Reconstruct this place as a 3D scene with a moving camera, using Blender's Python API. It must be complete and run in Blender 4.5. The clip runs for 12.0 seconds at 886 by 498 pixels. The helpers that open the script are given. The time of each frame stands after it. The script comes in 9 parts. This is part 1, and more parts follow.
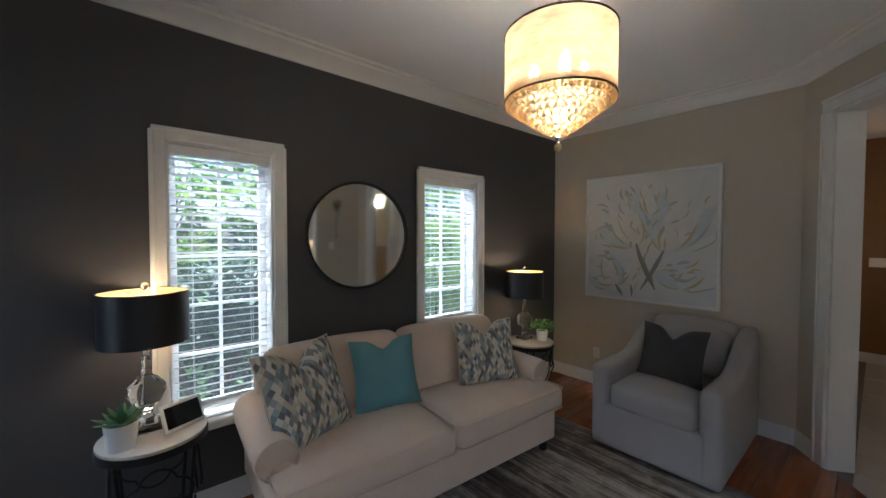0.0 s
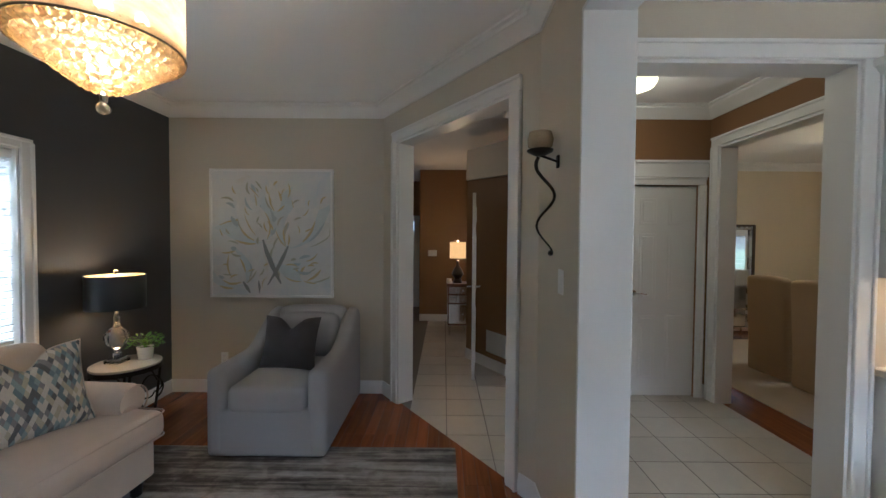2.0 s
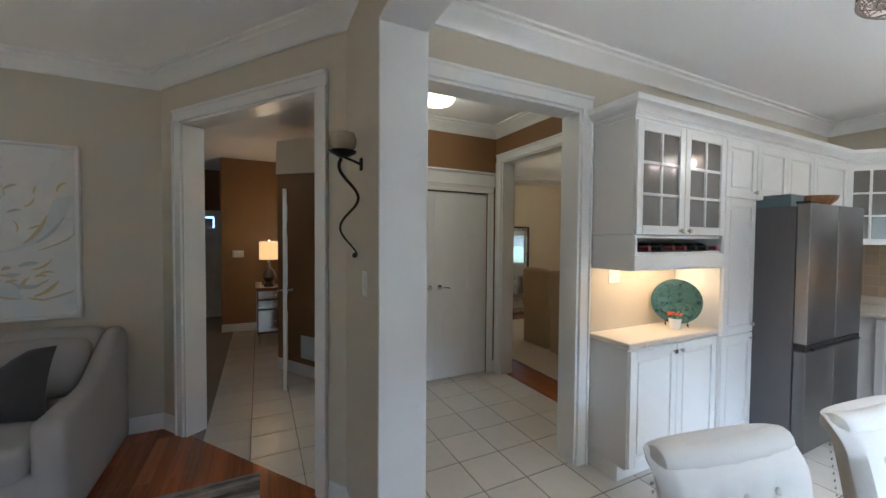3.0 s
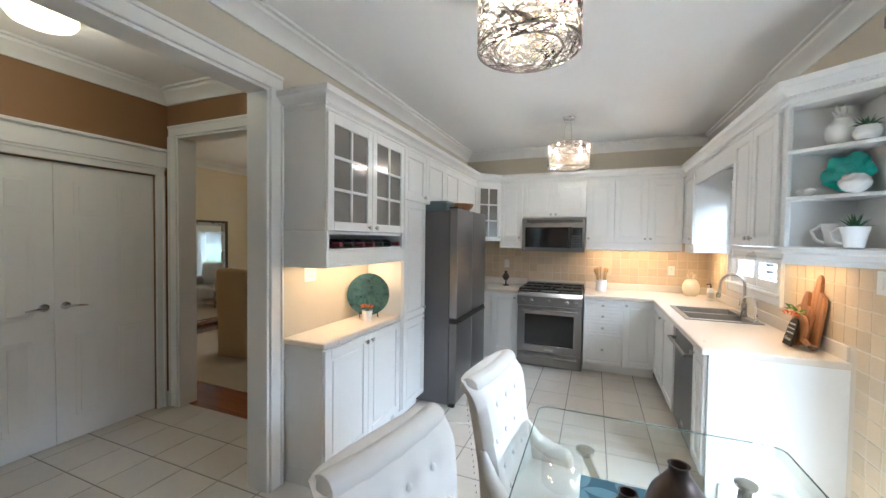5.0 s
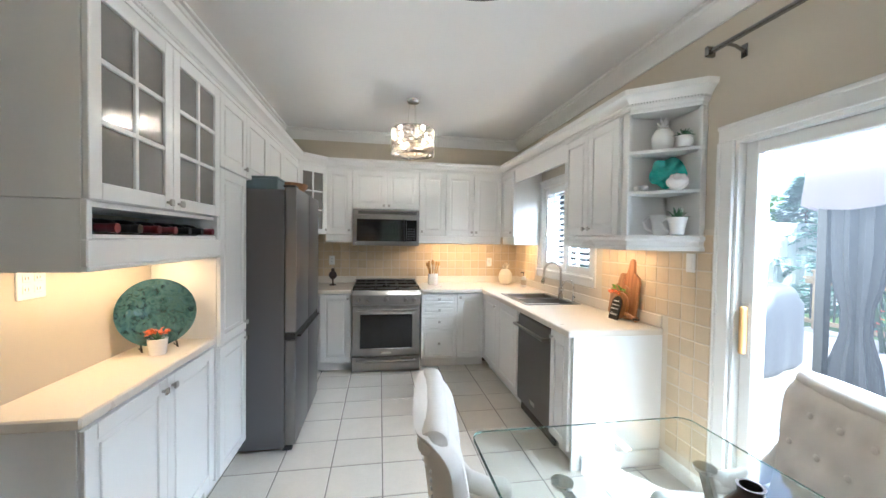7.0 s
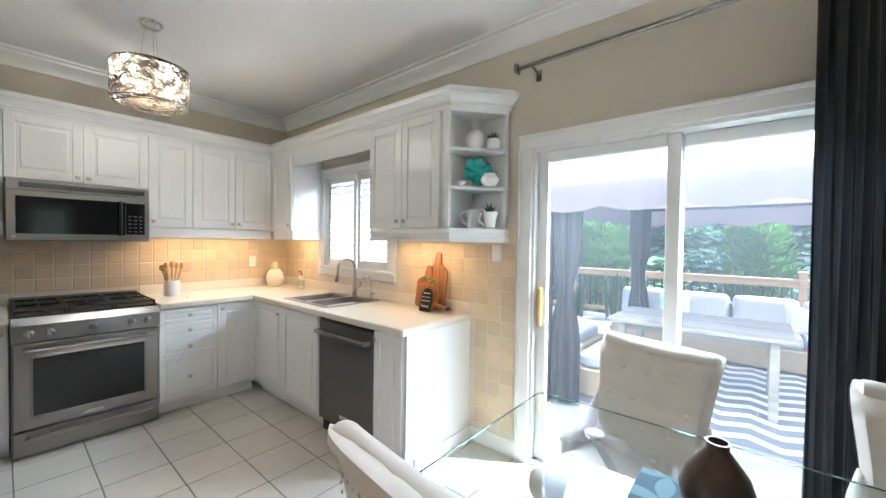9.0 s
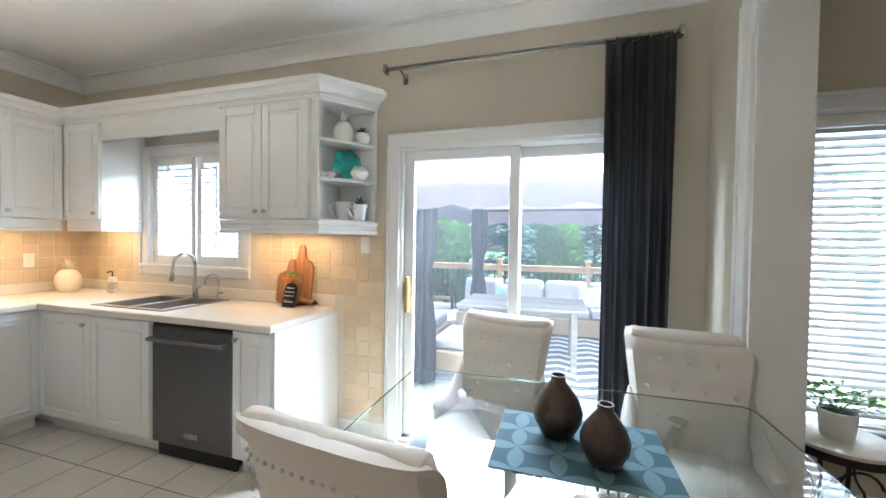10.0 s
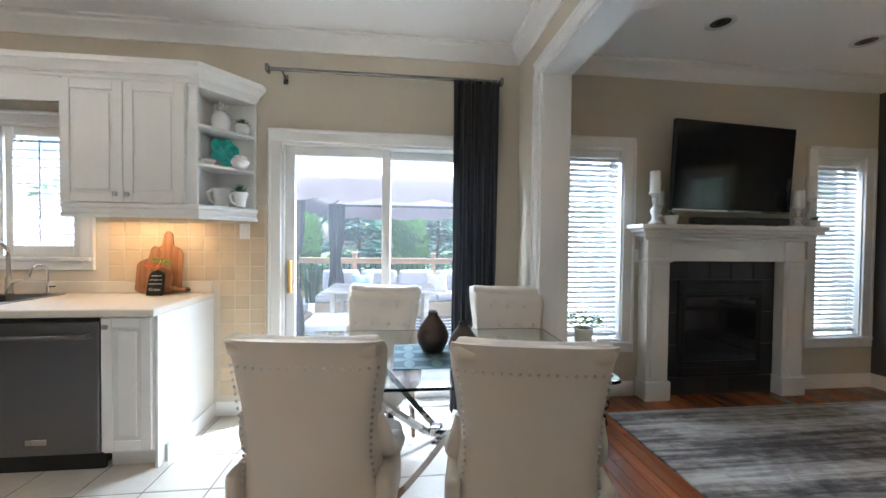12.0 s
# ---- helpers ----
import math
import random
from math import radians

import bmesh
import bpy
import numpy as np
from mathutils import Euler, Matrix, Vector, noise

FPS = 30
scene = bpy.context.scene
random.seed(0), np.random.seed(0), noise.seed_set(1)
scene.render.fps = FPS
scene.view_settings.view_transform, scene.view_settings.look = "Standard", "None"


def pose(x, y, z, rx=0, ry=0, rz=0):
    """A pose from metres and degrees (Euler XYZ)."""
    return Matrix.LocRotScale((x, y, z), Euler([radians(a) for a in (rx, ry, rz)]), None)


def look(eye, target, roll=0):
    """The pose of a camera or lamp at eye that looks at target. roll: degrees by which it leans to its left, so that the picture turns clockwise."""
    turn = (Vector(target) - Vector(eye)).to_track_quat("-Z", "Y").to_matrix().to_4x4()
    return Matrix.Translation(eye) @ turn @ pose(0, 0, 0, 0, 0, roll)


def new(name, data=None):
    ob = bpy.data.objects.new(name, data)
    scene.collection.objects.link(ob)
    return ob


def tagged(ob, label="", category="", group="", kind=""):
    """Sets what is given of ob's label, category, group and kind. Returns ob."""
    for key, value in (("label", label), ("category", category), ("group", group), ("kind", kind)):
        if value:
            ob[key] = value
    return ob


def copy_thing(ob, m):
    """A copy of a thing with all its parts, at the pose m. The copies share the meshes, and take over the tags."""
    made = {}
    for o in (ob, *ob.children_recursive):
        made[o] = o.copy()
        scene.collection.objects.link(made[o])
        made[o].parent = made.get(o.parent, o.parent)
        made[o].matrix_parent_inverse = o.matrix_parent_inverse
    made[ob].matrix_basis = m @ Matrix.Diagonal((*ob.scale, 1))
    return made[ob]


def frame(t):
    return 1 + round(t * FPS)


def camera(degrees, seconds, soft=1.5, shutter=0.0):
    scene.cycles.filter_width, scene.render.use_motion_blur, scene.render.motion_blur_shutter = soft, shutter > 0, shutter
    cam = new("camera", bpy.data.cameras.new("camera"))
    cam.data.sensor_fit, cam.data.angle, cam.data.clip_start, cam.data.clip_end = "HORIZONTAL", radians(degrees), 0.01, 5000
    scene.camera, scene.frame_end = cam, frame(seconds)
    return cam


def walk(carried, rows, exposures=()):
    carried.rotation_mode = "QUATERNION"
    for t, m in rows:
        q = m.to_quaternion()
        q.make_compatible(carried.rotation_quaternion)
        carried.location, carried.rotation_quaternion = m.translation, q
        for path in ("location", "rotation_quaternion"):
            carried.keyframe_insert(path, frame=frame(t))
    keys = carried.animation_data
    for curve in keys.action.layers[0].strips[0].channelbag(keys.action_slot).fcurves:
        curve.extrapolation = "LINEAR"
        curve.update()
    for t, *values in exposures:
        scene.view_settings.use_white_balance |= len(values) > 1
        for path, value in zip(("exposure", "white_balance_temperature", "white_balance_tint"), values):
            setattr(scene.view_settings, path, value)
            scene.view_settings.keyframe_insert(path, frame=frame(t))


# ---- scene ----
cam = camera(99.8, 12.0)
# seconds, x, y, z, yaw, pitch, roll
ROWS = [
    (0.0, 0.359, -0.017, 1.567, -40.54, -1.66, -0.09),
    (0.5, 0.406, -0.066, 1.555, -50.78, -1.61, -0.19),
    (1.0, 0.447, -0.113, 1.534, -63.69, -1.48, -0.29),
    (1.5, 0.501, -0.165, 1.529, -76.69, -1.54, -0.38),
    (2.0, 0.535, -0.238, 1.532, -89.80, -1.51, -0.41),
    (2.5, 0.541, -0.303, 1.545, -102.63, -1.56, -0.41),
    (3.0, 0.534, -0.336, 1.553, -116.18, -1.63, -0.46),
    (3.5, 0.514, -0.370, 1.555, -128.44, -1.68, -0.54),
    (5.5, 0.706, -0.704, 1.534, -166.01, -1.46, -0.80),
    (6.0, 0.867, -0.825, 1.511, -173.45, -1.37, -0.85),
    (6.5, 1.012, -0.986, 1.489, -180.88, -1.40, -0.87),
    (7.0, 1.165, -1.070, 1.476, -189.6, -1.38, -0.86),
    (7.5, 1.315, -1.215, 1.463, -198.8, -1.35, -0.85),
    (8.0, 1.400, -1.415, 1.449, -208.3, -1.31, -0.83),
    (8.5, 1.450, -1.591, 1.437, -218.15, -1.28, -0.81),
    (9.0, 1.493, -1.671, 1.434, -229.77, -1.14, -0.79),
    (9.5, 1.571, -1.743, 1.420, -242.83, -1.13, -0.86),
    (10.0, 1.661, -1.748, 1.392, -252.99, -1.11, -0.87),
    (10.5, 1.799, -1.789, 1.356, -262.42, -1.22, -0.71),
    (11.0, 1.931, -1.823, 1.336, -269.33, -1.24, -0.73),
    (11.5, 2.067, -1.862, 1.312, -273.84, -1.19, -0.67),
    (12.0, 2.200, -1.896, 1.301, -276.45, -1.12, -0.63),
]
EXPOSURES = [(0.0, 1.74, 4980, 7), (1.5, 1.9, 4980, 6), (2.0, 2.1, 4900, 6), (2.5, 2.22, 4870, 5), (3.5, 2.28, 4900, 4), (5.5, 2.4, 5040, 4), (8.5, 2.3, 5100, 3), (10.5, 2.3, 5150, 4), (12.0, 2.22, 5150, 5)]
walk(cam, [(t, pose(x, y, z, 90 + pitch, roll, yaw)) for t, x, y, z, yaw, pitch, roll in ROWS], EXPOSURES)

# ---- daylight ----
SUN_TO = Vector((-0.55, 0.835, 0.0)).normalized()
SUN_ELEV = radians(55)
world = bpy.data.worlds.new("daylight")
scene.world = world
world.use_nodes = True
wn = world.node_tree
sky = wn.nodes.new("ShaderNodeTexSky")
sky.sky_type = "NISHITA"
sky.sun_disc = False
sky.dust_density = 4.0
sky.air_density = 0.8
sky.sun_elevation = SUN_ELEV
sky.sun_rotation = math.atan2(SUN_TO.x, SUN_TO.y)
wn.links.new(sky.outputs[0], wn.nodes["Background"].inputs[0])
wn.nodes["Background"].inputs[1].default_value = 0.13
sun_data = bpy.data.lights.new("sun", "SUN")
sun_data.energy = 3.8
sun_data.angle = radians(0.6)
sun_data.color = (1.0, 0.95, 0.87)
sun = new("sun", sun_data)
sun.matrix_world = look(SUN_TO * math.cos(SUN_ELEV) * 20 + Vector((0, 0, 20 * math.sin(SUN_ELEV))), (0, 0, 0))


def window_light(name, centre, target, width, height, watts, color=(0.93, 0.97, 1.0)):
    """Skylight that enters by an opening."""
    d = bpy.data.lights.new(name, "AREA")
    d.shape, d.size, d.size_y, d.energy, d.color = "RECTANGLE", width, height, watts, color
    ob = new(name, d)
    ob.matrix_world = look(centre, target)
    return ob


def bulb(name, at, watts, size=0.03, color=(1.0, 0.72, 0.42)):
    d = bpy.data.lights.new(name, "POINT")
    d.energy, d.shadow_soft_size, d.color = watts, size, color
    ob = new(name, d)
    ob.location = at
    return ob


# the open sky, seen by the rooms through their openings from above
K = 1.0
window_light("skylight_door", (-2.3, -2.0, 3.3), (0.6, -2.0, 0.4), 2.6, 2.0, 185 * K)
window_light("skylight_sink", (-2.0, -4.63, 3.1), (0.3, -4.63, 0.9), 1.8, 1.5, 90 * K)
window_light("skylight_fire", (-2.0, -0.28, 3.2), (0.3, -0.28, 0.4), 1.2, 1.5, 46 * K)
window_light("skylight_fire_far", (-2.0, 2.07, 3.2), (0.3, 2.0, 0.4), 1.2, 1.5, 36 * K)
window_light("skylight_left", (0.8, 3.9, 3.2), (0.8, 1.6, 0.5), 1.2, 1.5, 16 * K)
window_light("skylight_right", (2.58, 3.9, 3.2), (2.58, 1.6, 0.6), 1.2, 1.5, 45 * K)
window_light("skylight_dining", (4.2, -8.6, 2.9), (4.3, -5.6, 0.6), 1.6, 1.5, 48 * K)

# ---- materials ----
def nodes_of(name):
    m = bpy.data.materials.new(name)
    m.use_nodes = True
    t = m.node_tree
    return m, t, t.nodes["Principled BSDF"]


def node(t, kind, **inputs):
    n = t.nodes.new(kind)
    for k, v in inputs.items():
        n.inputs[k.replace("_", " ")].default_value = v
    return n


def plain(name, color, rough=0.5, metal=0.0, vary=0.06, scale=18.0, fine=160.0, bump=0.02, spec=0.5, coat=0.0, sheen=0.0, spread=0.0):
    """A surface with patches at one scale and grain at a finer one."""
    m, t, b = nodes_of(name)
    tc = t.nodes.new("ShaderNodeTexCoord")
    n1 = node(t, "ShaderNodeTexNoise", Scale=scale * 0.25, Detail=3.0)
    n2 = node(t, "ShaderNodeTexNoise", Scale=fine, Detail=2.0)
    where = tc.outputs["Object"]
    if spread:
        # each piece takes its own stretch of the grain
        info = t.nodes.new("ShaderNodeObjectInfo")
        far = node(t, "ShaderNodeMath")
        far.operation = "MULTIPLY"
        far.inputs[1].default_value = 61.0
        t.links.new(info.outputs["Random"], far.inputs[0])
        shift = t.nodes.new("ShaderNodeVectorMath")
        t.links.new(where, shift.inputs[0])
        t.links.new(far.outputs[0], shift.inputs[1])
        where = shift.outputs[0]
    for n in (n1, n2):
        t.links.new(where, n.inputs["Vector"])
    mix = t.nodes.new("ShaderNodeMix")
    mix.data_type = "RGBA"
    lo = [max(0, c * (1 - vary)) for c in color]
    hi = [min(1, c * (1 + vary)) for c in color]
    mix.inputs[6].default_value, mix.inputs[7].default_value = (*lo, 1), (*hi, 1)
    avg = node(t, "ShaderNodeMath")
    avg.operation = "MULTIPLY_ADD"
    t.links.new(n2.outputs[0], avg.inputs[0])
    avg.inputs[1].default_value = 0.45
    half = node(t, "ShaderNodeMath")
    half.operation = "MULTIPLY"
    half.inputs[1].default_value = 0.55
    t.links.new(n1.outputs[0], half.inputs[0])
    t.links.new(half.outputs[0], avg.inputs[2])
    t.links.new(avg.outputs[0], mix.inputs[0])
    out = mix.outputs[2]
    if spread:
        hsv = t.nodes.new("ShaderNodeHueSaturation")
        mr = node(t, "ShaderNodeMapRange")
        mr.inputs[3].default_value, mr.inputs[4].default_value = 1 - spread, 1 + spread
        t.links.new(info.outputs["Random"], mr.inputs[0])
        t.links.new(mr.outputs[0], hsv.inputs["Value"])
        t.links.new(out, hsv.inputs["Color"])
        out = hsv.outputs[0]
    t.links.new(out, b.inputs["Base Color"])
    rr = node(t, "ShaderNodeMapRange")
    rr.inputs[3].default_value, rr.inputs[4].default_value = max(0.02, rough - 0.06), min(1, rough + 0.06)
    t.links.new(n1.outputs[0], rr.inputs[0])
    t.links.new(rr.outputs[0], b.inputs["Roughness"])
    b.inputs["Metallic"].default_value = metal
    b.inputs["Specular IOR Level"].default_value = spec
    b.inputs["Coat Weight"].default_value = coat
    b.inputs["Sheen Weight"].default_value = sheen
    if bump:
        bp = node(t, "ShaderNodeBump", Strength=bump * 8, Distance=0.002)
        t.links.new(n2.outputs[0], bp.inputs["Height"])
        t.links.new(bp.outputs[0], b.inputs["Normal"])
    return m


def glow(name, color, strength, base=None):
    m, t, b = nodes_of(name)
    b.inputs["Base Color"].default_value = (*(base or color), 1)
    b.inputs["Emission Color"].default_value = (*color, 1)
    b.inputs["Emission Strength"].default_value = strength
    return m


def glass(name, color=(1, 1, 1), rough=0.0, ior=1.45):
    m, t, b = nodes_of(name)
    b.inputs["Base Color"].default_value = (*color, 1)
    b.inputs["Transmission Weight"].default_value = 1
    b.inputs["Roughness"].default_value = rough
    b.inputs["IOR"].default_value = ior
    return m


def banded(name, stops, axis, scale, distort, rough, detail=4.0, stretch=0.06, bump=0.1, coat=0.0, spread=0.0):
    """Streaks that run along one axis, for wood and for the woven rugs."""
    m, t, b = nodes_of(name)
    tc = t.nodes.new("ShaderNodeTexCoord")
    mp = t.nodes.new("ShaderNodeMapping")
    s = [scale, scale, scale]
    s[axis] = scale * stretch
    mp.inputs["Scale"].default_value = s
    t.links.new(tc.outputs["Object"], mp.inputs["Vector"])
    info = t.nodes.new("ShaderNodeObjectInfo")
    mul = node(t, "ShaderNodeMath")
    mul.operation = "MULTIPLY"
    mul.inputs[1].default_value = 37.0
    t.links.new(info.outputs["Random"], mul.inputs[0])
    t.links.new(mul.outputs[0], mp.inputs["Location"])
    n1 = node(t, "ShaderNodeTexNoise", Scale=1.0, Detail=detail, Roughness=0.65, Distortion=distort)
    t.links.new(mp.outputs[0], n1.inputs["Vector"])
    ramp = t.nodes.new("ShaderNodeValToRGB")
    while len(ramp.color_ramp.elements) < len(stops):
        ramp.color_ramp.elements.new(0.5)
    for e, (p, c) in zip(ramp.color_ramp.elements, stops):
        e.position, e.color = p, (*c, 1)
    t.links.new(n1.outputs[0], ramp.inputs[0])
    out = ramp.outputs[0]
    if spread:
        hsv = t.nodes.new("ShaderNodeHueSaturation")
        mr = node(t, "ShaderNodeMapRange")
        mr.inputs[3].default_value, mr.inputs[4].default_value = 1 - spread, 1 + spread
        t.links.new(info.outputs["Random"], mr.inputs[0])
        t.links.new(mr.outputs[0], hsv.inputs["Value"])
        t.links.new(out, hsv.inputs["Color"])
        out = hsv.outputs[0]
    t.links.new(out, b.inputs["Base Color"])
    b.inputs["Roughness"].default_value = rough
    b.inputs["Coat Weight"].default_value = coat
    b.inputs["Coat Roughness"].default_value = 0.15
    bp = node(t, "ShaderNodeBump", Strength=bump, Distance=0.003)
    t.links.new(n1.outputs[0], bp.inputs["Height"])
    t.links.new(bp.outputs[0], b.inputs["Normal"])
    return m


BEIGE = plain("beige_wall_paint", (0.56, 0.505, 0.40), 0.6, vary=0.03, scale=4, fine=240, bump=0.01)
CHARCOAL = plain("charcoal_wall_paint", (0.070, 0.068, 0.069), 0.45, vary=0.05, scale=4, fine=240, bump=0.01)
BROWN = plain("brown_wall_paint", (0.23, 0.125, 0.05), 0.6, vary=0.04, scale=4, fine=240, bump=0.01)
CREAM = plain("cream_wall_paint", (0.62, 0.52, 0.36), 0.6, vary=0.03, scale=4, fine=240, bump=0.01)
CEILING = plain("ceiling_paint", (0.88, 0.87, 0.855), 0.8, vary=0.02, scale=3, fine=120, bump=0.02)
TRIM = plain("white_trim_paint", (0.78, 0.77, 0.74), 0.32, vary=0.02, scale=8, fine=90, bump=0.004)
CABINET = plain("white_cabinet_lacquer", (0.80, 0.79, 0.765), 0.3, vary=0.02, scale=6, fine=70, bump=0.003)
BLIND = plain("white_blind_slat", (0.82, 0.82, 0.80), 0.4, vary=0.02, scale=10, fine=60, bump=0.004)
COUNTER = plain("cream_laminate_counter", (0.70, 0.635, 0.54), 0.3, vary=0.045, scale=30, fine=420, bump=0.004)
STEEL = plain("brushed_steel", (0.31, 0.298, 0.288), 0.3, 1.0, vary=0.05, scale=4, fine=300, bump=0.006)
DARKSTEEL = plain("dark_stainless", (0.20, 0.195, 0.195), 0.36, 0.9, vary=0.06, scale=4, fine=300, bump=0.005)
FRIDGESIDE = plain("grey_painted_side", (0.105, 0.10, 0.10), 0.45, 0.2, vary=0.05, scale=6, fine=200)
CHROME = plain("chrome", (0.78, 0.78, 0.78), 0.08, 1.0, vary=0.02, bump=0)
NICKEL = plain("brushed_nickel", (0.50, 0.48, 0.45), 0.28, 1.0, vary=0.04, bump=0.004)
BLACK = plain("black_metal", (0.018, 0.017, 0.017), 0.42, 0.3, vary=0.1)
BLACKGLASS = plain("black_glass", (0.010, 0.010, 0.011), 0.06, 0.0, vary=0.02, bump=0)
SCREEN = plain("tv_screen", (0.006, 0.006, 0.008), 0.12, 0.0, vary=0.02, bump=0)
IRON = plain("wrought_iron", (0.022, 0.020, 0.018), 0.5, 0.6, vary=0.15)
SOFA = plain("cream_velvet", (0.59, 0.475, 0.375), 0.85, vary=0.17, scale=26, fine=380, bump=0.09, sheen=0.25)
ARMCHAIR = plain("light_grey_linen", (0.37, 0.355, 0.345), 0.9, vary=0.09, scale=20, fine=700, bump=0.08)
LINEN = plain("ivory_linen", (0.62, 0.565, 0.50), 0.9, vary=0.06, scale=20, fine=700, bump=0.07)
SLIPCOVER = plain("tan_slipcover", (0.44, 0.33, 0.21), 0.9, vary=0.07, scale=14, fine=500, bump=0.06)
TEAL = plain("teal_linen", (0.125, 0.265, 0.285), 0.85, vary=0.12, scale=30, fine=600, bump=0.08)
GREYVELVET = plain("charcoal_crushed_velvet", (0.042, 0.037, 0.038), 0.7, vary=0.5, scale=60, fine=200, bump=0.06, sheen=0.15)
CURTAIN = plain("charcoal_velvet_curtain", (0.040, 0.040, 0.046), 0.75, vary=0.2, scale=14, fine=300, bump=0.03, sheen=0.35)
CERAMIC = plain("white_ceramic", (0.80, 0.79, 0.77), 0.25, vary=0.02, bump=0.003)
CREAMCERAMIC = plain("cream_ceramic", (0.78, 0.70, 0.56), 0.3, vary=0.04, bump=0.004)
BLACKSHADE = plain("black_satin_shade", (0.014, 0.015, 0.018), 0.4, vary=0.1, fine=400, bump=0.01)
BRONZE = plain("bronze_vase", (0.078, 0.056, 0.045), 0.33, 0.75, vary=0.55, scale=70, fine=60, bump=0.01)
LEAF = plain("green_leaf", (0.14, 0.31, 0.065), 0.5, vary=0.35, scale=60, fine=200, spread=0.25)
SUCCULENT = plain("succulent_leaf", (0.06, 0.15, 0.07), 0.5, vary=0.3, scale=80, fine=200)
SOIL = plain("potting_soil", (0.03, 0.02, 0.015), 0.95, vary=0.3, scale=200, fine=400)
TEALGLASS = plain("teal_glass_plate", (0.05, 0.42, 0.36), 0.12, vary=0.5, scale=50, fine=120, bump=0.03, coat=0.6)
ORANGE = plain("orange_petals", (0.75, 0.13, 0.02), 0.6, vary=0.2)
SLATE = plain("black_slate_tile", (0.022, 0.021, 0.021), 0.35, vary=0.3, scale=20, fine=160, bump=0.03, spread=0.25)
GROUT = plain("pale_grout", (0.62, 0.55, 0.45), 0.9, vary=0.06)
FLOORGROUT = plain("floor_grout", (0.20, 0.18, 0.155), 0.9, vary=0.08)
DARKGROUT = plain("grey_grout", (0.10, 0.095, 0.09), 0.9)


def floor_tile_material():
    """Glazed ceramic with faint clouds that run on across the floor; each tile differs a little in tone."""
    m, t, b = nodes_of("beige_floor_tile")
    where = t.nodes.new("ShaderNodeNewGeometry").outputs["Position"]
    cloud = node(t, "ShaderNodeTexNoise", Scale=9.0, Detail=5.0, Roughness=0.7, Distortion=0.6)
    speck = node(t, "ShaderNodeTexNoise", Scale=70.0, Detail=3.0)
    for n in (cloud, speck):
        t.links.new(where, n.inputs["Vector"])
    mix = t.nodes.new("ShaderNodeMix")
    mix.data_type = "RGBA"
    mix.inputs[6].default_value, mix.inputs[7].default_value = (0.46, 0.42, 0.36, 1), (0.63, 0.58, 0.50, 1)
    blend = node(t, "ShaderNodeMath")
    blend.operation = "MULTIPLY_ADD"
    blend.inputs[1].default_value = 0.35
    half = node(t, "ShaderNodeMath")
    half.operation = "MULTIPLY"
    half.inputs[1].default_value = 0.65
    t.links.new(cloud.outputs[0], half.inputs[0])
    t.links.new(speck.outputs[0], blend.inputs[0])
    t.links.new(half.outputs[0], blend.inputs[2])
    t.links.new(blend.outputs[0], mix.inputs[0])
    hsv, mr = t.nodes.new("ShaderNodeHueSaturation"), node(t, "ShaderNodeMapRange")
    mr.inputs[3].default_value, mr.inputs[4].default_value = 0.955, 1.045
    t.links.new(t.nodes.new("ShaderNodeObjectInfo").outputs["Random"], mr.inputs[0])
    t.links.new(mr.outputs[0], hsv.inputs["Value"])
    t.links.new(mix.outputs[2], hsv.inputs["Color"])
    t.links.new(hsv.outputs[0], b.inputs["Base Color"])
    b.inputs["Roughness"].default_value = 0.30
    return m


TILE = floor_tile_material()
WALLTILE = plain("tumbled_beige_tile", (0.58, 0.46, 0.30), 0.4, vary=0.16, scale=40, fine=150, bump=0.02, spread=0.08)
MIRROR = plain("mirror_silver", (0.86, 0.87, 0.87), 0.02, 1.0, vary=0.0, bump=0)
def hazed_pane(name, haze):
    """Clear glass with a thin milky film that stands in for glare and haze."""
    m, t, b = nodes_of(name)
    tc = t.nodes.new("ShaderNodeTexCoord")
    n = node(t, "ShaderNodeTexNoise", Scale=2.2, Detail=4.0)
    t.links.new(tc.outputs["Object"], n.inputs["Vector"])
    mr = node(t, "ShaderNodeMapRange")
    mr.inputs[3].default_value, mr.inputs[4].default_value = haze * 0.6, haze * 1.4
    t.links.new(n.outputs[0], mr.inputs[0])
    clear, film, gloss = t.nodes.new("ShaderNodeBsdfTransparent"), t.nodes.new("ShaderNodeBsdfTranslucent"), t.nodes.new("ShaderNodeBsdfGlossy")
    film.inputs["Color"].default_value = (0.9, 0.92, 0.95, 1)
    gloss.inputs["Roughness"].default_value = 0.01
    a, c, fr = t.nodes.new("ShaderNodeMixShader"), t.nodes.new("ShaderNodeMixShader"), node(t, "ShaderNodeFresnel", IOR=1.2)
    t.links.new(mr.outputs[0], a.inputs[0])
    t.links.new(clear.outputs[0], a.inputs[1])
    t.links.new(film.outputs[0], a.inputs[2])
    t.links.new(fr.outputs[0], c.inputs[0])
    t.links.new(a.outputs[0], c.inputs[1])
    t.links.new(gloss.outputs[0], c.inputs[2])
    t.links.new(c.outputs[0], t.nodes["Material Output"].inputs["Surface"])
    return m


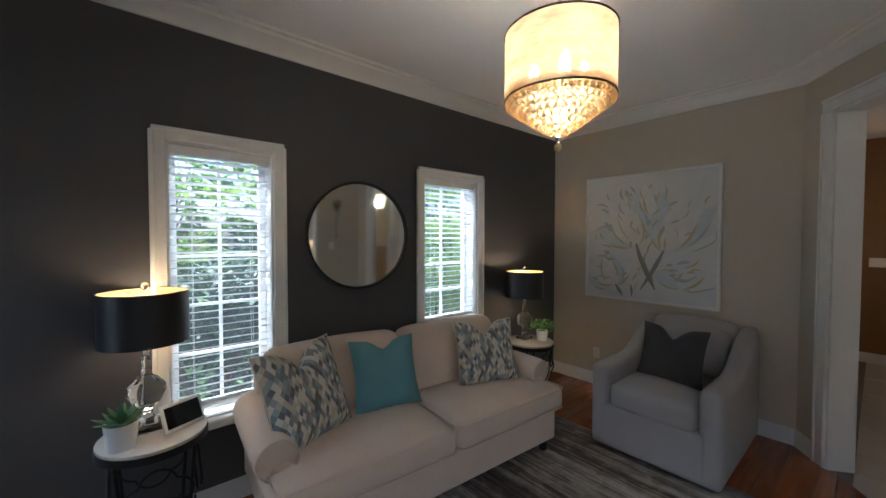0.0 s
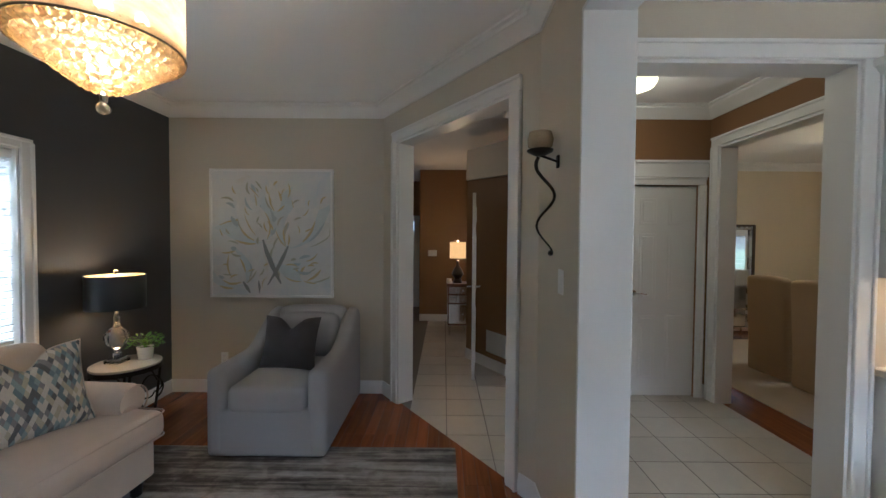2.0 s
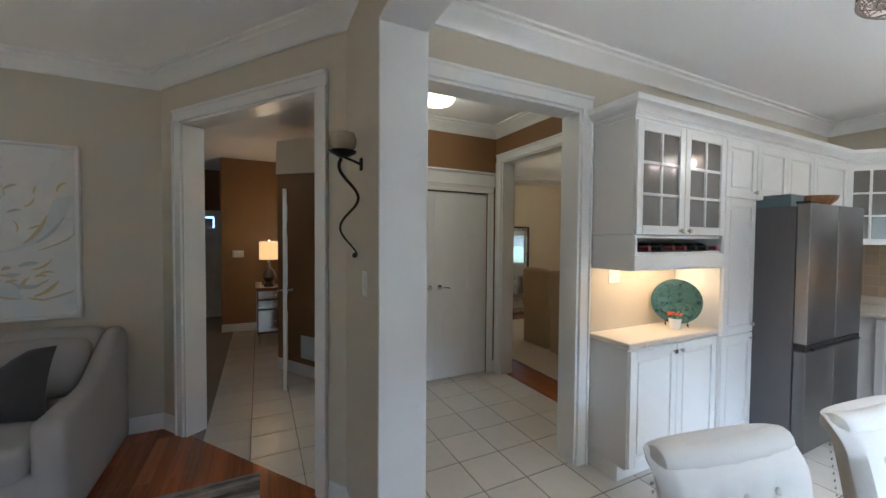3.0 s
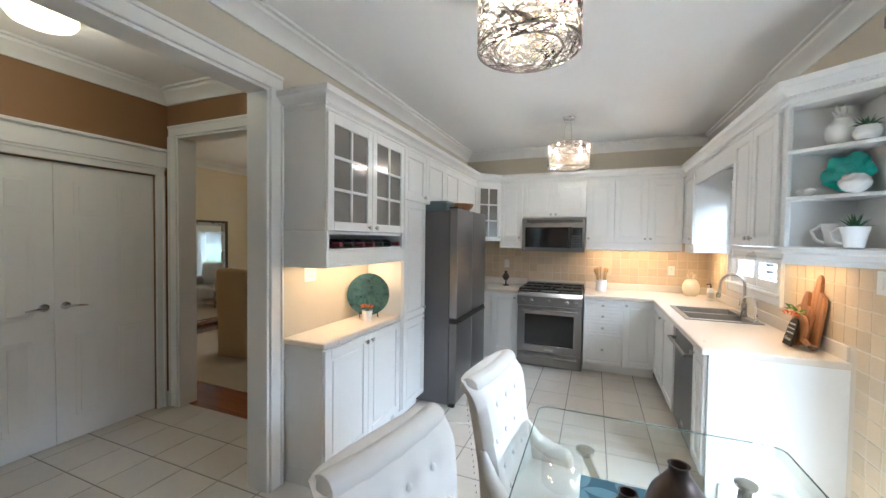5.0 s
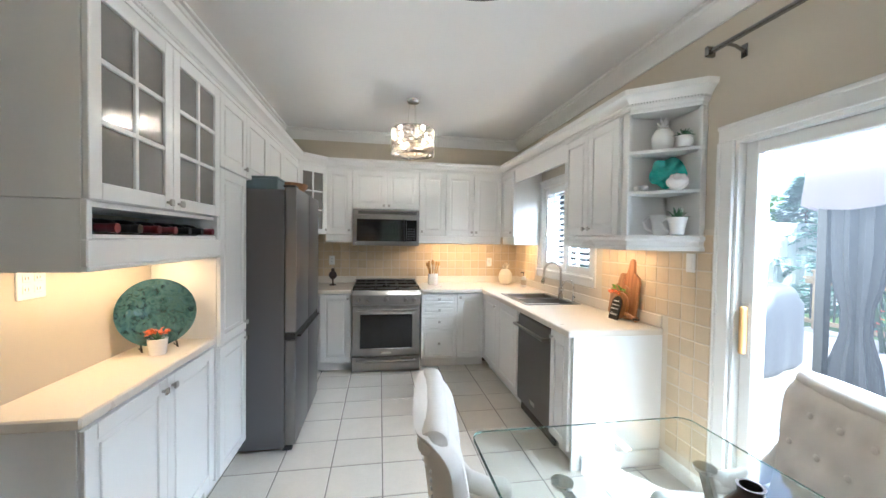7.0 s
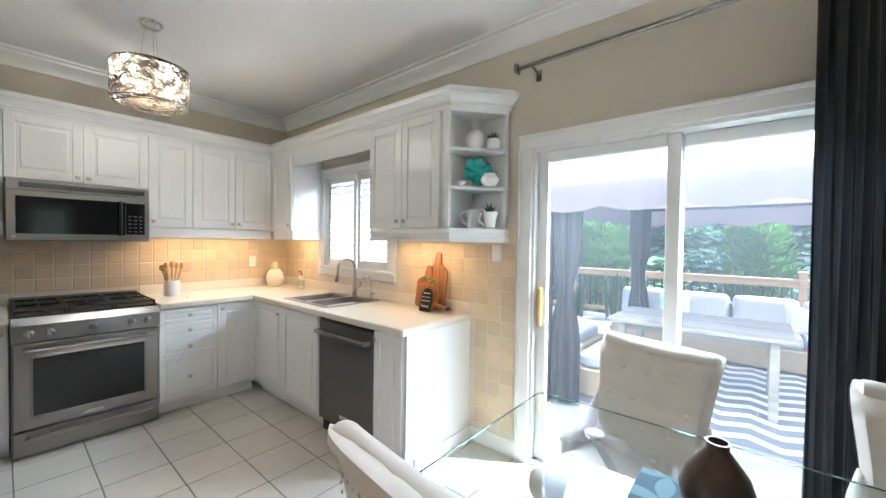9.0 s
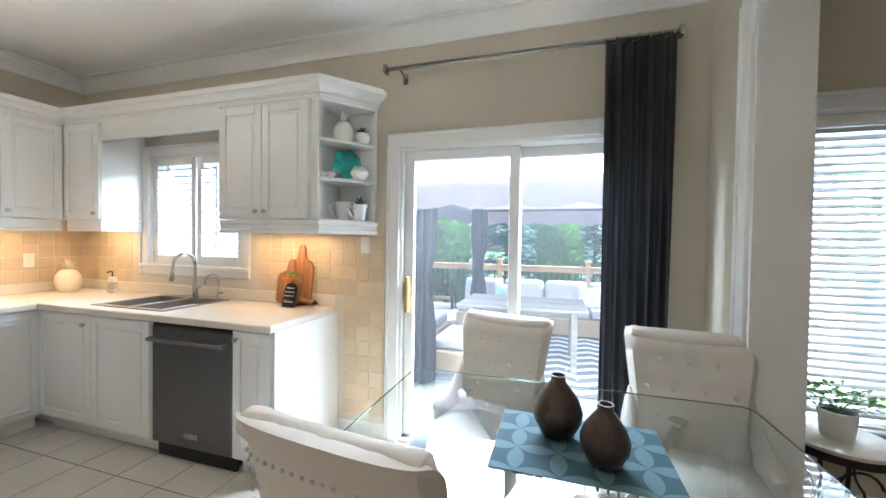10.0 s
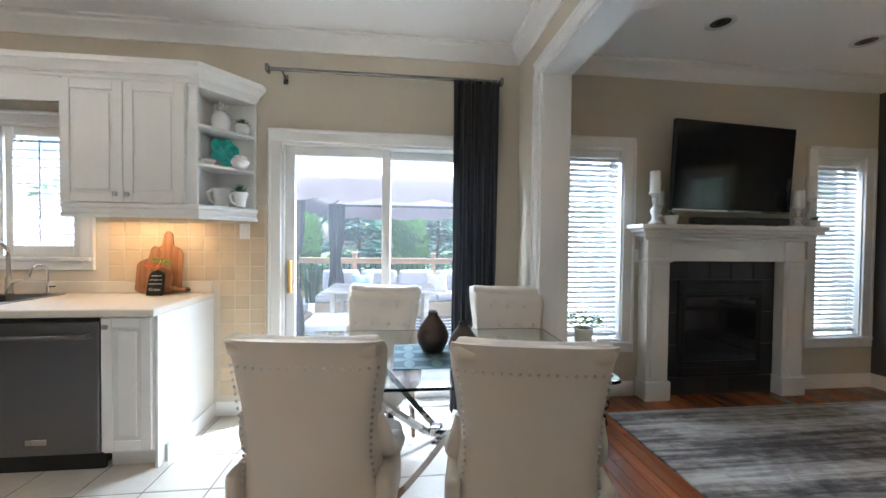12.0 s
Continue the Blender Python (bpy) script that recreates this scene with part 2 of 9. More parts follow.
PANE = hazed_pane("window_pane", 0.012)
TABLEGLASS = glass("table_glass", (0.93, 0.985, 0.97), ior=1.4)
# opaque: the dim inside of the cabinets is put into the pane's colour
CABGLASS = plain("cabinet_dim_pane", (0.19, 0.175, 0.155), 0.10, vary=0.2, scale=30, bump=0.004, coat=0.5)
CRYSTAL = glass("crystal", (0.97, 0.97, 0.97), 0.02, 1.5)
PLASTIC = plain("white_plastic", (0.78, 0.77, 0.74), 0.4, vary=0.01, bump=0)
RUBBER = plain("black_rubber", (0.015, 0.015, 0.015), 0.8)
WINE = plain("wine_bottle_glass", (0.012, 0.014, 0.010), 0.1, vary=0.1, bump=0)
FOIL = plain("burgundy_foil", (0.16, 0.012, 0.02), 0.35, vary=0.1)
WALNUT = banded("stained_walnut", [(0.3, (0.10, 0.045, 0.02)), (0.7, (0.22, 0.10, 0.045))], 2, 26, 0.6, 0.4)
BOARDWOOD = banded("acacia_board", [(0.3, (0.17, 0.068, 0.024)), (0.55, (0.32, 0.145, 0.055)), (0.8, (0.45, 0.25, 0.11))], 2, 30, 0.8, 0.4, spread=0.25)
OAKHANDLE = banded("oak_handle", [(0.3, (0.50, 0.28, 0.09)), (0.7, (0.62, 0.38, 0.15))], 2, 40, 0.4, 0.4)
PLANK = banded("cherry_floor_plank", [(0.25, (0.17, 0.047, 0.013)), (0.5, (0.27, 0.083, 0.023)), (0.75, (0.36, 0.125, 0.04))], 0, 20, 0.7, 0.26, coat=0.3, bump=0.05, spread=0.22)


def rug_material():
    """Broad woven bands, broken by worn patches and fine streaks that run along y."""
    m, t, b = nodes_of("distressed_rug_pile")
    tc = t.nodes.new("ShaderNodeTexCoord")
    fields = []
    for scale, detail, dist in (((4.6, 0.35, 1), 3.0, 0.3), ((30.0, 1.6, 1), 6.0, 0.4), ((14.0, 9.0, 1), 5.0, 0.6), ((260.0, 120.0, 1), 2.0, 0.0)):
        mp = t.nodes.new("ShaderNodeMapping")
        mp.inputs["Scale"].default_value = scale
        t.links.new(tc.outputs["Object"], mp.inputs["Vector"])
        n = node(t, "ShaderNodeTexNoise", Scale=1.0, Detail=detail, Roughness=0.6, Distortion=dist)
        t.links.new(mp.outputs[0], n.inputs["Vector"])
        fields.append(n)
    acc = None
    for n, w in zip(fields, (0.48, 0.27, 0.17, 0.08)):
        k = node(t, "ShaderNodeMath")
        k.operation = "MULTIPLY_ADD"
        t.links.new(n.outputs[0], k.inputs[0])
        k.inputs[1].default_value = w
        if acc is None:
            k.inputs[2].default_value = 0.0
        else:
            t.links.new(acc.outputs[0], k.inputs[2])
        acc = k
    ramp = t.nodes.new("ShaderNodeValToRGB")
    stops = [(0.40, (0.030, 0.024, 0.021)), (0.455, (0.085, 0.070, 0.060)), (0.50, (0.20, 0.175, 0.15)), (0.545, (0.33, 0.30, 0.26)), (0.60, (0.46, 0.42, 0.37))]
    while len(ramp.color_ramp.elements) < len(stops):
        ramp.color_ramp.elements.new(0.5)
    for e, (p, c) in zip(ramp.color_ramp.elements, stops):
        e.position, e.color = p, (*c, 1)
    t.links.new(acc.outputs[0], ramp.inputs[0])
    t.links.new(ramp.outputs[0], b.inputs["Base Color"])
    b.inputs["Roughness"].default_value = 0.95
    bp = node(t, "ShaderNodeBump", Strength=0.5, Distance=0.004)
    t.links.new(fields[3].outputs[0], bp.inputs["Height"])
    t.links.new(bp.outputs[0], b.inputs["Normal"])
    return m


RUG = rug_material()


def swirled_glass(name, stops, scale):
    """Poured glass: marbled colour under a smooth glossy face with shallow ripples."""
    m, t, b = nodes_of(name)
    tc = t.nodes.new("ShaderNodeTexCoord")
    n = node(t, "ShaderNodeTexNoise", Scale=scale, Detail=3.0, Roughness=0.5, Distortion=2.2)
    t.links.new(tc.outputs["Object"], n.inputs["Vector"])
    ramp = t.nodes.new("ShaderNodeValToRGB")
    while len(ramp.color_ramp.elements) < len(stops):
        ramp.color_ramp.elements.new(0.5)
    for e, (p, c) in zip(ramp.color_ramp.elements, stops):
        e.position, e.color = p, (*c, 1)
    t.links.new(n.outputs[0], ramp.inputs[0])
    t.links.new(ramp.outputs[0], b.inputs["Base Color"])
    b.inputs["Metallic"].default_value = 0.55
    b.inputs["Roughness"].default_value = 0.14
    b.inputs["Coat Weight"].default_value = 1.0
    bp = node(t, "ShaderNodeBump", Strength=0.6, Distance=0.008)
    t.links.new(n.outputs[0], bp.inputs["Height"])
    t.links.new(bp.outputs[0], b.inputs["Normal"])
    return m


GREENPLATE = swirled_glass("green_mercury_plate", [(0.30, (0.02, 0.055, 0.05)), (0.45, (0.05, 0.13, 0.12)), (0.56, (0.12, 0.21, 0.17)), (0.66, (0.07, 0.17, 0.19)), (0.78, (0.26, 0.33, 0.26))], 24.0)


def backlit(m, color, share):
    """Thin leaves let some light through."""
    t = m.node_tree
    b, out = t.nodes["Principled BSDF"], t.nodes["Material Output"]
    tr, mx = t.nodes.new("ShaderNodeBsdfTranslucent"), t.nodes.new("ShaderNodeMixShader")
    tr.inputs["Color"].default_value = (*color, 1)
    mx.inputs[0].default_value = share
    t.links.new(b.outputs[0], mx.inputs[1])
    t.links.new(tr.outputs[0], mx.inputs[2])
    t.links.new(mx.outputs[0], out.inputs["Surface"])


backlit(LEAF, (0.22, 0.42, 0.06), 0.4)
DARKWIRE = plain("dark_nickel_wire", (0.17, 0.15, 0.13), 0.28, 1.0, vary=0.1)


# ---- mesh helpers ----
def mesh_of(name, bm, material, smooth=False):
    bmesh.ops.recalc_face_normals(bm, faces=bm.faces)
    me = bpy.data.meshes.new(name)
    bm.to_mesh(me)
    bm.free()
    if smooth:
        for p in me.polygons:
            p.use_smooth = True
        me.set_sharp_from_angle(angle=radians(smooth if smooth is not True else 40))
    for m in material if isinstance(material, (list, tuple)) else [material]:
        me.materials.append(m)
    return me


def part(name, bm, material, parent, label="", smooth=True, at=None):
    me = bm if isinstance(bm, bpy.types.Mesh) else mesh_of(name, bm, material, smooth)
    ob = new(name, me)
    ob.parent = parent
    if at is not None:
        ob.matrix_basis = at
    return tagged(ob, label) if label else ob


def thing(name, m, label, category, group="", kind=""):
    ob = new(name)
    ob.empty_display_size = 0.1
    ob.matrix_basis = m
    return tagged(ob, label, category, group, kind)


def solid(name, bm, material, label="", category="", kind="structure", smooth=False, m=None, group=""):
    ob = new(name, mesh_of(name, bm, material, smooth))
    if m is not None:
        ob.matrix_basis = m
    return tagged(ob, label, category, group, kind)


def box(bm, x0, x1, y0, y1, z0, z1, bevel=0.0, seg=1, m=None):
    r = bmesh.ops.create_cube(bm, size=1)
    bmesh.ops.scale(bm, vec=(x1 - x0, y1 - y0, z1 - z0), verts=r["verts"])
    bmesh.ops.translate(bm, vec=((x0 + x1) / 2, (y0 + y1) / 2, (z0 + z1) / 2), verts=r["verts"])
    vs = r["verts"]
    if bevel:
        es = list({e for v in vs for e in v.link_edges})
        b = bmesh.ops.bevel(bm, geom=es, offset=bevel, segments=seg, profile=0.5, affect="EDGES", clamp_overlap=True)
        vs = b["verts"]
        if m is not None:
            vs = list({v for f in b["faces"] for v in f.verts} | set(vs))
    if m is not None:
        bmesh.ops.transform(bm, matrix=m, verts=[v for v in vs if v.is_valid])
    return bm


def B(x0, x1, y0, y1, z0, z1, bevel=0.0, seg=1):
    return box(bmesh.new(), x0, x1, y0, y1, z0, z1, bevel, seg)


def lathe(profile, steps=24, bm=None, at=(0, 0, 0), squash=1.0):
    """A turned shape from (radius, height) rows."""
    bm = bm or bmesh.new()
    rings = []
    for r, z in profile:
        if r < 1e-5:
            rings.append([bm.verts.new((at[0], at[1], at[2] + z))])
        else:
            rings.append([bm.verts.new((at[0] + r * math.cos(2 * math.pi * i / steps), at[1] + squash * r * math.sin(2 * math.pi * i / steps), at[2] + z)) for i in range(steps)])
    for a, b in zip(rings, rings[1:]):
        for i in range(steps):
            j = (i + 1) % steps
            if len(a) == 1 and len(b) == 1:
                continue
            if len(a) == 1:
                bm.faces.new((a[0], b[j], b[i]))
            elif len(b) == 1:
                bm.faces.new((a[i], a[j], b[0]))
            else:
                bm.faces.new((a[i], a[j], b[j], b[i]))
    return bm


def tube(points, radius, sides=8, bm=None, closed=False, cap=True):
    """A round bar along points; radius may be one number or one for each point."""
    bm = bm or bmesh.new()
    pts = [Vector(p) for p in points]
    n = len(pts)
    rings = []
    up = Vector((0, 0, 1))
    for i, p in enumerate(pts):
        a = pts[(i - 1) % n] if closed or i else p
        b = pts[(i + 1) % n] if closed or i < n - 1 else p
        d = (b - a).normalized()
        if abs(d.dot(up)) > 0.95:
            up = Vector((1, 0, 0)) if abs(d.x) < 0.9 else Vector((0, 1, 0))
        u = d.cross(up).normalized()
        v = u.cross(d).normalized()
        up = v
        r = radius[i] if isinstance(radius, (list, tuple)) else radius
        rings.append([bm.verts.new(p + r * (math.cos(2 * math.pi * k / sides) * u + math.sin(2 * math.pi * k / sides) * v)) for k in range(sides)])
    for i in range(n if closed else n - 1):
        a, b = rings[i], rings[(i + 1) % n]
        for k in range(sides):
            bm.faces.new((a[k], a[(k + 1) % sides], b[(k + 1) % sides], b[k]))
    if cap and not closed:
        bm.faces.new(rings[0][::-1])
        bm.faces.new(rings[-1])
    return bm


def sweep(profile, path, closed=False):
    """Runs a (out, up) profile along a level path of (x, y, z), mitred at the corners. Out points to the left of the path."""
    bm = bmesh.new()
    pts = [Vector(p) for p in path]
    n = len(pts)
    rings = []
    for i, p in enumerate(pts):
        d0 = (p - pts[i - 1]) if closed or i else (pts[1] - p)
        d1 = (pts[(i + 1) % n] - p) if closed or i < n - 1 else (p - pts[i - 1])
        n0 = Vector((-d0.y, d0.x, 0)).normalized()
        n1 = Vector((-d1.y, d1.x, 0)).normalized()
        mit = (n0 + n1) / max(0.2, 1 + n0.dot(n1))
        rings.append([bm.verts.new(p + mit * o + Vector((0, 0, u))) for o, u in profile])
    k = len(profile)
    for i in range(n if closed else n - 1):
        a, b = rings[i], rings[(i + 1) % n]
        for j in range(k):
            bm.faces.new((a[j], a[(j + 1) % k], b[(j + 1) % k], b[j]))
    if not closed:
        bm.faces.new(rings[0])
        bm.faces.new(rings[-1][::-1])
    return bm


def wall(name, axis, p0, p1, a0, a1, z0, z1, openings=(), mats=(None, None), label="", m=None):
    """A wall of real thickness p0..p1, along a0..a1, with openings (a0, a1, z0, z1) that go through it."""
    bm = bmesh.new()
    A = sorted({a0, a1, *[v for o in openings for v in o[:2]]})
    Z = sorted({z0, z1, *[v for o in openings for v in o[2:]]})

    def full(i, j):
        if not (0 <= i < len(A) - 1 and 0 <= j < len(Z) - 1):
            return False
        ca, cz = (A[i] + A[i + 1]) / 2, (Z[j] + Z[j + 1]) / 2
        return not any(o[0] < ca < o[1] and o[2] < cz < o[3] for o in openings)

    cache = {}

    def vert(p, a, z):
        if (p, a, z) not in cache:
            cache[(p, a, z)] = bm.verts.new((p, a, z) if axis == "y" else (a, p, z))
        return cache[(p, a, z)]

    def quad(c, idx):
        f = bm.faces.new([vert(*q) for q in c])
        f.material_index = idx

    for i in range(len(A) - 1):
        for j in range(len(Z) - 1):
            if not full(i, j):
                continue
            b0, b1, y0, y1 = A[i], A[i + 1], Z[j], Z[j + 1]
            quad([(p0, b0, y0), (p0, b1, y0), (p0, b1, y1), (p0, b0, y1)], 0)
            quad([(p1, b0, y0), (p1, b1, y0), (p1, b1, y1), (p1, b0, y1)], 1)
            for di, dj, c in ((-1, 0, [(p0, b0, y0), (p1, b0, y0), (p1, b0, y1), (p0, b0, y1)]), (1, 0, [(p0, b1, y0), (p1, b1, y0), (p1, b1, y1), (p0, b1, y1)]),
                              (0, -1, [(p0, b0, y0), (p1, b0, y0), (p1, b1, y0), (p0, b1, y0)]), (0, 1, [(p0, b0, y1), (p1, b0, y1), (p1, b1, y1), (p0, b1, y1)])):
                if not full(i + di, j + dj):
                    quad(c, 0)
    return solid(name, bm, list(mats), label, "wall", m=m)


# ---- the rooms ----
CEIL = 2.82
OPEN_TOP = 2.42
WIDE_TOP = 2.44
DARK_Y, ART_X, FIRE_X, DOOR_X = 2.46, 4.20, -0.78, -0.70
EAST_X, BACK_Y = 2.39, -5.97
PART_N, PART_S = -0.775, -0.97
CA, CB = Vector((4.20, 0.36, 0)), Vector((2.66, -0.775, 0))
ANG_LEN = (CB - CA).length
ANG = pose(CA.x, CA.y, 0, 0, 0, math.degrees(math.atan2(CB.y - CA.y, CB.x - CA.x)))

wall("wall_north", "x", DARK_Y, DARK_Y + 0.2, FIRE_X - 0.2, ART_X + 0.15, 0, CEIL, [(0.535, 1.075, 0.53, 2.09), (2.262, 2.898, 0.80, 2.09)], (CHARCOAL, BEIGE), "charcoal painted accent wall with two windows")
wall("wall_art", "y", ART_X, ART_X + 0.15, CA.y, DARK_Y, 0, CEIL, [], (BEIGE, BROWN), "beige painted living room wall behind the armchair")
wall("wall_angled", "x", 0, 0.15, 0, ANG_LEN, 0, CEIL, [(0.29, 1.69, -0.01, OPEN_TOP)], (BEIGE, BROWN), "beige angled wall with a cased doorway", m=ANG)
wall("wall_fireplace", "y", FIRE_X - 0.2, FIRE_X, PART_S, DARK_Y, 0, CEIL, [(-0.53, -0.03, 0.47, 2.10), (1.82, 2.32, 0.47, 2.10)], (BEIGE, BEIGE), "beige fireplace wall with two tall windows")
wall("wall_partition", "x", PART_S, PART_N, DOOR_X, CB.x + 0.02, 0, CEIL, [(-0.22, 2.02, -0.01, WIDE_TOP)], (BEIGE, BEIGE), "beige partition with a wide cased opening")
wall("wall_patio", "y", DOOR_X - 0.2, DOOR_X, BACK_Y - 0.2, PART_S, 0, CEIL, [(-2.78, -1.24, -0.01, 2.03), (-5.13, -4.13, 1.16, 2.08)], (BEIGE, BEIGE), "beige kitchen wall with patio door and sink window")
wall("wall_range", "x", BACK_Y - 0.2, BACK_Y, DOOR_X, EAST_X + 0.15, 0, CEIL, [], (BEIGE, BEIGE), "beige kitchen wall above the cabinets")
wall("wall_buffet", "y", EAST_X, EAST_X + 0.15, BACK_Y, PART_S, 0, CEIL, [(-2.27, -1.10, -0.01, OPEN_TOP)], (BEIGE, BROWN), "beige kitchen wall with a cased opening to the hall")
wall("wall_closet", "y", 4.17, 4.32, -2.80, -0.93, 0, CEIL, [(-2.69, -1.37, -0.01, 2.07)], (BROWN, BROWN), "brown hall wall round the closet doors")
wall("wall_dining", "x", -2.95, -2.80, EAST_X + 0.15, 4.32, 0, CEIL, [(2.75, 4.04, -0.01, OPEN_TOP)], (CREAM, BROWN), "brown hall wall with a cased opening to the dining room")
VENT = pose(5.35, -0.53, 0, 0, 0, math.degrees(math.atan2(-0.66, -1.05)))
wall("wall_vent", "x", 0, 0.12, 0, 1.24, 0, 2.62, [], (BROWN, BROWN), "brown angled foyer wall with a vent grille", m=VENT)
solid("stair_soffit", B(-0.1, 1.24, -0.04, 0.16, 2.28, 2.66, 0.004), CREAM, "cream boxed underside of the stairs", "soffit", m=VENT @ pose(0, 0, 0, 0, 3, 0))
wall("wall_foyer", "y", 7.5, 7.65, -2.0, 0.22, 0, CEIL, [], (BROWN, BROWN), "brown foyer wall behind the mirrored cabinet")
wall("wall_entry", "y", 8.9, 9.05, -2.0, 2.6, 0, CEIL, [], (BROWN, BROWN), "brown entry wall")
wall("wall_foyer_north", "x", 2.46, 2.61, 4.35, 9.05, 0, CEIL, [], (BROWN, BROWN), "brown foyer side wall")
wall("wall_foyer_south", "x", -2.15, -2.0, 4.32, 9.05, 0, CEIL, [], (BROWN, BROWN), "brown foyer side wall")
wall("wall_dining_far", "y", 6.8, 6.95, -7.0, -2.8, 0, CEIL, [], (CREAM, CREAM), "cream dining room wall behind the floor mirror")
wall("wall_dining_end", "x", -7.15, -7.0, EAST_X, 6.95, 0, CEIL, [(3.70, 4.64, 0.30, 1.72)], (CREAM, CREAM), "cream dining room end wall with a window")
wall("wall_dining_north", "x", -2.95, -2.80, 4.32, 6.95, 0, CEIL, [], (CREAM, BROWN), "cream dining room wall")
wall("wall_dining_west", "y", EAST_X, EAST_X + 0.15, -7.0, BACK_Y - 0.2, 0, CEIL, [], (CREAM, CREAM), "cream dining room wall")

solid("ceiling", B(-0.98, 9.05, -7.15, 2.66, CEIL, CEIL + 0.15), CEILING, "flat white painted ceiling", "ceiling")
solid("floor", B(-0.98, 9.05, -7.15, 2.66, -0.2, -0.0025), FLOORGROUT, "concrete floor base under tile and wood", "floor")

# crown moulding, baseboards
CROWN = [(0, 0), (0.012, 0), (0.016, -0.0), (0.02, 0.018), (0.045, 0.045), (0.075, 0.075), (0.085, 0.08), (0.09, 0.098), (0.112, 0.104), (0.112, 0.12), (0, 0.12)]
BASE = [(0, 0), (0.016, 0), (0.016, 0.085), (0.011, 0.10), (0.008, 0.125), (0, 0.125)]


def crown(name, pts, closed=True, prof=CROWN):
    solid(name, sweep(prof, [(x, y, CEIL - 0.12) for x, y in pts], closed), TRIM, "white crown moulding under the ceiling", "crown moulding", smooth=35)


def base(name, pts):
    solid(name, sweep(BASE, [(x, y, 0) for x, y in pts]), TRIM, "white painted baseboard", "baseboard", smooth=35)


crown("crown_living", [(FIRE_X, PART_N), (CB.x, CB.y), (CA.x, CA.y), (ART_X, DARK_Y), (FIRE_X, DARK_Y)])
crown("crown_kitchen", [(DOOR_X, BACK_Y), (EAST_X, BACK_Y), (EAST_X, PART_S), (DOOR_X, PART_S)])
crown("crown_hall", [(EAST_X + 0.15, -2.80), (4.17, -2.80), (4.17, -0.80), (EAST_X + 0.15, -0.80)])
crown("crown_dining", [(EAST_X + 0.15, -7.0), (6.8, -7.0), (6.8, -2.95), (EAST_X + 0.15, -2.95)])
u = (CB - CA).normalized()
base("baseboard_north", [(ART_X, CA.y), (ART_X, DARK_Y), (FIRE_X, DARK_Y), (FIRE_X, 1.66)])
base("baseboard_angled", [(CA.x + u.x * 0.19, CA.y + u.y * 0.19), (CA.x - 0.001, CA.y - 0.001)])
base("baseboard_sconce", [(2.055, PART_N), (CB.x, CB.y), (CA.x + u.x * 1.79, CA.y + u.y * 1.79)])
base("baseboard_fireplace", [(FIRE_X, 0.10), (FIRE_X, PART_N), (-0.26, PART_N)])
base("baseboard_patio", [(DOOR_X, -2.87), (DOOR_X, -3.24)])
base("baseboard_patio_corner", [(-0.32, PART_S), (DOOR_X, PART_S), (DOOR_X, -1.14)])
base("baseboard_hall", [(4.17, -2.80), (4.17, -2.78)])
base("baseboard_foyer", [(7.5, -2.0), (7.5, 0.22)])
c = solid("baseboard_vent", sweep(BASE, [(0.0, 0, 0), (1.2, 0, 0)][::-1]), TRIM, "white painted baseboard", "baseboard", smooth=35, m=VENT)


def casing_y(name, x, side, a0, a1, top, w=0.09, sill=None):
    """Casing round an opening in a wall that runs along y; side +1 when the room lies towards +x."""
    root = thing(name, pose(x, 0, 0), "white painted casing round an opening", "trim", kind="structure")
    t = 0.022 * side
    lo = 0 if sill is None else sill
    for n, y0, y1, z0, z1 in (("upright", a0 - w, a0, lo, top), ("upright", a1, a1 + w, lo, top), ("head", a0 - w, a1 + w, top, top + w)):
        bm = B(min(0, t), max(0, t), y0, y1, z0, z1, 0.004)
        t2 = 0.032 * side
        if n == "upright":
            e = y0 if y0 < a0 - 1e-6 else y1 - 0.02
            box(bm, min(0, t2), max(0, t2), e, e + 0.02, z0, z1, 0.004)
        else:
            box(bm, min(0, t2), max(0, t2), y0, y1, z1 - 0.022, z1, 0.004)
        part(n, bm, TRIM, root, smooth=False)
    if sill is not None:
        bm = B(min(0, t), max(0, t), a0 - w, a1 + w, sill - w, sill, 0.004)
        box(bm, 0.032 * side if side < 0 else 0, 0 if side < 0 else 0.032 * side, a0 - w, a1 + w, sill - w, sill - w + 0.022, 0.004)
        part("bottom_rail", bm, TRIM, root, smooth=False)
    return root


def casing_x(name, y, side, a0, a1, top, w=0.09, sill=None, m=None):
    r = casing_y(name, 0, -side, a0, a1, top, w, sill)
    # turned so that the wall runs along x
    r.matrix_basis = (m if m is not None else Matrix.Identity(4)) @ pose(0, y, 0) @ Matrix(((0, 1, 0, 0), (-1, 0, 0, 0), (0, 0, 1, 0), (0, 0, 0, 1)))
    return r


def lining(name, axis, p0, p1, a0, a1, z1, t=0.018, m=None):
    """The white boards that line an opening."""
    root = thing(name, m if m is not None else pose(0, 0, 0), "white painted jamb lining of an opening", "jamb", kind="structure")
    for n, c in (("jamb_board", (a0, a0 + t, 0, z1)), ("jamb_board", (a1 - t, a1, 0, z1)), ("head_board", (a0 + t, a1 - t, z1 - t, z1))):
        part(n, B(c[0], c[1], p0, p1, c[2], c[3]) if axis == "x" else B(p0, p1, c[0], c[1], c[2], c[3]), TRIM, root, smooth=False)
    return root


def jamb_box(axis, p0, p1, a0, a1, z1, z0=0.0, t=0.018):
    bm = bmesh.new()
    for c in ((a0, a0 + t, z0, z1), (a1 - t, a1, z0, z1), (a0 + t, a1 - t, z1 - t, z1)):
        if axis == "x":
            box(bm, c[0], c[1], p0, p1, c[2], c[3])
        else:
            box(bm, p0, p1, c[0], c[1], c[2], c[3])
    return bm


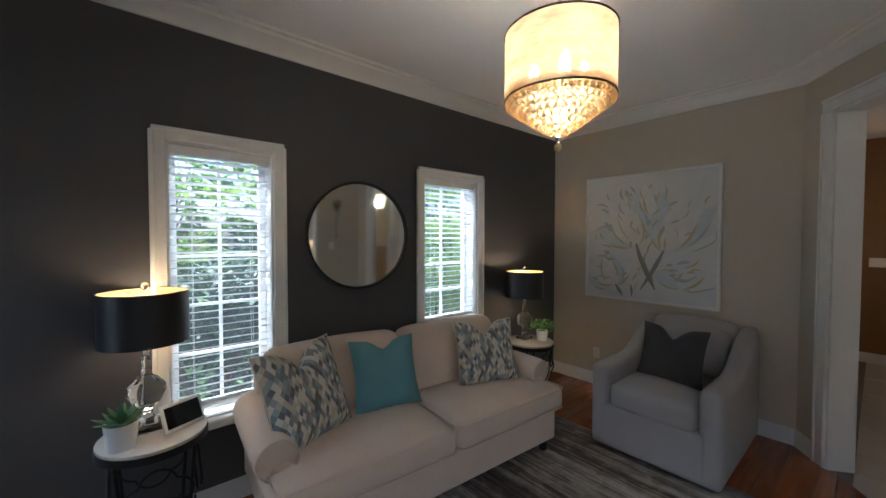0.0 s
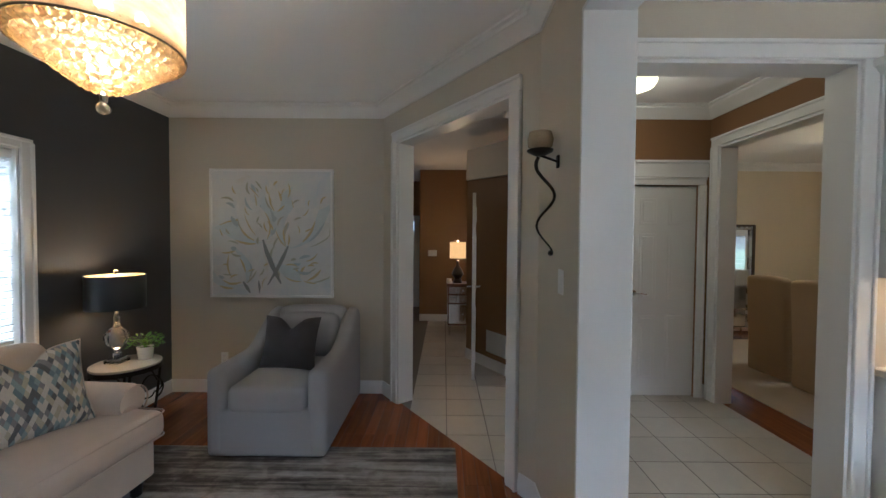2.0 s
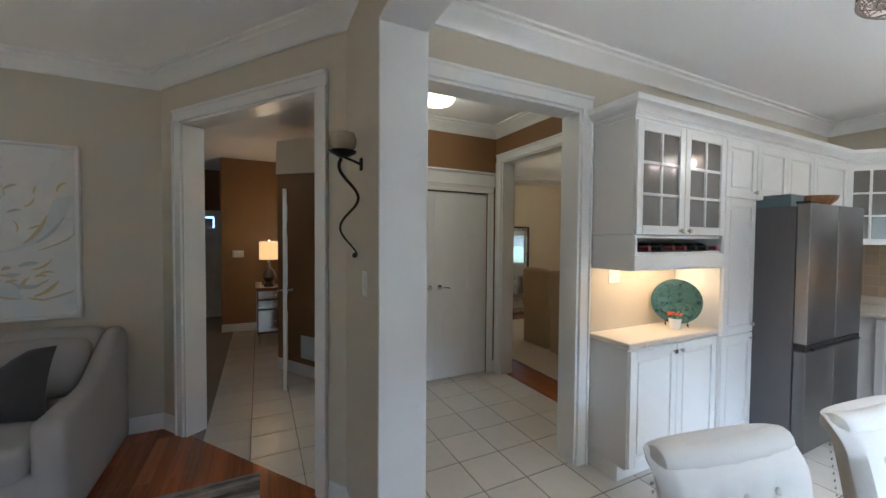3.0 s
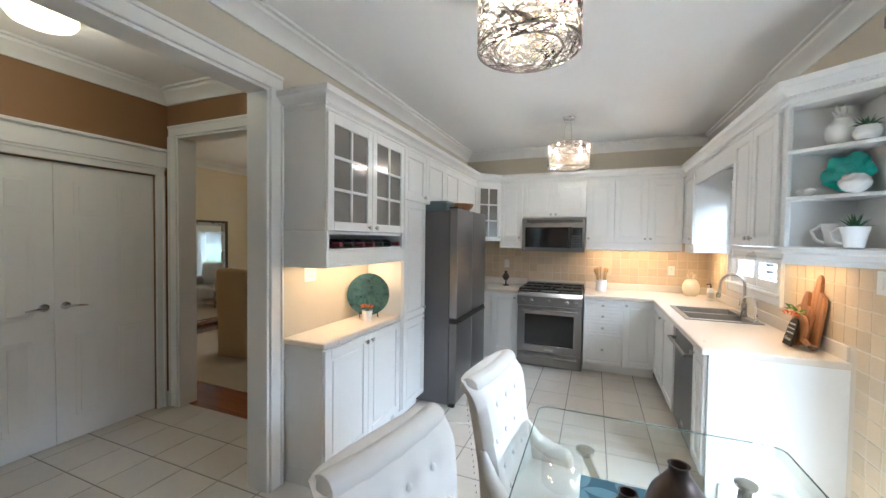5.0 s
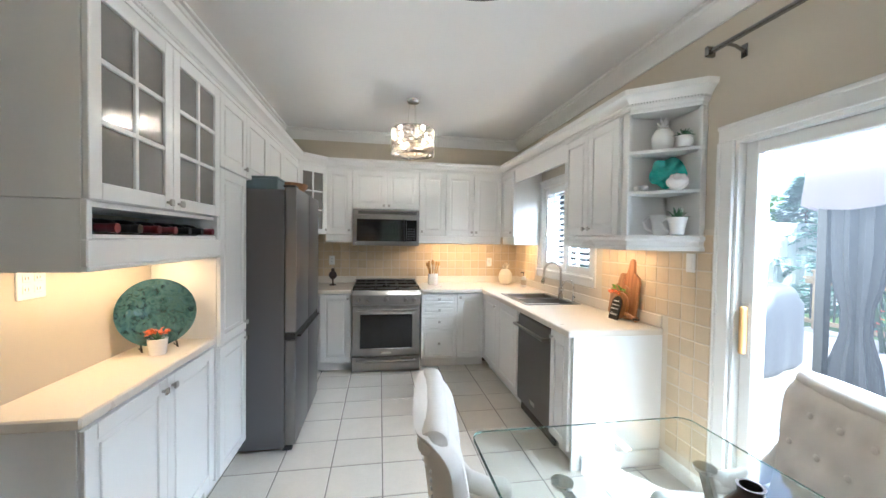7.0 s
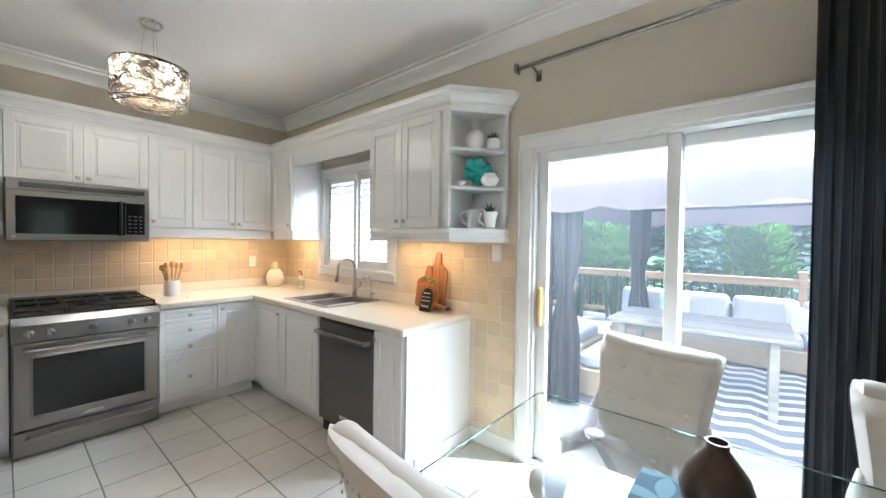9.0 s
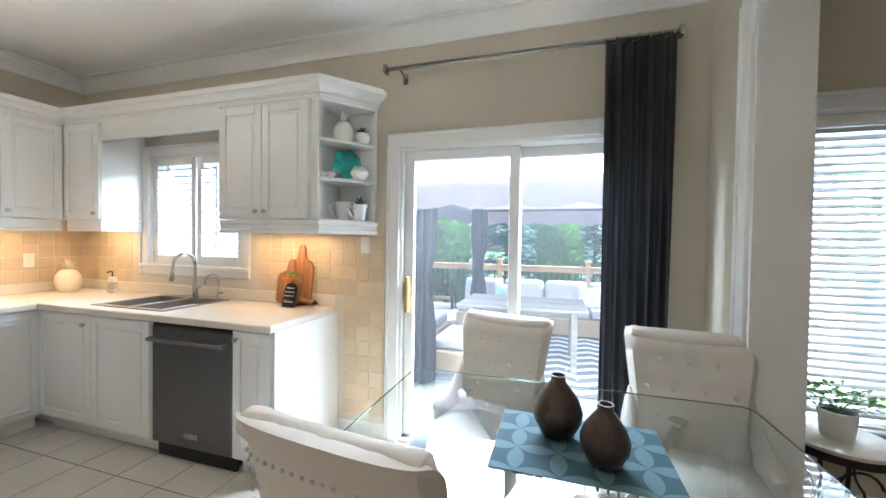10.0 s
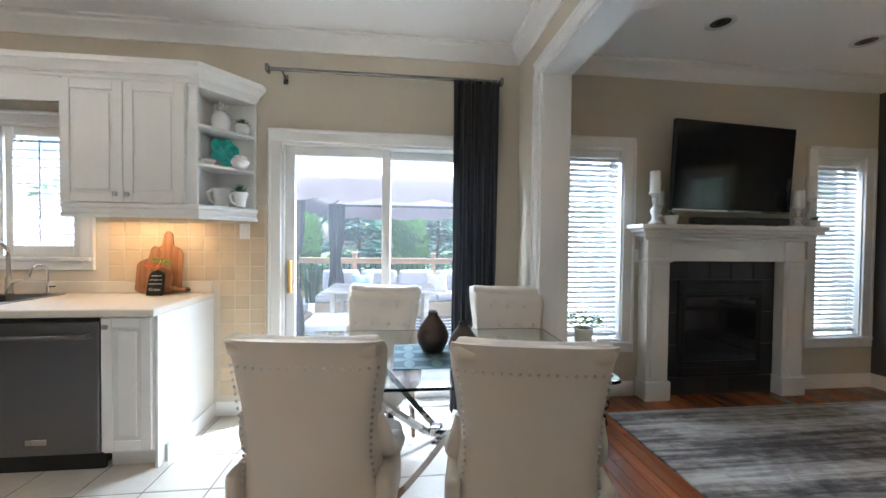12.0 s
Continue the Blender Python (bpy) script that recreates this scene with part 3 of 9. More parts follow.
# wide opening between living room and kitchen
lining("jamb_wide", "x", PART_S - 0.004, PART_N + 0.004, -0.22, 2.02, WIDE_TOP)
c = casing_x("casing_wide_living", PART_N, 1, -2.02, 0.22, WIDE_TOP, 0.03)
c.matrix_basis = pose(0, PART_N, 0) @ Matrix(((0, -1, 0, 0), (1, 0, 0, 0), (0, 0, 1, 0), (0, 0, 0, 1))) @ pose(0, 0, 0, 0, 0, 0)
c = casing_x("casing_wide_kitchen", PART_S, -1, -0.22, 2.02, WIDE_TOP)
c.matrix_basis = pose(0, PART_S, 0) @ Matrix(((0, 1, 0, 0), (-1, 0, 0, 0), (0, 0, 1, 0), (0, 0, 0, 1)))
# hall opening
lining("jamb_hall", "y", EAST_X - 0.004, EAST_X + 0.154, -2.27, -1.10, OPEN_TOP)
casing_y("casing_hall_kitchen", EAST_X, -1, -2.27, -1.10, OPEN_TOP)
casing_y("casing_hall_back", EAST_X + 0.15, 1, -2.27, -1.10, OPEN_TOP)
# dining opening
lining("jamb_dining", "x", -2.954, -2.796, 2.75, 4.04, OPEN_TOP)
c = casing_y("casing_dining", 0, -1, -4.04, -2.75, OPEN_TOP)
c.matrix_basis = pose(0, -2.80, 0) @ Matrix(((0, -1, 0, 0), (-1, 0, 0, 0), (0, 0, 1, 0), (0, 0, 0, 1)))
# angled doorway: y of the casing runs back along the wall's own x
lining("jamb_angled", "x", -0.004, 0.154, 0.29, 1.69, OPEN_TOP, m=ANG)
c = casing_y("casing_angled", 0, -1, 0.29, 1.69, OPEN_TOP)
c.matrix_basis = ANG @ Matrix(((0, 1, 0, 0), (1, 0, 0, 0), (0, 0, 1, 0), (0, 0, 0, 1)))


# ---- shapes for upholstery and plants ----
def axis_steps(a, r, n):
    inner = [-(a - r) + 2 * (a - r) * i / n for i in range(n + 1)]
    edge = [a - r * k for k in (0.0, 0.25, 0.6)]
    return [-e for e in edge] + inner + edge[::-1]


def soft(w, d, h, r=0.05, puff=(0, 0, 0), n=6, bm=None, m=None):
    """A cushion-like block, rounded by r and swollen by puff metres in the middle of its faces."""
    half = (w / 2, d / 2, h / 2)
    steps = [axis_steps(a, min(r, a * 0.98), n) for a in half]
    bm = bm or bmesh.new()
    cache = {}

    def vert(p):
        k = tuple(round(c, 5) for c in p)
        if k in cache:
            return cache[k]
        q = [max(-(half[i] - min(r, half[i] * 0.98)), min(half[i] - min(r, half[i] * 0.98), p[i])) for i in range(3)]
        dv = Vector([p[i] - q[i] for i in range(3)])
        rr = min(r, *half)
        v = Vector(q) + (dv.normalized() * rr if dv.length > 1e-9 else dv)
        f = [1 - (v[i] / half[i]) ** 2 for i in range(3)]
        f = [max(0, c) for c in f]
        o = Vector((puff[0] * v.x / half[0] * f[1] * f[2], puff[1] * v.y / half[1] * f[0] * f[2], puff[2] * v.z / half[2] * f[0] * f[1]))
        v = v + o
        cache[k] = bm.verts.new(m @ v if m is not None else v)
        return cache[k]

    for ax in range(3):
        u, w2 = [i for i in range(3) if i != ax]
        for s in (-1, 1):
            for i in range(len(steps[u]) - 1):
                for j in range(len(steps[w2]) - 1):
                    ps = []
                    for a, b in ((i, j), (i + 1, j), (i + 1, j + 1), (i, j + 1)):
                        p = [0, 0, 0]
                        p[ax], p[u], p[w2] = s * half[ax], steps[u][a], steps[w2][b]
                        ps.append(vert(p))
                    if len(set(ps)) == 4:
                        bm.faces.new(ps)
    return bm


def pillow(w, h, t, chop=0.0, n=14):
    """A throw pillow that stands on its lower edge, with pulled corners and a dent in the top edge."""
    bm = bmesh.new()
    sides = []
    for s in (-1, 1):
        g = []
        for i in range(n + 1):
            row = []
            for j in range(n + 1):
                u, v = 2 * i / n - 1, 2 * j / n - 1
                x = w / 2 * u * (1 - 0.09 * (1 - v * v))
                z = h / 2 * v * (1 - 0.07 * (1 - u * u))
                if v > 0:
                    z -= chop * v * v * math.exp(-(u / 0.28) ** 2)
                y = s * t / 2 * ((1 - u ** 4) * (1 - v ** 4)) ** 0.55 * (1 - (0.5 * math.exp(-(u / 0.3) ** 2) * max(0, v) * (chop > 0)))
                y += 0.004 * math.sin(9 * u + 3 * s) * math.cos(7 * v)
                edge = i in (0, n) or j in (0, n)
                row.append(bm.verts.new((x, 0 if edge else y, z + h / 2)) if not (edge and s == 1) else sides[0][i][j])
            g.append(row)
        sides.append(g)
        for i in range(n):
            for j in range(n):
                f = [g[i][j], g[i + 1][j], g[i + 1][j + 1], g[i][j + 1]]
                bm.faces.new(f if s == 1 else f[::-1])
    return bm


def leafy(bm, count, spread, height, leaf, rnd, base=(0, 0, 0), droop=0.3):
    """Stems with small folded leaves, in a loose uneven clump."""
    for k in range(count):
        a = rnd.uniform(0, 2 * math.pi)
        r = spread * math.sqrt(rnd.random())
        z = height * (0.25 + 0.75 * rnd.random()) * (1 - droop * (r / spread) ** 2)
        p = Vector((base[0] + r * math.cos(a), base[1] + r * math.sin(a), base[2] + z))
        d = Vector((math.cos(a + rnd.uniform(-1, 1)), math.sin(a + rnd.uniform(-1, 1)), rnd.uniform(-0.3, 0.8))).normalized()
        s = d.cross(Vector((rnd.uniform(-0.4, 0.4), rnd.uniform(-0.4, 0.4), 1))).normalized()
        ln = leaf * rnd.uniform(0.7, 1.3)
        up = s.cross(d) * ln * 0.14
        v = [bm.verts.new(q) for q in (p, p + d * ln * 0.5 + s * ln * 0.3 + up, p + d * ln, p + d * ln * 0.5 - s * ln * 0.3 + up, p + d * ln * 0.5)]
        bm.faces.new((v[0], v[1], v[4]))
        bm.faces.new((v[1], v[2], v[4]))
        bm.faces.new((v[2], v[3], v[4]))
        bm.faces.new((v[3], v[0], v[4]))
    return bm


def rosette(bm, rings, length, width, base, rnd):
    """Pointed fleshy leaves in rings, the inner ones steeper."""
    for ri in range(rings):
        n = 9 - ri * 2
        tilt = radians(20 + 60 * ri / max(1, rings - 1))
        for k in range(max(3, n)):
            a = 2 * math.pi * (k + 0.5 * ri) / max(3, n) + rnd.uniform(-0.15, 0.15)
            ln = length * (1 - 0.12 * ri) * rnd.uniform(0.85, 1.1)
            d = Vector((math.cos(a) * math.cos(tilt), math.sin(a) * math.cos(tilt), math.sin(tilt)))
            s = Vector((-math.sin(a), math.cos(a), 0))
            up = s.cross(d) * -1
            p = Vector(base)
            sec = []
            for t, wd in ((0.0, 0.5), (0.35, 1.0), (0.75, 0.62)):
                c = p + d * ln * t
                sec.append([bm.verts.new(c + s * width * wd / 2), bm.verts.new(c + up * width * 0.18 * wd), bm.verts.new(c - s * width * wd / 2), bm.verts.new(c - up * width * 0.18 * wd)])
            tip = bm.verts.new(p + d * ln)
            for q, w in zip(sec, sec[1:]):
                for i in range(4):
                    bm.faces.new((q[i], q[(i + 1) % 4], w[(i + 1) % 4], w[i]))
            for i in range(4):
                bm.faces.new((sec[-1][i], sec[-1][(i + 1) % 4], tip))
    return bm


def ring_points(cx, cz, r, n=20, y=0.0, squash=1.0):
    return [(cx + r * math.cos(2 * math.pi * i / n), y, cz + squash * r * math.sin(2 * math.pi * i / n)) for i in range(n)]


def text_mesh(body, size, depth=0.001):
    cu = bpy.data.curves.new("lettering", "FONT")
    cu.body, cu.size, cu.align_x, cu.align_y, cu.extrude = body, size, "CENTER", "CENTER", depth
    ob = bpy.data.objects.new("lettering", cu)
    me = bpy.data.meshes.new_from_object(ob)
    bpy.data.objects.remove(ob)
    return me


# ---- windows with blinds ----
def blind_thing(m, w, h, tilt, label, depth=0.048, pitch=0.043, drop=1.0):
    root = thing("window_blind", m, label, "blind")
    part("headrail", B(-w / 2, w / 2, -0.03, 0.03, h - 0.055, h, 0.004), BLIND, root, smooth=False)
    slat = bmesh.new()
    k = 4
    top = [(-depth / 2 + depth * i / k, 0.003 * (1 - (2 * i / k - 1) ** 2)) for i in range(k + 1)]
    rows = [[slat.verts.new((x, y, z + o)) for y, z in top] for x, o in ((-w / 2 + 0.004, 0), (w / 2 - 0.004, 0))]
    rows2 = [[slat.verts.new((x, y, z - 0.0028)) for y, z in top] for x in (-w / 2 + 0.004, w / 2 - 0.004)]
    for i in range(k):
        slat.faces.new((rows[0][i], rows[0][i + 1], rows[1][i + 1], rows[1][i]))
        slat.faces.new((rows2[0][i], rows2[1][i], rows2[1][i + 1], rows2[0][i + 1]))
    for i in (0, k):
        slat.faces.new((rows[0][i], rows[1][i], rows2[1][i], rows2[0][i]))
    for e in (0, 1):
        for i in range(k):
            slat.faces.new((rows[e][i], rows[e][i + 1], rows2[e][i + 1], rows2[e][i]))
    me = mesh_of("slat", slat, BLIND, True)
    z = h - 0.075
    while z > h * (1 - drop) + 0.05:
        part("slat", me, BLIND, root, at=pose(0, 0, z, tilt, 0, 0))
        z -= pitch
    part("bottom_rail", B(-w / 2 + 0.003, w / 2 - 0.003, -0.025, 0.025, z + 0.008, z + 0.03, 0.004), BLIND, root, smooth=False)
    for x in (-w * 0.3, w * 0.3):
        for y in (-0.026, 0.026):
            part("ladder_cord", tube([(x, y, z + 0.02), (x, y, h - 0.05)], 0.0012, 5), BLIND, root)
    return root


def window_thing(name, m, w, h, label, grid=(2, 5), casing=0.09, blind_tilt=12, sill=True, blind_label="white wooden horizontal blind", blind_depth=0.048, bar=True):
    """Local frame: x along the wall, y into the room, z up from the opening's foot; the wall's face is y = 0."""
    root = thing(name, m, label, "window", kind="structure")
    c = casing
    part("window_frame", B(-w / 2 - c, -w / 2, 0, 0.022, 0 if sill else -c, h + c, 0.004), TRIM, root, smooth=False)
    bm = B(w / 2, w / 2 + c, 0, 0.022, 0 if sill else -c, h + c, 0.004)
    part("window_frame", bm, TRIM, root, smooth=False)
    bm = B(-w / 2, w / 2, 0, 0.021, h, h + c, 0.004)
    box(bm, -w / 2 - c, w / 2 + c, 0, 0.034, h + c - 0.02, h + c + 0.002, 0.004)
    for s in (-1, 1):
        box(bm, s * (w / 2 + c) - 0.012, s * (w / 2 + c) + 0.012, 0, 0.032, -c, h + c - 0.02, 0.004)
    part("window_head", bm, TRIM, root, smooth=False)
    bm = B(-w / 2 - c, w / 2 + c, 0, 0.05, -0.022, 0.004, 0.006)
    box(bm, -w / 2 - c, w / 2 + c, 0, 0.024, -c, -0.022, 0.004)
    part("window_sill", bm, TRIM, root, smooth=False)
    bm = bmesh.new()
    for x0, x1, z0, z1 in ((-w / 2, -w / 2 + 0.012, 0, h), (w / 2 - 0.012, w / 2, 0, h), (-w / 2 + 0.012, w / 2 - 0.012, h - 0.012, h), (-w / 2 + 0.012, w / 2 - 0.012, 0, 0.012)):
        box(bm, x0, x1, -0.2, 0.002, z0, z1)
    part("jamb", bm, TRIM, root, smooth=False)
    bm = bmesh.new()
    for x0, x1, z0, z1 in ((-w / 2 + 0.012, -w / 2 + 0.052, 0.012, h - 0.012), (w / 2 - 0.052, w / 2 - 0.012, 0.012, h - 0.012), (-w / 2 + 0.052, w / 2 - 0.052, h - 0.052, h - 0.012), (-w / 2 + 0.052, w / 2 - 0.052, 0.012, 0.06)):
        box(bm, x0, x1, -0.165, -0.125, z0, z1, 0.003)
    sash = part("sash", bm, TRIM, root, smooth=False)
    gx, gz = grid
    for i in range(1, gx):
        x = -w / 2 + 0.052 + (w - 0.104) * i / gx
        part("muntin", B(x - 0.009, x + 0.009, -0.158, -0.142, 0.06, h - 0.052), TRIM, sash, smooth=False)
    for i in range(1, gz):
        z = 0.06 + (h - 0.112) * i / gz
        part("muntin", B(-w / 2 + 0.052, w / 2 - 0.052, -0.157, -0.143, z - 0.009, z + 0.009), TRIM, sash, smooth=False)
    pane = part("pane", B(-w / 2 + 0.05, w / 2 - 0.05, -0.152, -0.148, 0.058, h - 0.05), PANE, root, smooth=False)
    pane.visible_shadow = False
    if blind_tilt is not None:
        blind_thing(m @ pose(0, -0.05, 0.014), w - 0.03, h - 0.028, blind_tilt, blind_label, blind_depth)
    return root




def facing(x, y, z, deg):
    """A pose whose +y looks along the heading deg, measured from +x."""
    return pose(x, y, z, 0, 0, deg - 90)


window_thing("window_1", facing(0.805, DARK_Y, 0.53, 270), 0.54, 1.56, "tall white cased window with muntins and garden outside", casing=0.062, blind_label="white wooden blind, slats open")
window_thing("window_2", facing(2.58, DARK_Y, 0.80, 270), 0.636, 1.29, "white cased window above the sofa with muntins", casing=0.062, blind_label="white wooden blind, slats open")
window_thing("window_3", facing(FIRE_X, -0.28, 0.47, 0), 0.50, 1.63, "tall white cased window beside the fireplace", grid=(1, 1), blind_tilt=-46, blind_label="white wooden blind, slats half closed")
window_thing("window_4", facing(FIRE_X, 2.07, 0.47, 0), 0.50, 1.63, "tall white cased window between fireplace and dark wall", grid=(1, 1), blind_tilt=-46, blind_label="white wooden blind, slats half closed")
window_thing("window_5", facing(4.17, -7.0, 0.30, 90), 0.94, 1.42, "bright dining room window with white casing", grid=(1, 2), blind_tilt=-20, blind_label="white dining room blind, slats half open")


# ---- living room ----
def pattern_material(name, colours, size):
    """Woven diamonds, each in one of a few yarn colours."""
    m, t, b = nodes_of(name)
    tc = t.nodes.new("ShaderNodeTexCoord")
    mp = t.nodes.new("ShaderNodeMapping")
    mp.inputs["Rotation"].default_value = (0, radians(45), 0)
    mp.inputs["Scale"].default_value = (1 / size, 0.0, 1 / size)
    sq = t.nodes.new("ShaderNodeMapping")
    sq.inputs["Scale"].default_value = (1.6, 1, 0.8)
    t.links.new(tc.outputs["Object"], sq.inputs["Vector"])
    t.links.new(sq.outputs[0], mp.inputs["Vector"])
    fl = t.nodes.new("ShaderNodeVectorMath")
    fl.operation = "FLOOR"
    t.links.new(mp.outputs[0], fl.inputs[0])
    wn2 = t.nodes.new("ShaderNodeTexWhiteNoise")
    t.links.new(fl.outputs[0], wn2.inputs["Vector"])
    ramp = t.nodes.new("ShaderNodeValToRGB")
    ramp.color_ramp.interpolation = "CONSTANT"
    while len(ramp.color_ramp.elements) < len(colours):
        ramp.color_ramp.elements.new(0.5)
    for i, (e, c) in enumerate(zip(ramp.color_ramp.elements, colours)):
        e.position, e.color = i / len(colours), (*c, 1)
    t.links.new(wn2.outputs["Value"], ramp.inputs[0])
    n = node(t, "ShaderNodeTexNoise", Scale=420.0, Detail=2.0)
    t.links.new(tc.outputs["Object"], n.inputs["Vector"])
    hsv = t.nodes.new("ShaderNodeHueSaturation")
    mr = node(t, "ShaderNodeMapRange")
    mr.inputs[3].default_value, mr.inputs[4].default_value = 0.75, 1.25
    t.links.new(n.outputs[0], mr.inputs[0])
    t.links.new(mr.outputs[0], hsv.inputs["Value"])
    t.links.new(ramp.outputs[0], hsv.inputs["Color"])
    t.links.new(hsv.outputs[0], b.inputs["Base Color"])
    b.inputs["Roughness"].default_value = 0.9
    bp = node(t, "ShaderNodeBump", Strength=0.3, Distance=0.002)
    t.links.new(n.outputs[0], bp.inputs["Height"])
    t.links.new(bp.outputs[0], b.inputs["Normal"])
    return m


DIAMOND = pattern_material("diamond_weave", [(0.60, 0.55, 0.46), (0.13, 0.125, 0.13), (0.27, 0.33, 0.32), (0.58, 0.53, 0.45), (0.17, 0.22, 0.24), (0.46, 0.41, 0.30), (0.24, 0.23, 0.225)], 0.027)
PIPING = plain("cream_piping", (0.60, 0.53, 0.44), 0.8)

SOFA_M = pose(1.845, 1.985, 0, 0, 0, -4)


def build_sofa():
    root = thing("sofa", SOFA_M, "cream velvet two-cushion sofa with rolled arms on the rug", "sofa")
    part("base_frame", soft(1.90, 0.78, 0.24, 0.03, n=4, m=pose(0, 0.03, 0.21)), SOFA, root)
    part("front_rail", soft(1.90, 0.05, 0.25, 0.02, n=6, m=pose(0, -0.385, 0.215)), SOFA, root)
    for s in (-1, 1):
        c = part("seat_cushion", soft(0.985, 0.66, 0.17, 0.055, (0.0, 0.012, 0.018), m=pose(s * 0.497, -0.13, 0.40)), SOFA, root)
        for zz in (0.335, 0.472):
            loop = [(sx * (0.4925 - r0) + s * 0.497 + r0 * math.cos(a), sy * (0.33 - r0) - 0.13 + r0 * math.sin(a), zz) for sx, sy, a0, r0 in ((1, 1, 0, 0.05), (-1, 1, 90, 0.05), (-1, -1, 180, 0.05), (1, -1, 270, 0.05)) for a in [radians(a0 + 22.5 * i) for i in range(5)]]
            part("piping", tube(loop, 0.005, 6, closed=True), SOFA, c)
        part("back_cushion", soft(0.90, 0.22, 0.50, 0.085, (0.0, 0.035, 0.02), m=pose(s * 0.455, 0.255, 0.655, -12, 0, 0)), SOFA, root)
        # rolled arm: a drum on a panel
        bm = soft(0.13, 0.70, 0.38, 0.05, n=5, m=pose(s * 0.925, 0.06, 0.33))
        prof = [(0.0, -0.36), (0.075, -0.355), (0.098, -0.335), (0.104, -0.29), (0.104, 0.29), (0.09, 0.33), (0.0, 0.335)]
        arm = lathe(prof, 20)
        bmesh.ops.transform(arm, matrix=pose(s * 0.945, 0.06, 0.535, 90, 0, 0), verts=arm.verts)
        tmp = bpy.data.meshes.new("tmp")
        arm.to_mesh(tmp)
        arm.free()
        bm.from_mesh(tmp)
        bpy.data.meshes.remove(tmp)
        a = part("arm", bm, SOFA, root)
        part("piping", tube(ring_points(s * 0.945, 0.535, 0.094, 28, -0.283), 0.005, 6, closed=True), SOFA, a)
        for y in (-0.36, 0.36):
            part("leg", lathe([(0.022, 0), (0.03, 0.02), (0.036, 0.095)], 12, at=(s * 0.87, y, 0)), BLACK, root)
    part("back_frame", soft(1.86, 0.16, 0.66, 0.06, (0, 0, 0.01), m=pose(0, 0.36, 0.50, -4, 0, 0)), SOFA, root)
    return root


build_sofa()


def throw_pillow(label, m, w, h, t, mat, chop=0.05, piping=False):
    root = thing("throw_pillow", m, label, "pillow")
    part("cover", pillow(w, h, t, chop), mat, root)
    if piping:
        pts = []
        n = 14
        for i in range(n + 1):
            pts.append((-1 + 2 * i / n, -1))
        for i in range(1, n + 1):
            pts.append((1, -1 + 2 * i / n))
        for i in range(1, n + 1):
            pts.append((1 - 2 * i / n, 1))
        for i in range(1, n):
            pts.append((-1, 1 - 2 * i / n))
        path = []
        for u2, v in pts:
            z = h / 2 * v * (1 - 0.07 * (1 - u2 * u2))
            if v > 0:
                z -= chop * v * v * math.exp(-(u2 / 0.28) ** 2)
            path.append((w / 2 * u2 * (1 - 0.09 * (1 - v * v)), 0, z + h / 2))
        part("piping", tube(path, 0.004, 6, closed=True), PIPING, root)
    return root


throw_pillow("diamond patterned grey, teal and cream pillow on the sofa", SOFA_M @ pose(-0.70, -0.13, 0.483, -22, 0, 28), 0.54, 0.53, 0.18, DIAMOND, 0.12, True)
throw_pillow("plain teal linen pillow with a dented top", SOFA_M @ pose(-0.22, -0.03, 0.485, -20, 0, -6), 0.45, 0.45, 0.16, TEAL, 0.06)
throw_pillow("diamond patterned grey, teal and cream pillow by the sofa arm", SOFA_M @ pose(0.58, -0.10, 0.485, -18, 0, -16), 0.50, 0.47, 0.17, DIAMOND, 0.10, True)


def build_armchair():
    root = thing("armchair", pose(3.59, 0.977, 0, 0, 0, -90), "light grey linen swivel armchair with sloping arms", "armchair")
    # local: front is -y, width along x
    part("base", soft(0.82, 1.08, 0.34, 0.035, m=pose(0, 0, 0.19)), ARMCHAIR, root)
    part("seat_cushion", soft(0.55, 0.80, 0.19, 0.05, (0, 0.015, 0.02), m=pose(0, -0.14, 0.41)), ARMCHAIR, root)
    part("backrest", soft(0.62, 0.20, 0.60, 0.08, (0, 0.02, 0.015), m=pose(0, 0.40, 0.60, -8, 0, 0)), ARMCHAIR, root)
    part("back_cushion", soft(0.54, 0.18, 0.40, 0.07, (0, 0.035, 0.02), m=pose(0, 0.27, 0.655, -11, 0, 0)), ARMCHAIR, root)
    for s in (-1, 1):
        bm = soft(0.135, 1.09, 0.60, 0.05, n=10, m=pose(s * 0.348, 0, 0.33))
        # the arm's top climbs to the back in a curve
        for v in bm.verts:
            if v.co.z > 0.45:
                t = max(0.0, min(1.0, (v.co.y + 0.05) / 0.50))
                v.co.z += 0.25 * t * t * (3 - 2 * t) * ((v.co.z - 0.45) / 0.18)
        part("arm", bm, ARMCHAIR, root)
    part("swivel_base", lathe([(0.0, 0), (0.27, 0), (0.28, 0.012), (0.27, 0.025), (0, 0.025)], 28), BLACK, root)
    return root


build_armchair()
throw_pillow("charcoal crushed velvet pillow with peaked corners on the armchair", pose(3.41, 0.985, 0.50, -16, 0, -97), 0.47, 0.42, 0.16, GREYVELVET, 0.09)

# area rug: long broken streaks
solid("rug", B(-0.47, 3.22, -0.33, 2.30, 0.0, 0.012, 0.004), RUG, "large distressed grey, brown and cream area rug", "rug", kind="")


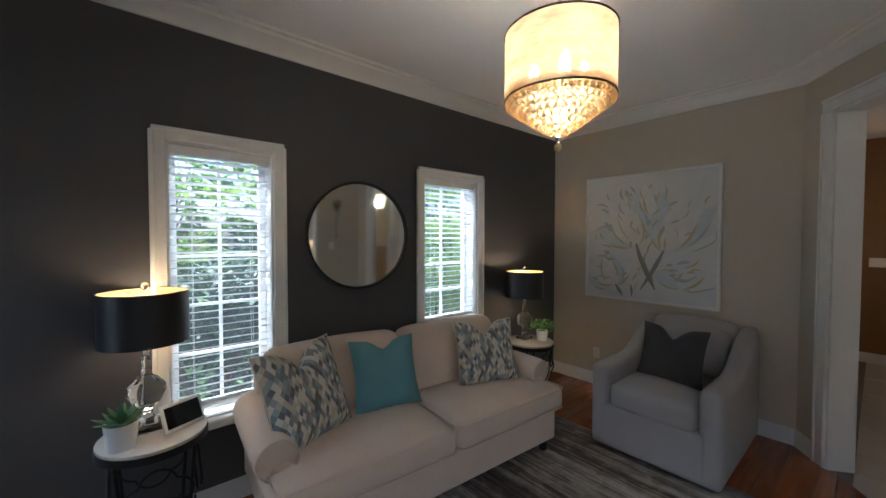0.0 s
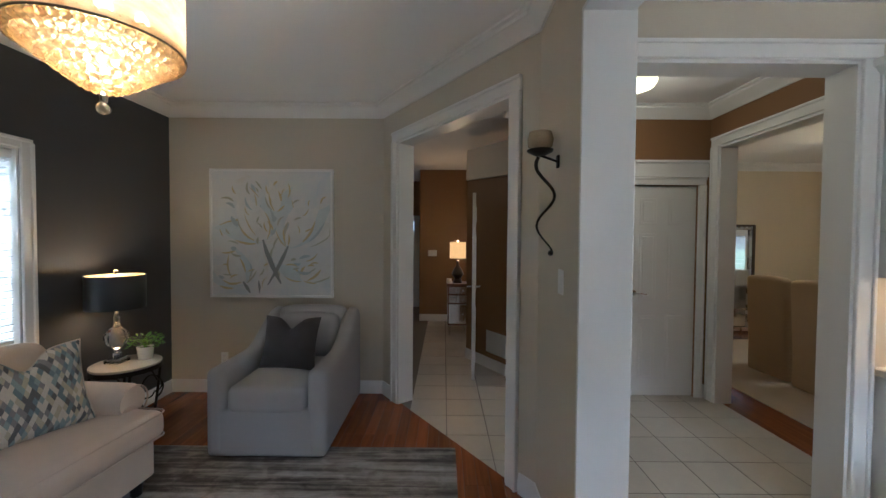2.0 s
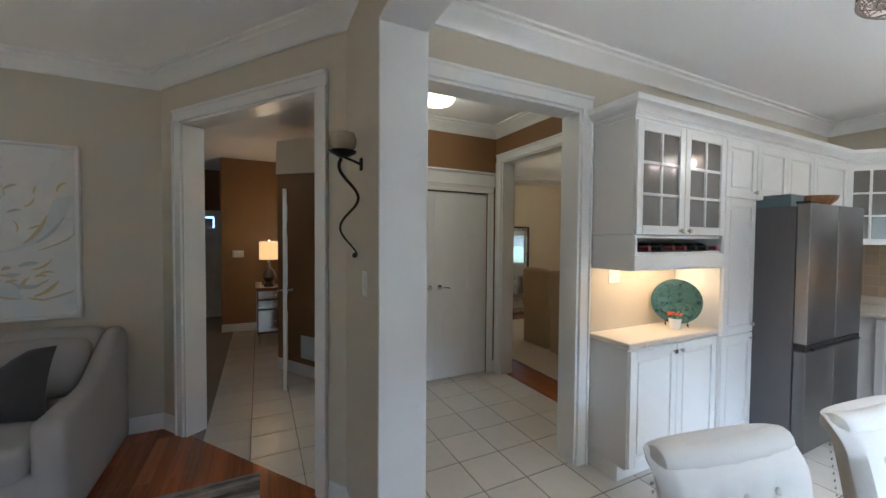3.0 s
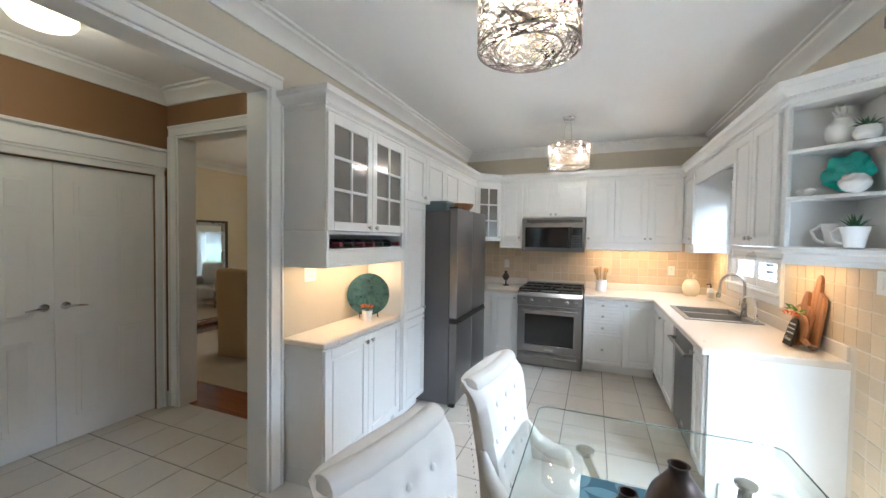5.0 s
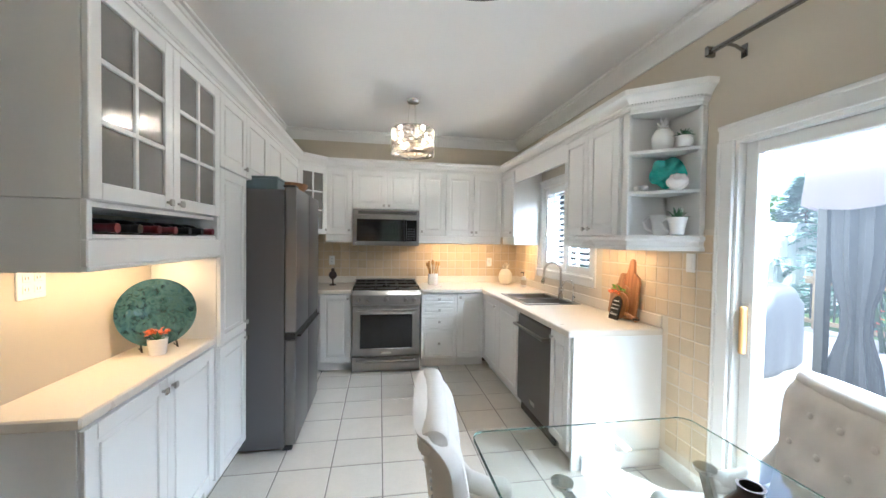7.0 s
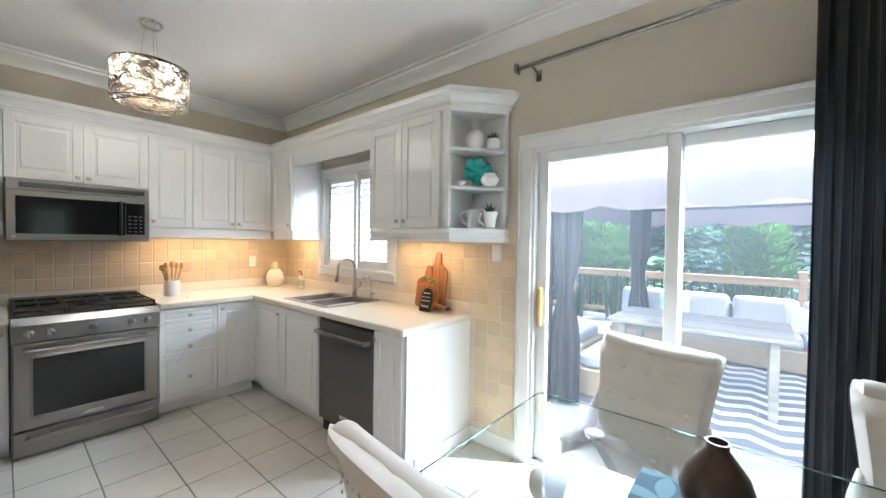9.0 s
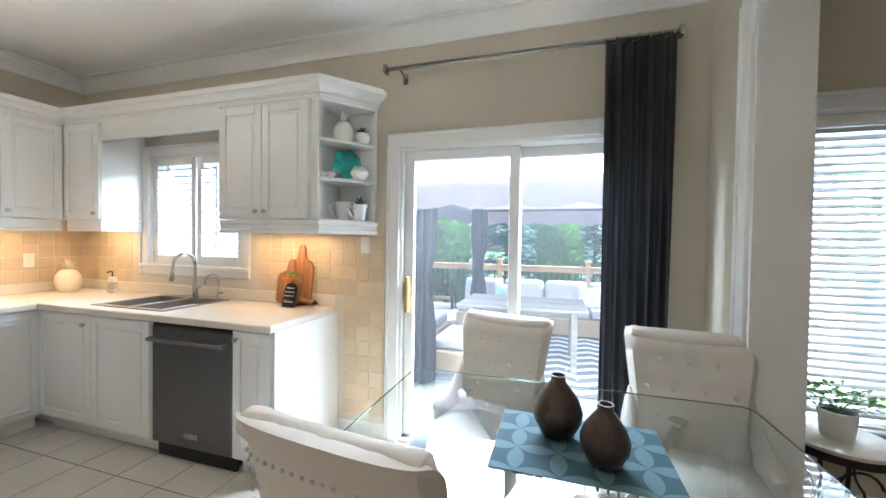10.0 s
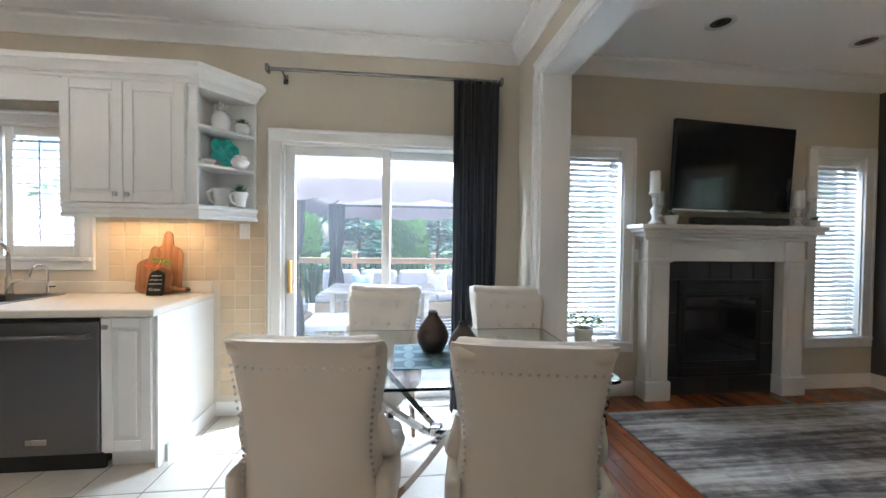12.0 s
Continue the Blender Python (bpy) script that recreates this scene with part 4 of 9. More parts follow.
def build_side_table(m, h, label, r=0.215):
    root = thing("side_table", m, label, "side table", "iron side tables")
    part("tabletop", lathe([(0, h - 0.022), (r - 0.004, h - 0.022), (r, h - 0.016), (r, h - 0.004), (r - 0.006, h), (0, h)], 40), plain("pale_marble_top", (0.66, 0.60, 0.52), 0.25, vary=0.12, scale=20, fine=60) if "pale_marble_top" not in bpy.data.materials else bpy.data.materials["pale_marble_top"], root, "pale round stone top")
    part("rim", lathe([(r - 0.012, h - 0.052), (r + 0.003, h - 0.052), (r + 0.003, h - 0.020), (r - 0.012, h - 0.020), (r - 0.012, h - 0.052)], 40), IRON, root)
    for k in range(4):
        a = math.pi / 4 + k * math.pi / 2
        x, y = (r - 0.01) * math.cos(a), (r - 0.01) * math.sin(a)
        part("leg", tube([(x, y, h - 0.04), (x * 0.9, y * 0.9, h * 0.6), (x * 0.8, y * 0.8, h * 0.3), (x * 0.98, y * 0.98, 0.0)], 0.009, 8), IRON, root)
    # quatrefoil work between the legs
    for k in range(4):
        a0 = math.pi / 4 + k * math.pi / 2
        mid = a0 + math.pi / 4
        c = Vector((math.cos(mid), math.sin(mid), 0)) * (r - 0.045)
        tx = Vector((-math.sin(mid), math.cos(mid), 0))
        pts = []
        for i in range(32):
            t = 2 * math.pi * i / 32
            q = 0.075 * (1 + 0.32 * abs(math.cos(2 * t)))
            pts.append(c + tx * q * 1.35 * math.cos(t) + Vector((0, 0, h * 0.63 + q * 1.25 * math.sin(t))))
        part("scrollwork", tube(pts, 0.006, 6, closed=True), IRON, root)
        pts = [c + tx * 0.11 * math.cos(math.pi * i / 10) + Vector((0, 0, h * 0.30 - 0.10 * math.sin(math.pi * i / 10))) for i in range(11)]
        part("scrollwork", tube(pts, 0.006, 6), IRON, root)
    part("stretcher", tube(ring_points(0, 0, r * 0.8, 28), 0.006, 6, closed=True), IRON, root, at=pose(0, 0, h * 0.3, 90, 0, 0))
    return root


build_side_table(pose(0.455, 2.225, 0), 0.64, "round stone side table on black iron scrollwork")
build_side_table(pose(3.28, 2.12, 0), 0.60, "round stone side table on black iron in the corner")
build_side_table(pose(-0.42, -0.545, 0), 0.56, "small round stone side table by the window", 0.19)


WARMLINER = plain("gold_shade_lining", (0.75, 0.55, 0.28), 0.45, 0.2, vary=0.05)


def build_table_lamp(m, h0):
    root = thing("table_lamp", m, "crystal gourd table lamp with a lit black drum shade", "table lamp", "crystal lamps")
    part("foot", B(-0.055, 0.055, -0.055, 0.055, 0, 0.022, 0.003), CRYSTAL, root, "clear crystal foot", smooth=False)
    part("foot", B(-0.04, 0.04, -0.04, 0.04, 0.023, 0.036, 0.003), CHROME, root, smooth=False)
    prof = [(0, 0.037), (0.026, 0.037), (0.03, 0.06), (0.018, 0.085), (0.02, 0.10), (0.058, 0.135), (0.078, 0.18), (0.074, 0.215), (0.045, 0.25), (0.02, 0.27), (0.024, 0.285), (0.015, 0.30), (0.02, 0.33), (0.012, 0.36), (0, 0.362)]
    part("body", lathe(prof, 12), CRYSTAL, root, "faceted crystal body", smooth=False)
    part("stem", lathe([(0, 0.362), (0.012, 0.364), (0.014, 0.38), (0.008, 0.39), (0.008, 0.50), (0, 0.50)], 12), CHROME, root)
    z0, z1 = h0, h0 + 0.245
    r = 0.178
    part("shade", lathe([(r, z0), (r, z1), (r - 0.003, z1), (r - 0.003, z0), (r, z0)], 44), BLACKSHADE, root, "black drum shade")
    part("shade_lining", lathe([(r - 0.004, z0 + 0.002), (r - 0.004, z1 - 0.002), (r - 0.006, z1 - 0.002), (r - 0.006, z0 + 0.002), (r - 0.004, z0 + 0.002)], 44), WARMLINER, root, "gold shade lining")
    for k in range(3):
        a = 2 * math.pi * k / 3
        part("spider", tube([(0, 0, z1 - 0.012), ((r - 0.005) * math.cos(a), (r - 0.005) * math.sin(a), z1 - 0.012)], 0.002, 6), NICKEL, root)
    part("finial", lathe([(0, z1 - 0.015), (0.008, z1 - 0.01), (0.006, z1 + 0.008), (0.015, z1 + 0.018), (0.017, z1 + 0.03), (0.008, z1 + 0.042), (0, z1 + 0.044)], 14), CRYSTAL, root)
    part("bulb", lathe([(0, z0 + 0.05), (0.012, z0 + 0.06), (0.028, z0 + 0.11), (0.024, z0 + 0.135), (0, z0 + 0.15)], 14), glow("lamp_bulb", (1.0, 0.72, 0.4), 14) if "lamp_bulb" not in bpy.data.materials else bpy.data.materials["lamp_bulb"], root)
    return root


build_table_lamp(pose(0.43, 2.27, 0.64), 0.425)
bulb("lamp_light", (0.43, 2.27, 1.235), 0.5)
build_table_lamp(pose(3.28, 2.19, 0.60), 0.405)
bulb("lamp_light_far", (3.28, 2.19, 1.175), 1.2)


def build_potted(name, m, r, h, label, kind, foliage, pot_mat=CERAMIC, taper=0.82):
    root = thing(name, m, label, "plant")
    part("pot", lathe([(0, 0), (r * taper, 0), (r * taper * 1.02, 0.004), (r, h), (r - 0.005, h + 0.001), (r - 0.008, h - 0.02), (0, h - 0.021)], 28), pot_mat, root, "white ceramic pot" if pot_mat is CERAMIC else "")
    part("soil", lathe([(0, h - 0.018), (r - 0.009, h - 0.018), (r - 0.009, h - 0.013), (0, h - 0.010)], 20), SOIL, root)
    rnd = random.Random(int(r * 1e4) + len(label))
    bm = bmesh.new()
    if kind == "rosette":
        rosette(bm, 3, foliage, foliage * 0.3, (0, 0, h - 0.012), rnd)
        part("leaves", bm, SUCCULENT, root, "pointed green succulent leaves")
    else:
        leafy(bm, 150, foliage * 0.95, foliage, foliage * 0.24, rnd, (0, 0, h - 0.02))
        part("leaves", bm, LEAF, root, "small bright green leaves", smooth=False)
        for k in range(9):
            a = 2 * math.pi * k / 9
            part("stem", tube([(0, 0, h - 0.015), (0.3 * foliage * math.cos(a), 0.3 * foliage * math.sin(a), h + foliage * 0.35)], 0.0018, 5), LEAF, root)
    return root


build_potted("potted_succulent", pose(0.335, 2.135, 0.64), 0.062, 0.115, "green succulent in a white pot on the side table", "rosette", 0.115)
build_potted("potted_plant", pose(3.37, 2.05, 0.60), 0.055, 0.095, "leafy green plant in a white pot beside the lamp", "leafy", 0.115)
build_potted("potted_plant", pose(-0.42, -0.545, 0.56), 0.068, 0.115, "bushy green plant in a white pot by the window", "leafy", 0.135)

root = thing("photo_frame", pose(0.575, 2.17, 0.64, 0, 0, 25) @ pose(0, 0, 0.003, -22, 0, 0), "small white framed dark screen leaning on the side table", "photo frame")
part("frame", B(-0.095, 0.095, -0.006, 0.006, 0, 0.13, 0.004), PLASTIC, root, smooth=False)
part("screen", B(-0.08, 0.08, -0.0085, -0.0062, 0.016, 0.115), BLACKGLASS, root, "dark glossy screen", smooth=False)
part("stand", B(-0.02, 0.02, 0.0062, 0.05, 0, 0.012, 0.002), PLASTIC, root, smooth=False)


def build_mirror():
    root = thing("round_mirror", pose(1.655, DARK_Y - 0.036, 1.585, 1, 0, -5), "round wall mirror in a thin black metal frame", "mirror")
    r = 0.385
    bm = lathe([(r - 0.018, 0.0), (r, 0.0), (r, 0.028), (r - 0.004, 0.032), (r - 0.016, 0.03), (r - 0.018, 0.0)], 72)
    part("frame", bm, BLACK, root, "thin black frame", at=pose(0, 0, 0, 90, 0, 0))
    part("mirror_glass", lathe([(0, 0.004), (r - 0.0185, 0.004), (r - 0.0185, 0.012), (0, 0.012)], 72), MIRROR, root, "silvered mirror glass", smooth=False, at=pose(0, 0, 0, 90, 0, 0))
    return root


build_mirror()


def painting():
    root = thing("painting", pose(ART_X, 1.445, 1.575, 0, 0, -90), "abstract white blossom painting in a thin white frame", "painting")
    # local: x along the picture, -y into the room
    w, h = 1.20, 1.25
    bm = bmesh.new()
    for x0, x1, z0, z1 in ((-w / 2, -w / 2 + 0.022, -h / 2, h / 2), (w / 2 - 0.022, w / 2, -h / 2, h / 2), (-w / 2 + 0.022, w / 2 - 0.022, h / 2 - 0.022, h / 2), (-w / 2 + 0.022, w / 2 - 0.022, -h / 2, -h / 2 + 0.022)):
        box(bm, x0, x1, -0.045, -0.002, z0, z1, 0.003)
    part("frame", bm, TRIM, root, "slim white frame", smooth=False)
    m, t, b = nodes_of("painted_canvas")
    tc = t.nodes.new("ShaderNodeTexCoord")
    n1 = node(t, "ShaderNodeTexNoise", Scale=3.2, Detail=5.0, Roughness=0.6, Distortion=0.8)
    n2 = node(t, "ShaderNodeTexNoise", Scale=300.0, Detail=2.0)
    for n in (n1, n2):
        t.links.new(tc.outputs["Object"], n.inputs["Vector"])
    ramp = t.nodes.new("ShaderNodeValToRGB")
    stops = [(0.30, (0.58, 0.63, 0.64)), (0.42, (0.66, 0.67, 0.66)), (0.58, (0.70, 0.69, 0.66)), (0.75, (0.62, 0.58, 0.48))]
    while len(ramp.color_ramp.elements) < len(stops):
        ramp.color_ramp.elements.new(0.5)
    for e, (p, c) in zip(ramp.color_ramp.elements, stops):
        e.position, e.color = p, (*c, 1)
    t.links.new(n1.outputs[0], ramp.inputs[0])
    t.links.new(ramp.outputs[0], b.inputs["Base Color"])
    b.inputs["Roughness"].default_value = 0.7
    bp = node(t, "ShaderNodeBump", Strength=0.35, Distance=0.002)
    t.links.new(n2.outputs[0], bp.inputs["Height"])
    t.links.new(bp.outputs[0], b.inputs["Normal"])
    part("canvas", B(-w / 2 + 0.024, w / 2 - 0.024, -0.034, -0.006, -h / 2 + 0.024, h / 2 - 0.024), m, root, "white and pale blue canvas", smooth=False)
    rnd = random.Random(11)
    inks = {"ochre_paint": (0.56, 0.47, 0.26), "olive_paint": (0.46, 0.46, 0.36), "grey_blue_paint": (0.45, 0.51, 0.52), "cream_paint": (0.70, 0.69, 0.655), "stem_paint": (0.27, 0.28, 0.27), "pale_blue_paint": (0.59, 0.64, 0.635)}
    made = {k: plain(k, c, 0.6, vary=0.25, scale=40, fine=200, bump=0.06) for k, c in inks.items()}

    def ribbon(bm, pts, wid, lift):
        n = len(pts)
        L = []
        for i, (x, z) in enumerate(pts):
            a, c = pts[max(0, i - 1)], pts[min(n - 1, i + 1)]
            d = Vector((c[0] - a[0], c[1] - a[1]))
            nn = Vector((-d.y, d.x)).normalized() * wid * math.sin(math.pi * (0.12 + 0.8 * i / (n - 1)))
            q = []
            for s in (1, -1):
                X = max(-w / 2 + 0.03, min(w / 2 - 0.03, x + s * nn.x))
                Z = max(-h / 2 + 0.03, min(h / 2 - 0.03, z + s * nn.y))
                q.append(bm.verts.new((X, -0.034 - lift, Z)))
            L.append(q)
        for p, q in zip(L, L[1:]):
            bm.faces.new((p[0], p[1], q[1], q[0]))

    def petal(base, angle, length, width, bend, lift, ink="cream_paint", edge="ochre_paint"):
        """One brushed petal with a broken darker line along both edges."""
        spine = []
        for i in range(11):
            f = i / 10
            a = angle + bend * (f - 0.3)
            spine.append((base[0] + length * f * math.cos(a), base[1] + length * f * math.sin(a), width * math.sin(math.pi * min(1.0, 0.06 + 0.94 * f) ** 0.8), a))
        X = lambda v: max(-w / 2 + 0.03, min(w / 2 - 0.03, v))
        Z = lambda v: max(-h / 2 + 0.03, min(h / 2 - 0.03, v))
        bm = bmesh.new()
        rows = [[bm.verts.new((X(x + s * r * math.sin(a)), -0.034 - lift, Z(z - s * r * math.cos(a)))) for s in (1, -1)] for x, z, r, a in spine]
        for p, q in zip(rows, rows[1:]):
            bm.faces.new((p[0], p[1], q[1], q[0]))
        part("petal", bm, made[ink], root, smooth=False)["kind"] = "stuff"
        bm = bmesh.new()
        for s in (1, -1):
            i0 = rnd.randint(0, 3)
            pts = [(X(x + s * r * math.sin(a)), Z(z - s * r * math.cos(a))) for x, z, r, a in spine[i0:i0 + rnd.randint(4, 7)]]
            ribbon(bm, pts, rnd.uniform(0.006, 0.013), lift + 0.0004)
        part("brush_stroke", bm, made[edge], root, smooth=False)["kind"] = "stuff"

    lift = 0.0006
    edges = ("ochre_paint", "olive_paint", "ochre_paint", "grey_blue_paint")
    for base, angles, length, width in (((-0.075, -0.06), (155, 60, 128, 78, 105), 0.52, 0.115), ((0.17, -0.12), (100, 25, 75, 42, 60), 0.56, 0.12), ((-0.27, -0.48), (165, 75, 145, 98, 120), 0.40, 0.095), ((0.30, -0.45), (150, 20, 48), 0.30, 0.06), ((0.05, 0.22), (60, 120, 92), 0.30, 0.05)):
        for k, deg in enumerate(angles):
            lift += 0.0006
            petal(base, radians(deg), length * rnd.uniform(0.85, 1.1), width * rnd.uniform(0.8, 1.15), rnd.uniform(-0.35, 0.35), lift, "cream_paint" if k % 3 else "pale_blue_paint", edges[k % 4])
    for ink, count, wid in (("grey_blue_paint", 14, 0.020), ("ochre_paint", 30, 0.009), ("olive_paint", 26, 0.012)):
        bm = bmesh.new()
        for k in range(count):
            lift += 0.00008
            x, z = rnd.uniform(-0.5, 0.5), rnd.uniform(-0.5, 0.5)
            a = math.atan2(z + 0.3, x) + rnd.uniform(-0.6, 0.6)
            ln2, cv = rnd.uniform(0.05, 0.14), rnd.uniform(-0.7, 0.7)
            ribbon(bm, [(x + ln2 * (i / 4 - 0.5) * math.cos(a + cv * i / 4), z + ln2 * (i / 4 - 0.5) * math.sin(a + cv * i / 4)) for i in range(5)], wid * rnd.uniform(0.5, 1.2), lift)
        part("brush_stroke", bm, made[ink], root, smooth=False)["kind"] = "stuff"
    for pts, wid in (([(-0.075, -0.06), (-0.04, -0.18), (0.01, -0.30), (0.06, -0.41), (0.10, -0.49)], 0.024), ([(0.17, -0.12), (0.12, -0.23), (0.06, -0.35), (-0.03, -0.50)], 0.020), ([(-0.27, -0.47), (-0.23, -0.53), (-0.20, -0.58)], 0.018), ([(-0.12, -0.46), (-0.11, -0.52), (-0.11, -0.58)], 0.013)):
        lift += 0.0004
        bm = bmesh.new()
        ribbon(bm, pts, wid, lift)
        part("stem_stroke", bm, made["stem_paint"], root, smooth=False)


painting()


# chandelier with a drum shade and rows of crystal balls
def build_chandelier():
    c = Vector((1.74, 0.86, 0))
    root = thing("pendant_light", pose(c.x, c.y, 1.955), "lit drum pendant with organza shade and hanging crystal balls", "pendant light")
    r, h = 0.222, 0.265
    z0 = 0.185
    m, t, b = nodes_of("organza_shade")
    tc = t.nodes.new("ShaderNodeTexCoord")
    mp = t.nodes.new("ShaderNodeMapping")
    mp.inputs["Scale"].default_value = (9, 9, 26)
    t.links.new(tc.outputs["Object"], mp.inputs["Vector"])
    n = node(t, "ShaderNodeTexNoise", Scale=1.0, Detail=5.0, Roughness=0.7)
    t.links.new(mp.outputs[0], n.inputs["Vector"])
    ramp = t.nodes.new("ShaderNodeValToRGB")
    ramp.color_ramp.elements[0].position, ramp.color_ramp.elements[0].color = 0.3, (0.42, 0.28, 0.165, 1)
    ramp.color_ramp.elements[1].position, ramp.color_ramp.elements[1].color = 0.7, (0.68, 0.52, 0.34, 1)
    t.links.new(n.outputs[0], ramp.inputs[0])
    t.links.new(ramp.outputs[0], b.inputs["Base Color"])
    b.inputs["Roughness"].default_value = 0.6
    tr = t.nodes.new("ShaderNodeBsdfTranslucent")
    t.links.new(ramp.outputs[0], tr.inputs["Color"])
    tp = t.nodes.new("ShaderNodeBsdfTransparent")
    mx = t.nodes.new("ShaderNodeMixShader")
    mx.inputs[0].default_value = 0.6
    mx2 = t.nodes.new("ShaderNodeMixShader")
    mx2.inputs[0].default_value = 0.10
    t.links.new(b.outputs[0], mx.inputs[1])
    t.links.new(tr.outputs[0], mx.inputs[2])
    t.links.new(mx.outputs[0], mx2.inputs[1])
    t.links.new(tp.outputs[0], mx2.inputs[2])
    t.links.new(mx2.outputs[0], t.nodes["Material Output"].inputs["Surface"])
    part("shade", lathe([(r, z0), (r, z0 + h)], 64), m, root, "glowing pale organza drum shade")
    for z in (z0, z0 + h):
        part("rim", tube(ring_points(0, 0, r, 48), 0.004, 6, closed=True), BRONZE, root, at=pose(0, 0, z, 90, 0, 0))
    warm = bpy.data.materials.new("lit_crystal")
    warm.use_nodes = True
    pb = warm.node_tree.nodes["Principled BSDF"]
    pb.inputs["Base Color"].default_value = (0.95, 0.78, 0.52, 1)
    pb.inputs["Roughness"].default_value = 0.25
    pb.inputs["Transmission Weight"].default_value = 0.7
    pb.inputs["IOR"].default_value = 1.3
    ball = bmesh.new()
    bmesh.ops.create_icosphere(ball, subdivisions=2, radius=0.0145)
    ball_me = mesh_of("crystal_ball", ball, warm, False)
    rows = [(0.208, 0.172), (0.186, 0.156), (0.162, 0.14), (0.137, 0.122), (0.112, 0.103), (0.087, 0.084), (0.062, 0.066), (0.036, 0.052)]
    for rr, z in rows:
        n2 = max(5, int(2 * math.pi * rr / 0.027))
        for k in range(n2):
            a = 2 * math.pi * (k + 0.5 * (rows.index((rr, z)) % 2)) / n2
            part("crystal_ball", ball_me, warm, root, at=pose(rr * math.cos(a), rr * math.sin(a), z))
            if rr > 0.18:
                part("crystal_ball", ball_me, warm, root, at=pose(rr * math.cos(a), rr * math.sin(a), z + 0.03))
    big = bmesh.new()
    bmesh.ops.create_icosphere(big, subdivisions=2, radius=0.02)
    part("drop_ball", big, warm, root, "clear crystal drop", smooth=False, at=pose(0, 0, -0.012))
    part("drop_stem", lathe([(0, 0.005), (0.012, 0.008), (0.014, 0.03), (0.005, 0.04), (0.005, 0.05), (0, 0.05)], 12), CHROME, root)
    part("backplate", lathe([(0, 0.205), (0.08, 0.205), (0.08, 0.211), (0, 0.211)], 32), CHROME, root)
    part("rod", tube([(0, 0, 0.20), (0, 0, CEIL - 1.957 - 0.02)], 0.006, 8), NICKEL, root)
    part("canopy", lathe([(0, CEIL - 1.957 - 0.03), (0.05, CEIL - 1.957 - 0.028), (0.062, CEIL - 1.957 - 0.01), (0.062, CEIL - 1.957 - 0.001), (0, CEIL - 1.957 - 0.001)], 28), NICKEL, root)
    hot = glow("candle_bulb", (1.0, 0.78, 0.48), 9)
    for k in range(4):
        a = math.pi / 4 + k * math.pi / 2
        part("bulb", lathe([(0, 0.23), (0.012, 0.235), (0.022, 0.29), (0.018, 0.33), (0, 0.36)], 12, at=(0.10 * math.cos(a), 0.10 * math.sin(a), -0.02)), hot, root)
        bulb("chandelier_light", (c.x + 0.10 * math.cos(a), c.y + 0.10 * math.sin(a), 1.975 + 0.40), 0.42, 0.02, (1.0, 0.74, 0.48))
    bulb("chandelier_light_low", (c.x, c.y, 1.975 + 0.11), 0.9, 0.04, (1.0, 0.70, 0.40))


build_chandelier()


# wrought iron candle sconce
root = thing("candle_sconce", pose(2.30, PART_N, 1.47), "black wrought iron wall sconce with an amber glass cup", "wall sconce")
pts = []
for i in range(26):
    f = i / 25
    pts.append((0.02 * math.sin(f * 7), 0.062 + 0.045 * math.sin(9.74 * f + 0.9), 0.45 * (1 - f)))
part("scroll", tube(pts[::-1], [0.004 + 0.005 * i / 25 for i in range(26)], 8), IRON, root)
part("ball_end", lathe([(0, -0.014), (0.01, -0.009), (0.013, 0), (0.01, 0.009), (0, 0.014)], 12, at=(0, 0.035, 0)), IRON, root)
part("wall_arm", tube([(0.0, 0.008, 0.43), (0.0, 0.05, 0.445), (0.0, 0.09, 0.458)], 0.006, 8), IRON, root)
part("dish", lathe([(0, 0.455), (0.02, 0.455), (0.058, 0.475), (0.062, 0.483), (0.02, 0.475), (0, 0.475)], 24, at=(0, 0.09, 0)), IRON, root)
part("cup", lathe([(0.03, 0.478), (0.056, 0.50), (0.062, 0.53), (0.052, 0.565), (0.049, 0.565), (0.058, 0.53), (0.052, 0.503), (0.03, 0.482), (0.03, 0.478)], 26, at=(0, 0.09, 0)), plain("amber_mercury_glass", (0.50, 0.40, 0.26), 0.15, 0.4, vary=0.35, scale=50), root, "amber mercury glass cup")
part("wall_plate", B(-0.012, 0.012, 0, 0.012, 0.40, 0.46, 0.003), IRON, root, smooth=False)


def switch_plate(name, m, label, gangs=1, kind="switch"):
    """Local frame: the wall's face is y = 0 and y points into the room."""
    root = thing(name, m, label, "light switch" if kind == "switch" else "outlet")
    w = 0.07 + 0.046 * (gangs - 1)
    part("plate", B(-w / 2, w / 2, 0, 0.006, -0.057, 0.057, 0.003), PLASTIC, root, smooth=False)
    for g in range(gangs):
        x = (g - (gangs - 1) / 2) * 0.046
        if kind == "switch":
            part("rocker", B(x - 0.016, x + 0.016, 0.006, 0.010, -0.033, 0.033, 0.002), PLASTIC, root, smooth=False)
        else:
            for z in (-0.02, 0.02):
                part("socket", B(x - 0.016, x + 0.016, 0.006, 0.008, z - 0.014, z + 0.014, 0.002), PLASTIC, root, smooth=False)
                for dx in (-0.006, 0.006):
                    part("slot", B(x + dx - 0.001, x + dx + 0.001, 0.008, 0.0085, z - 0.005, z + 0.005), RUBBER, root, smooth=False)


switch_plate("light_switch", facing(2.24, PART_N, 1.34, 90), "white two-gang light switch under the sconce", 1)
switch_plate("light_switch", facing(FIRE_X, 0.088, 1.20, 0), "white light switch beside the fireplace")
switch_plate("wall_outlet", facing(ART_X, 1.93, 0.34, 180), "white wall outlet above the baseboard", 1, "outlet")


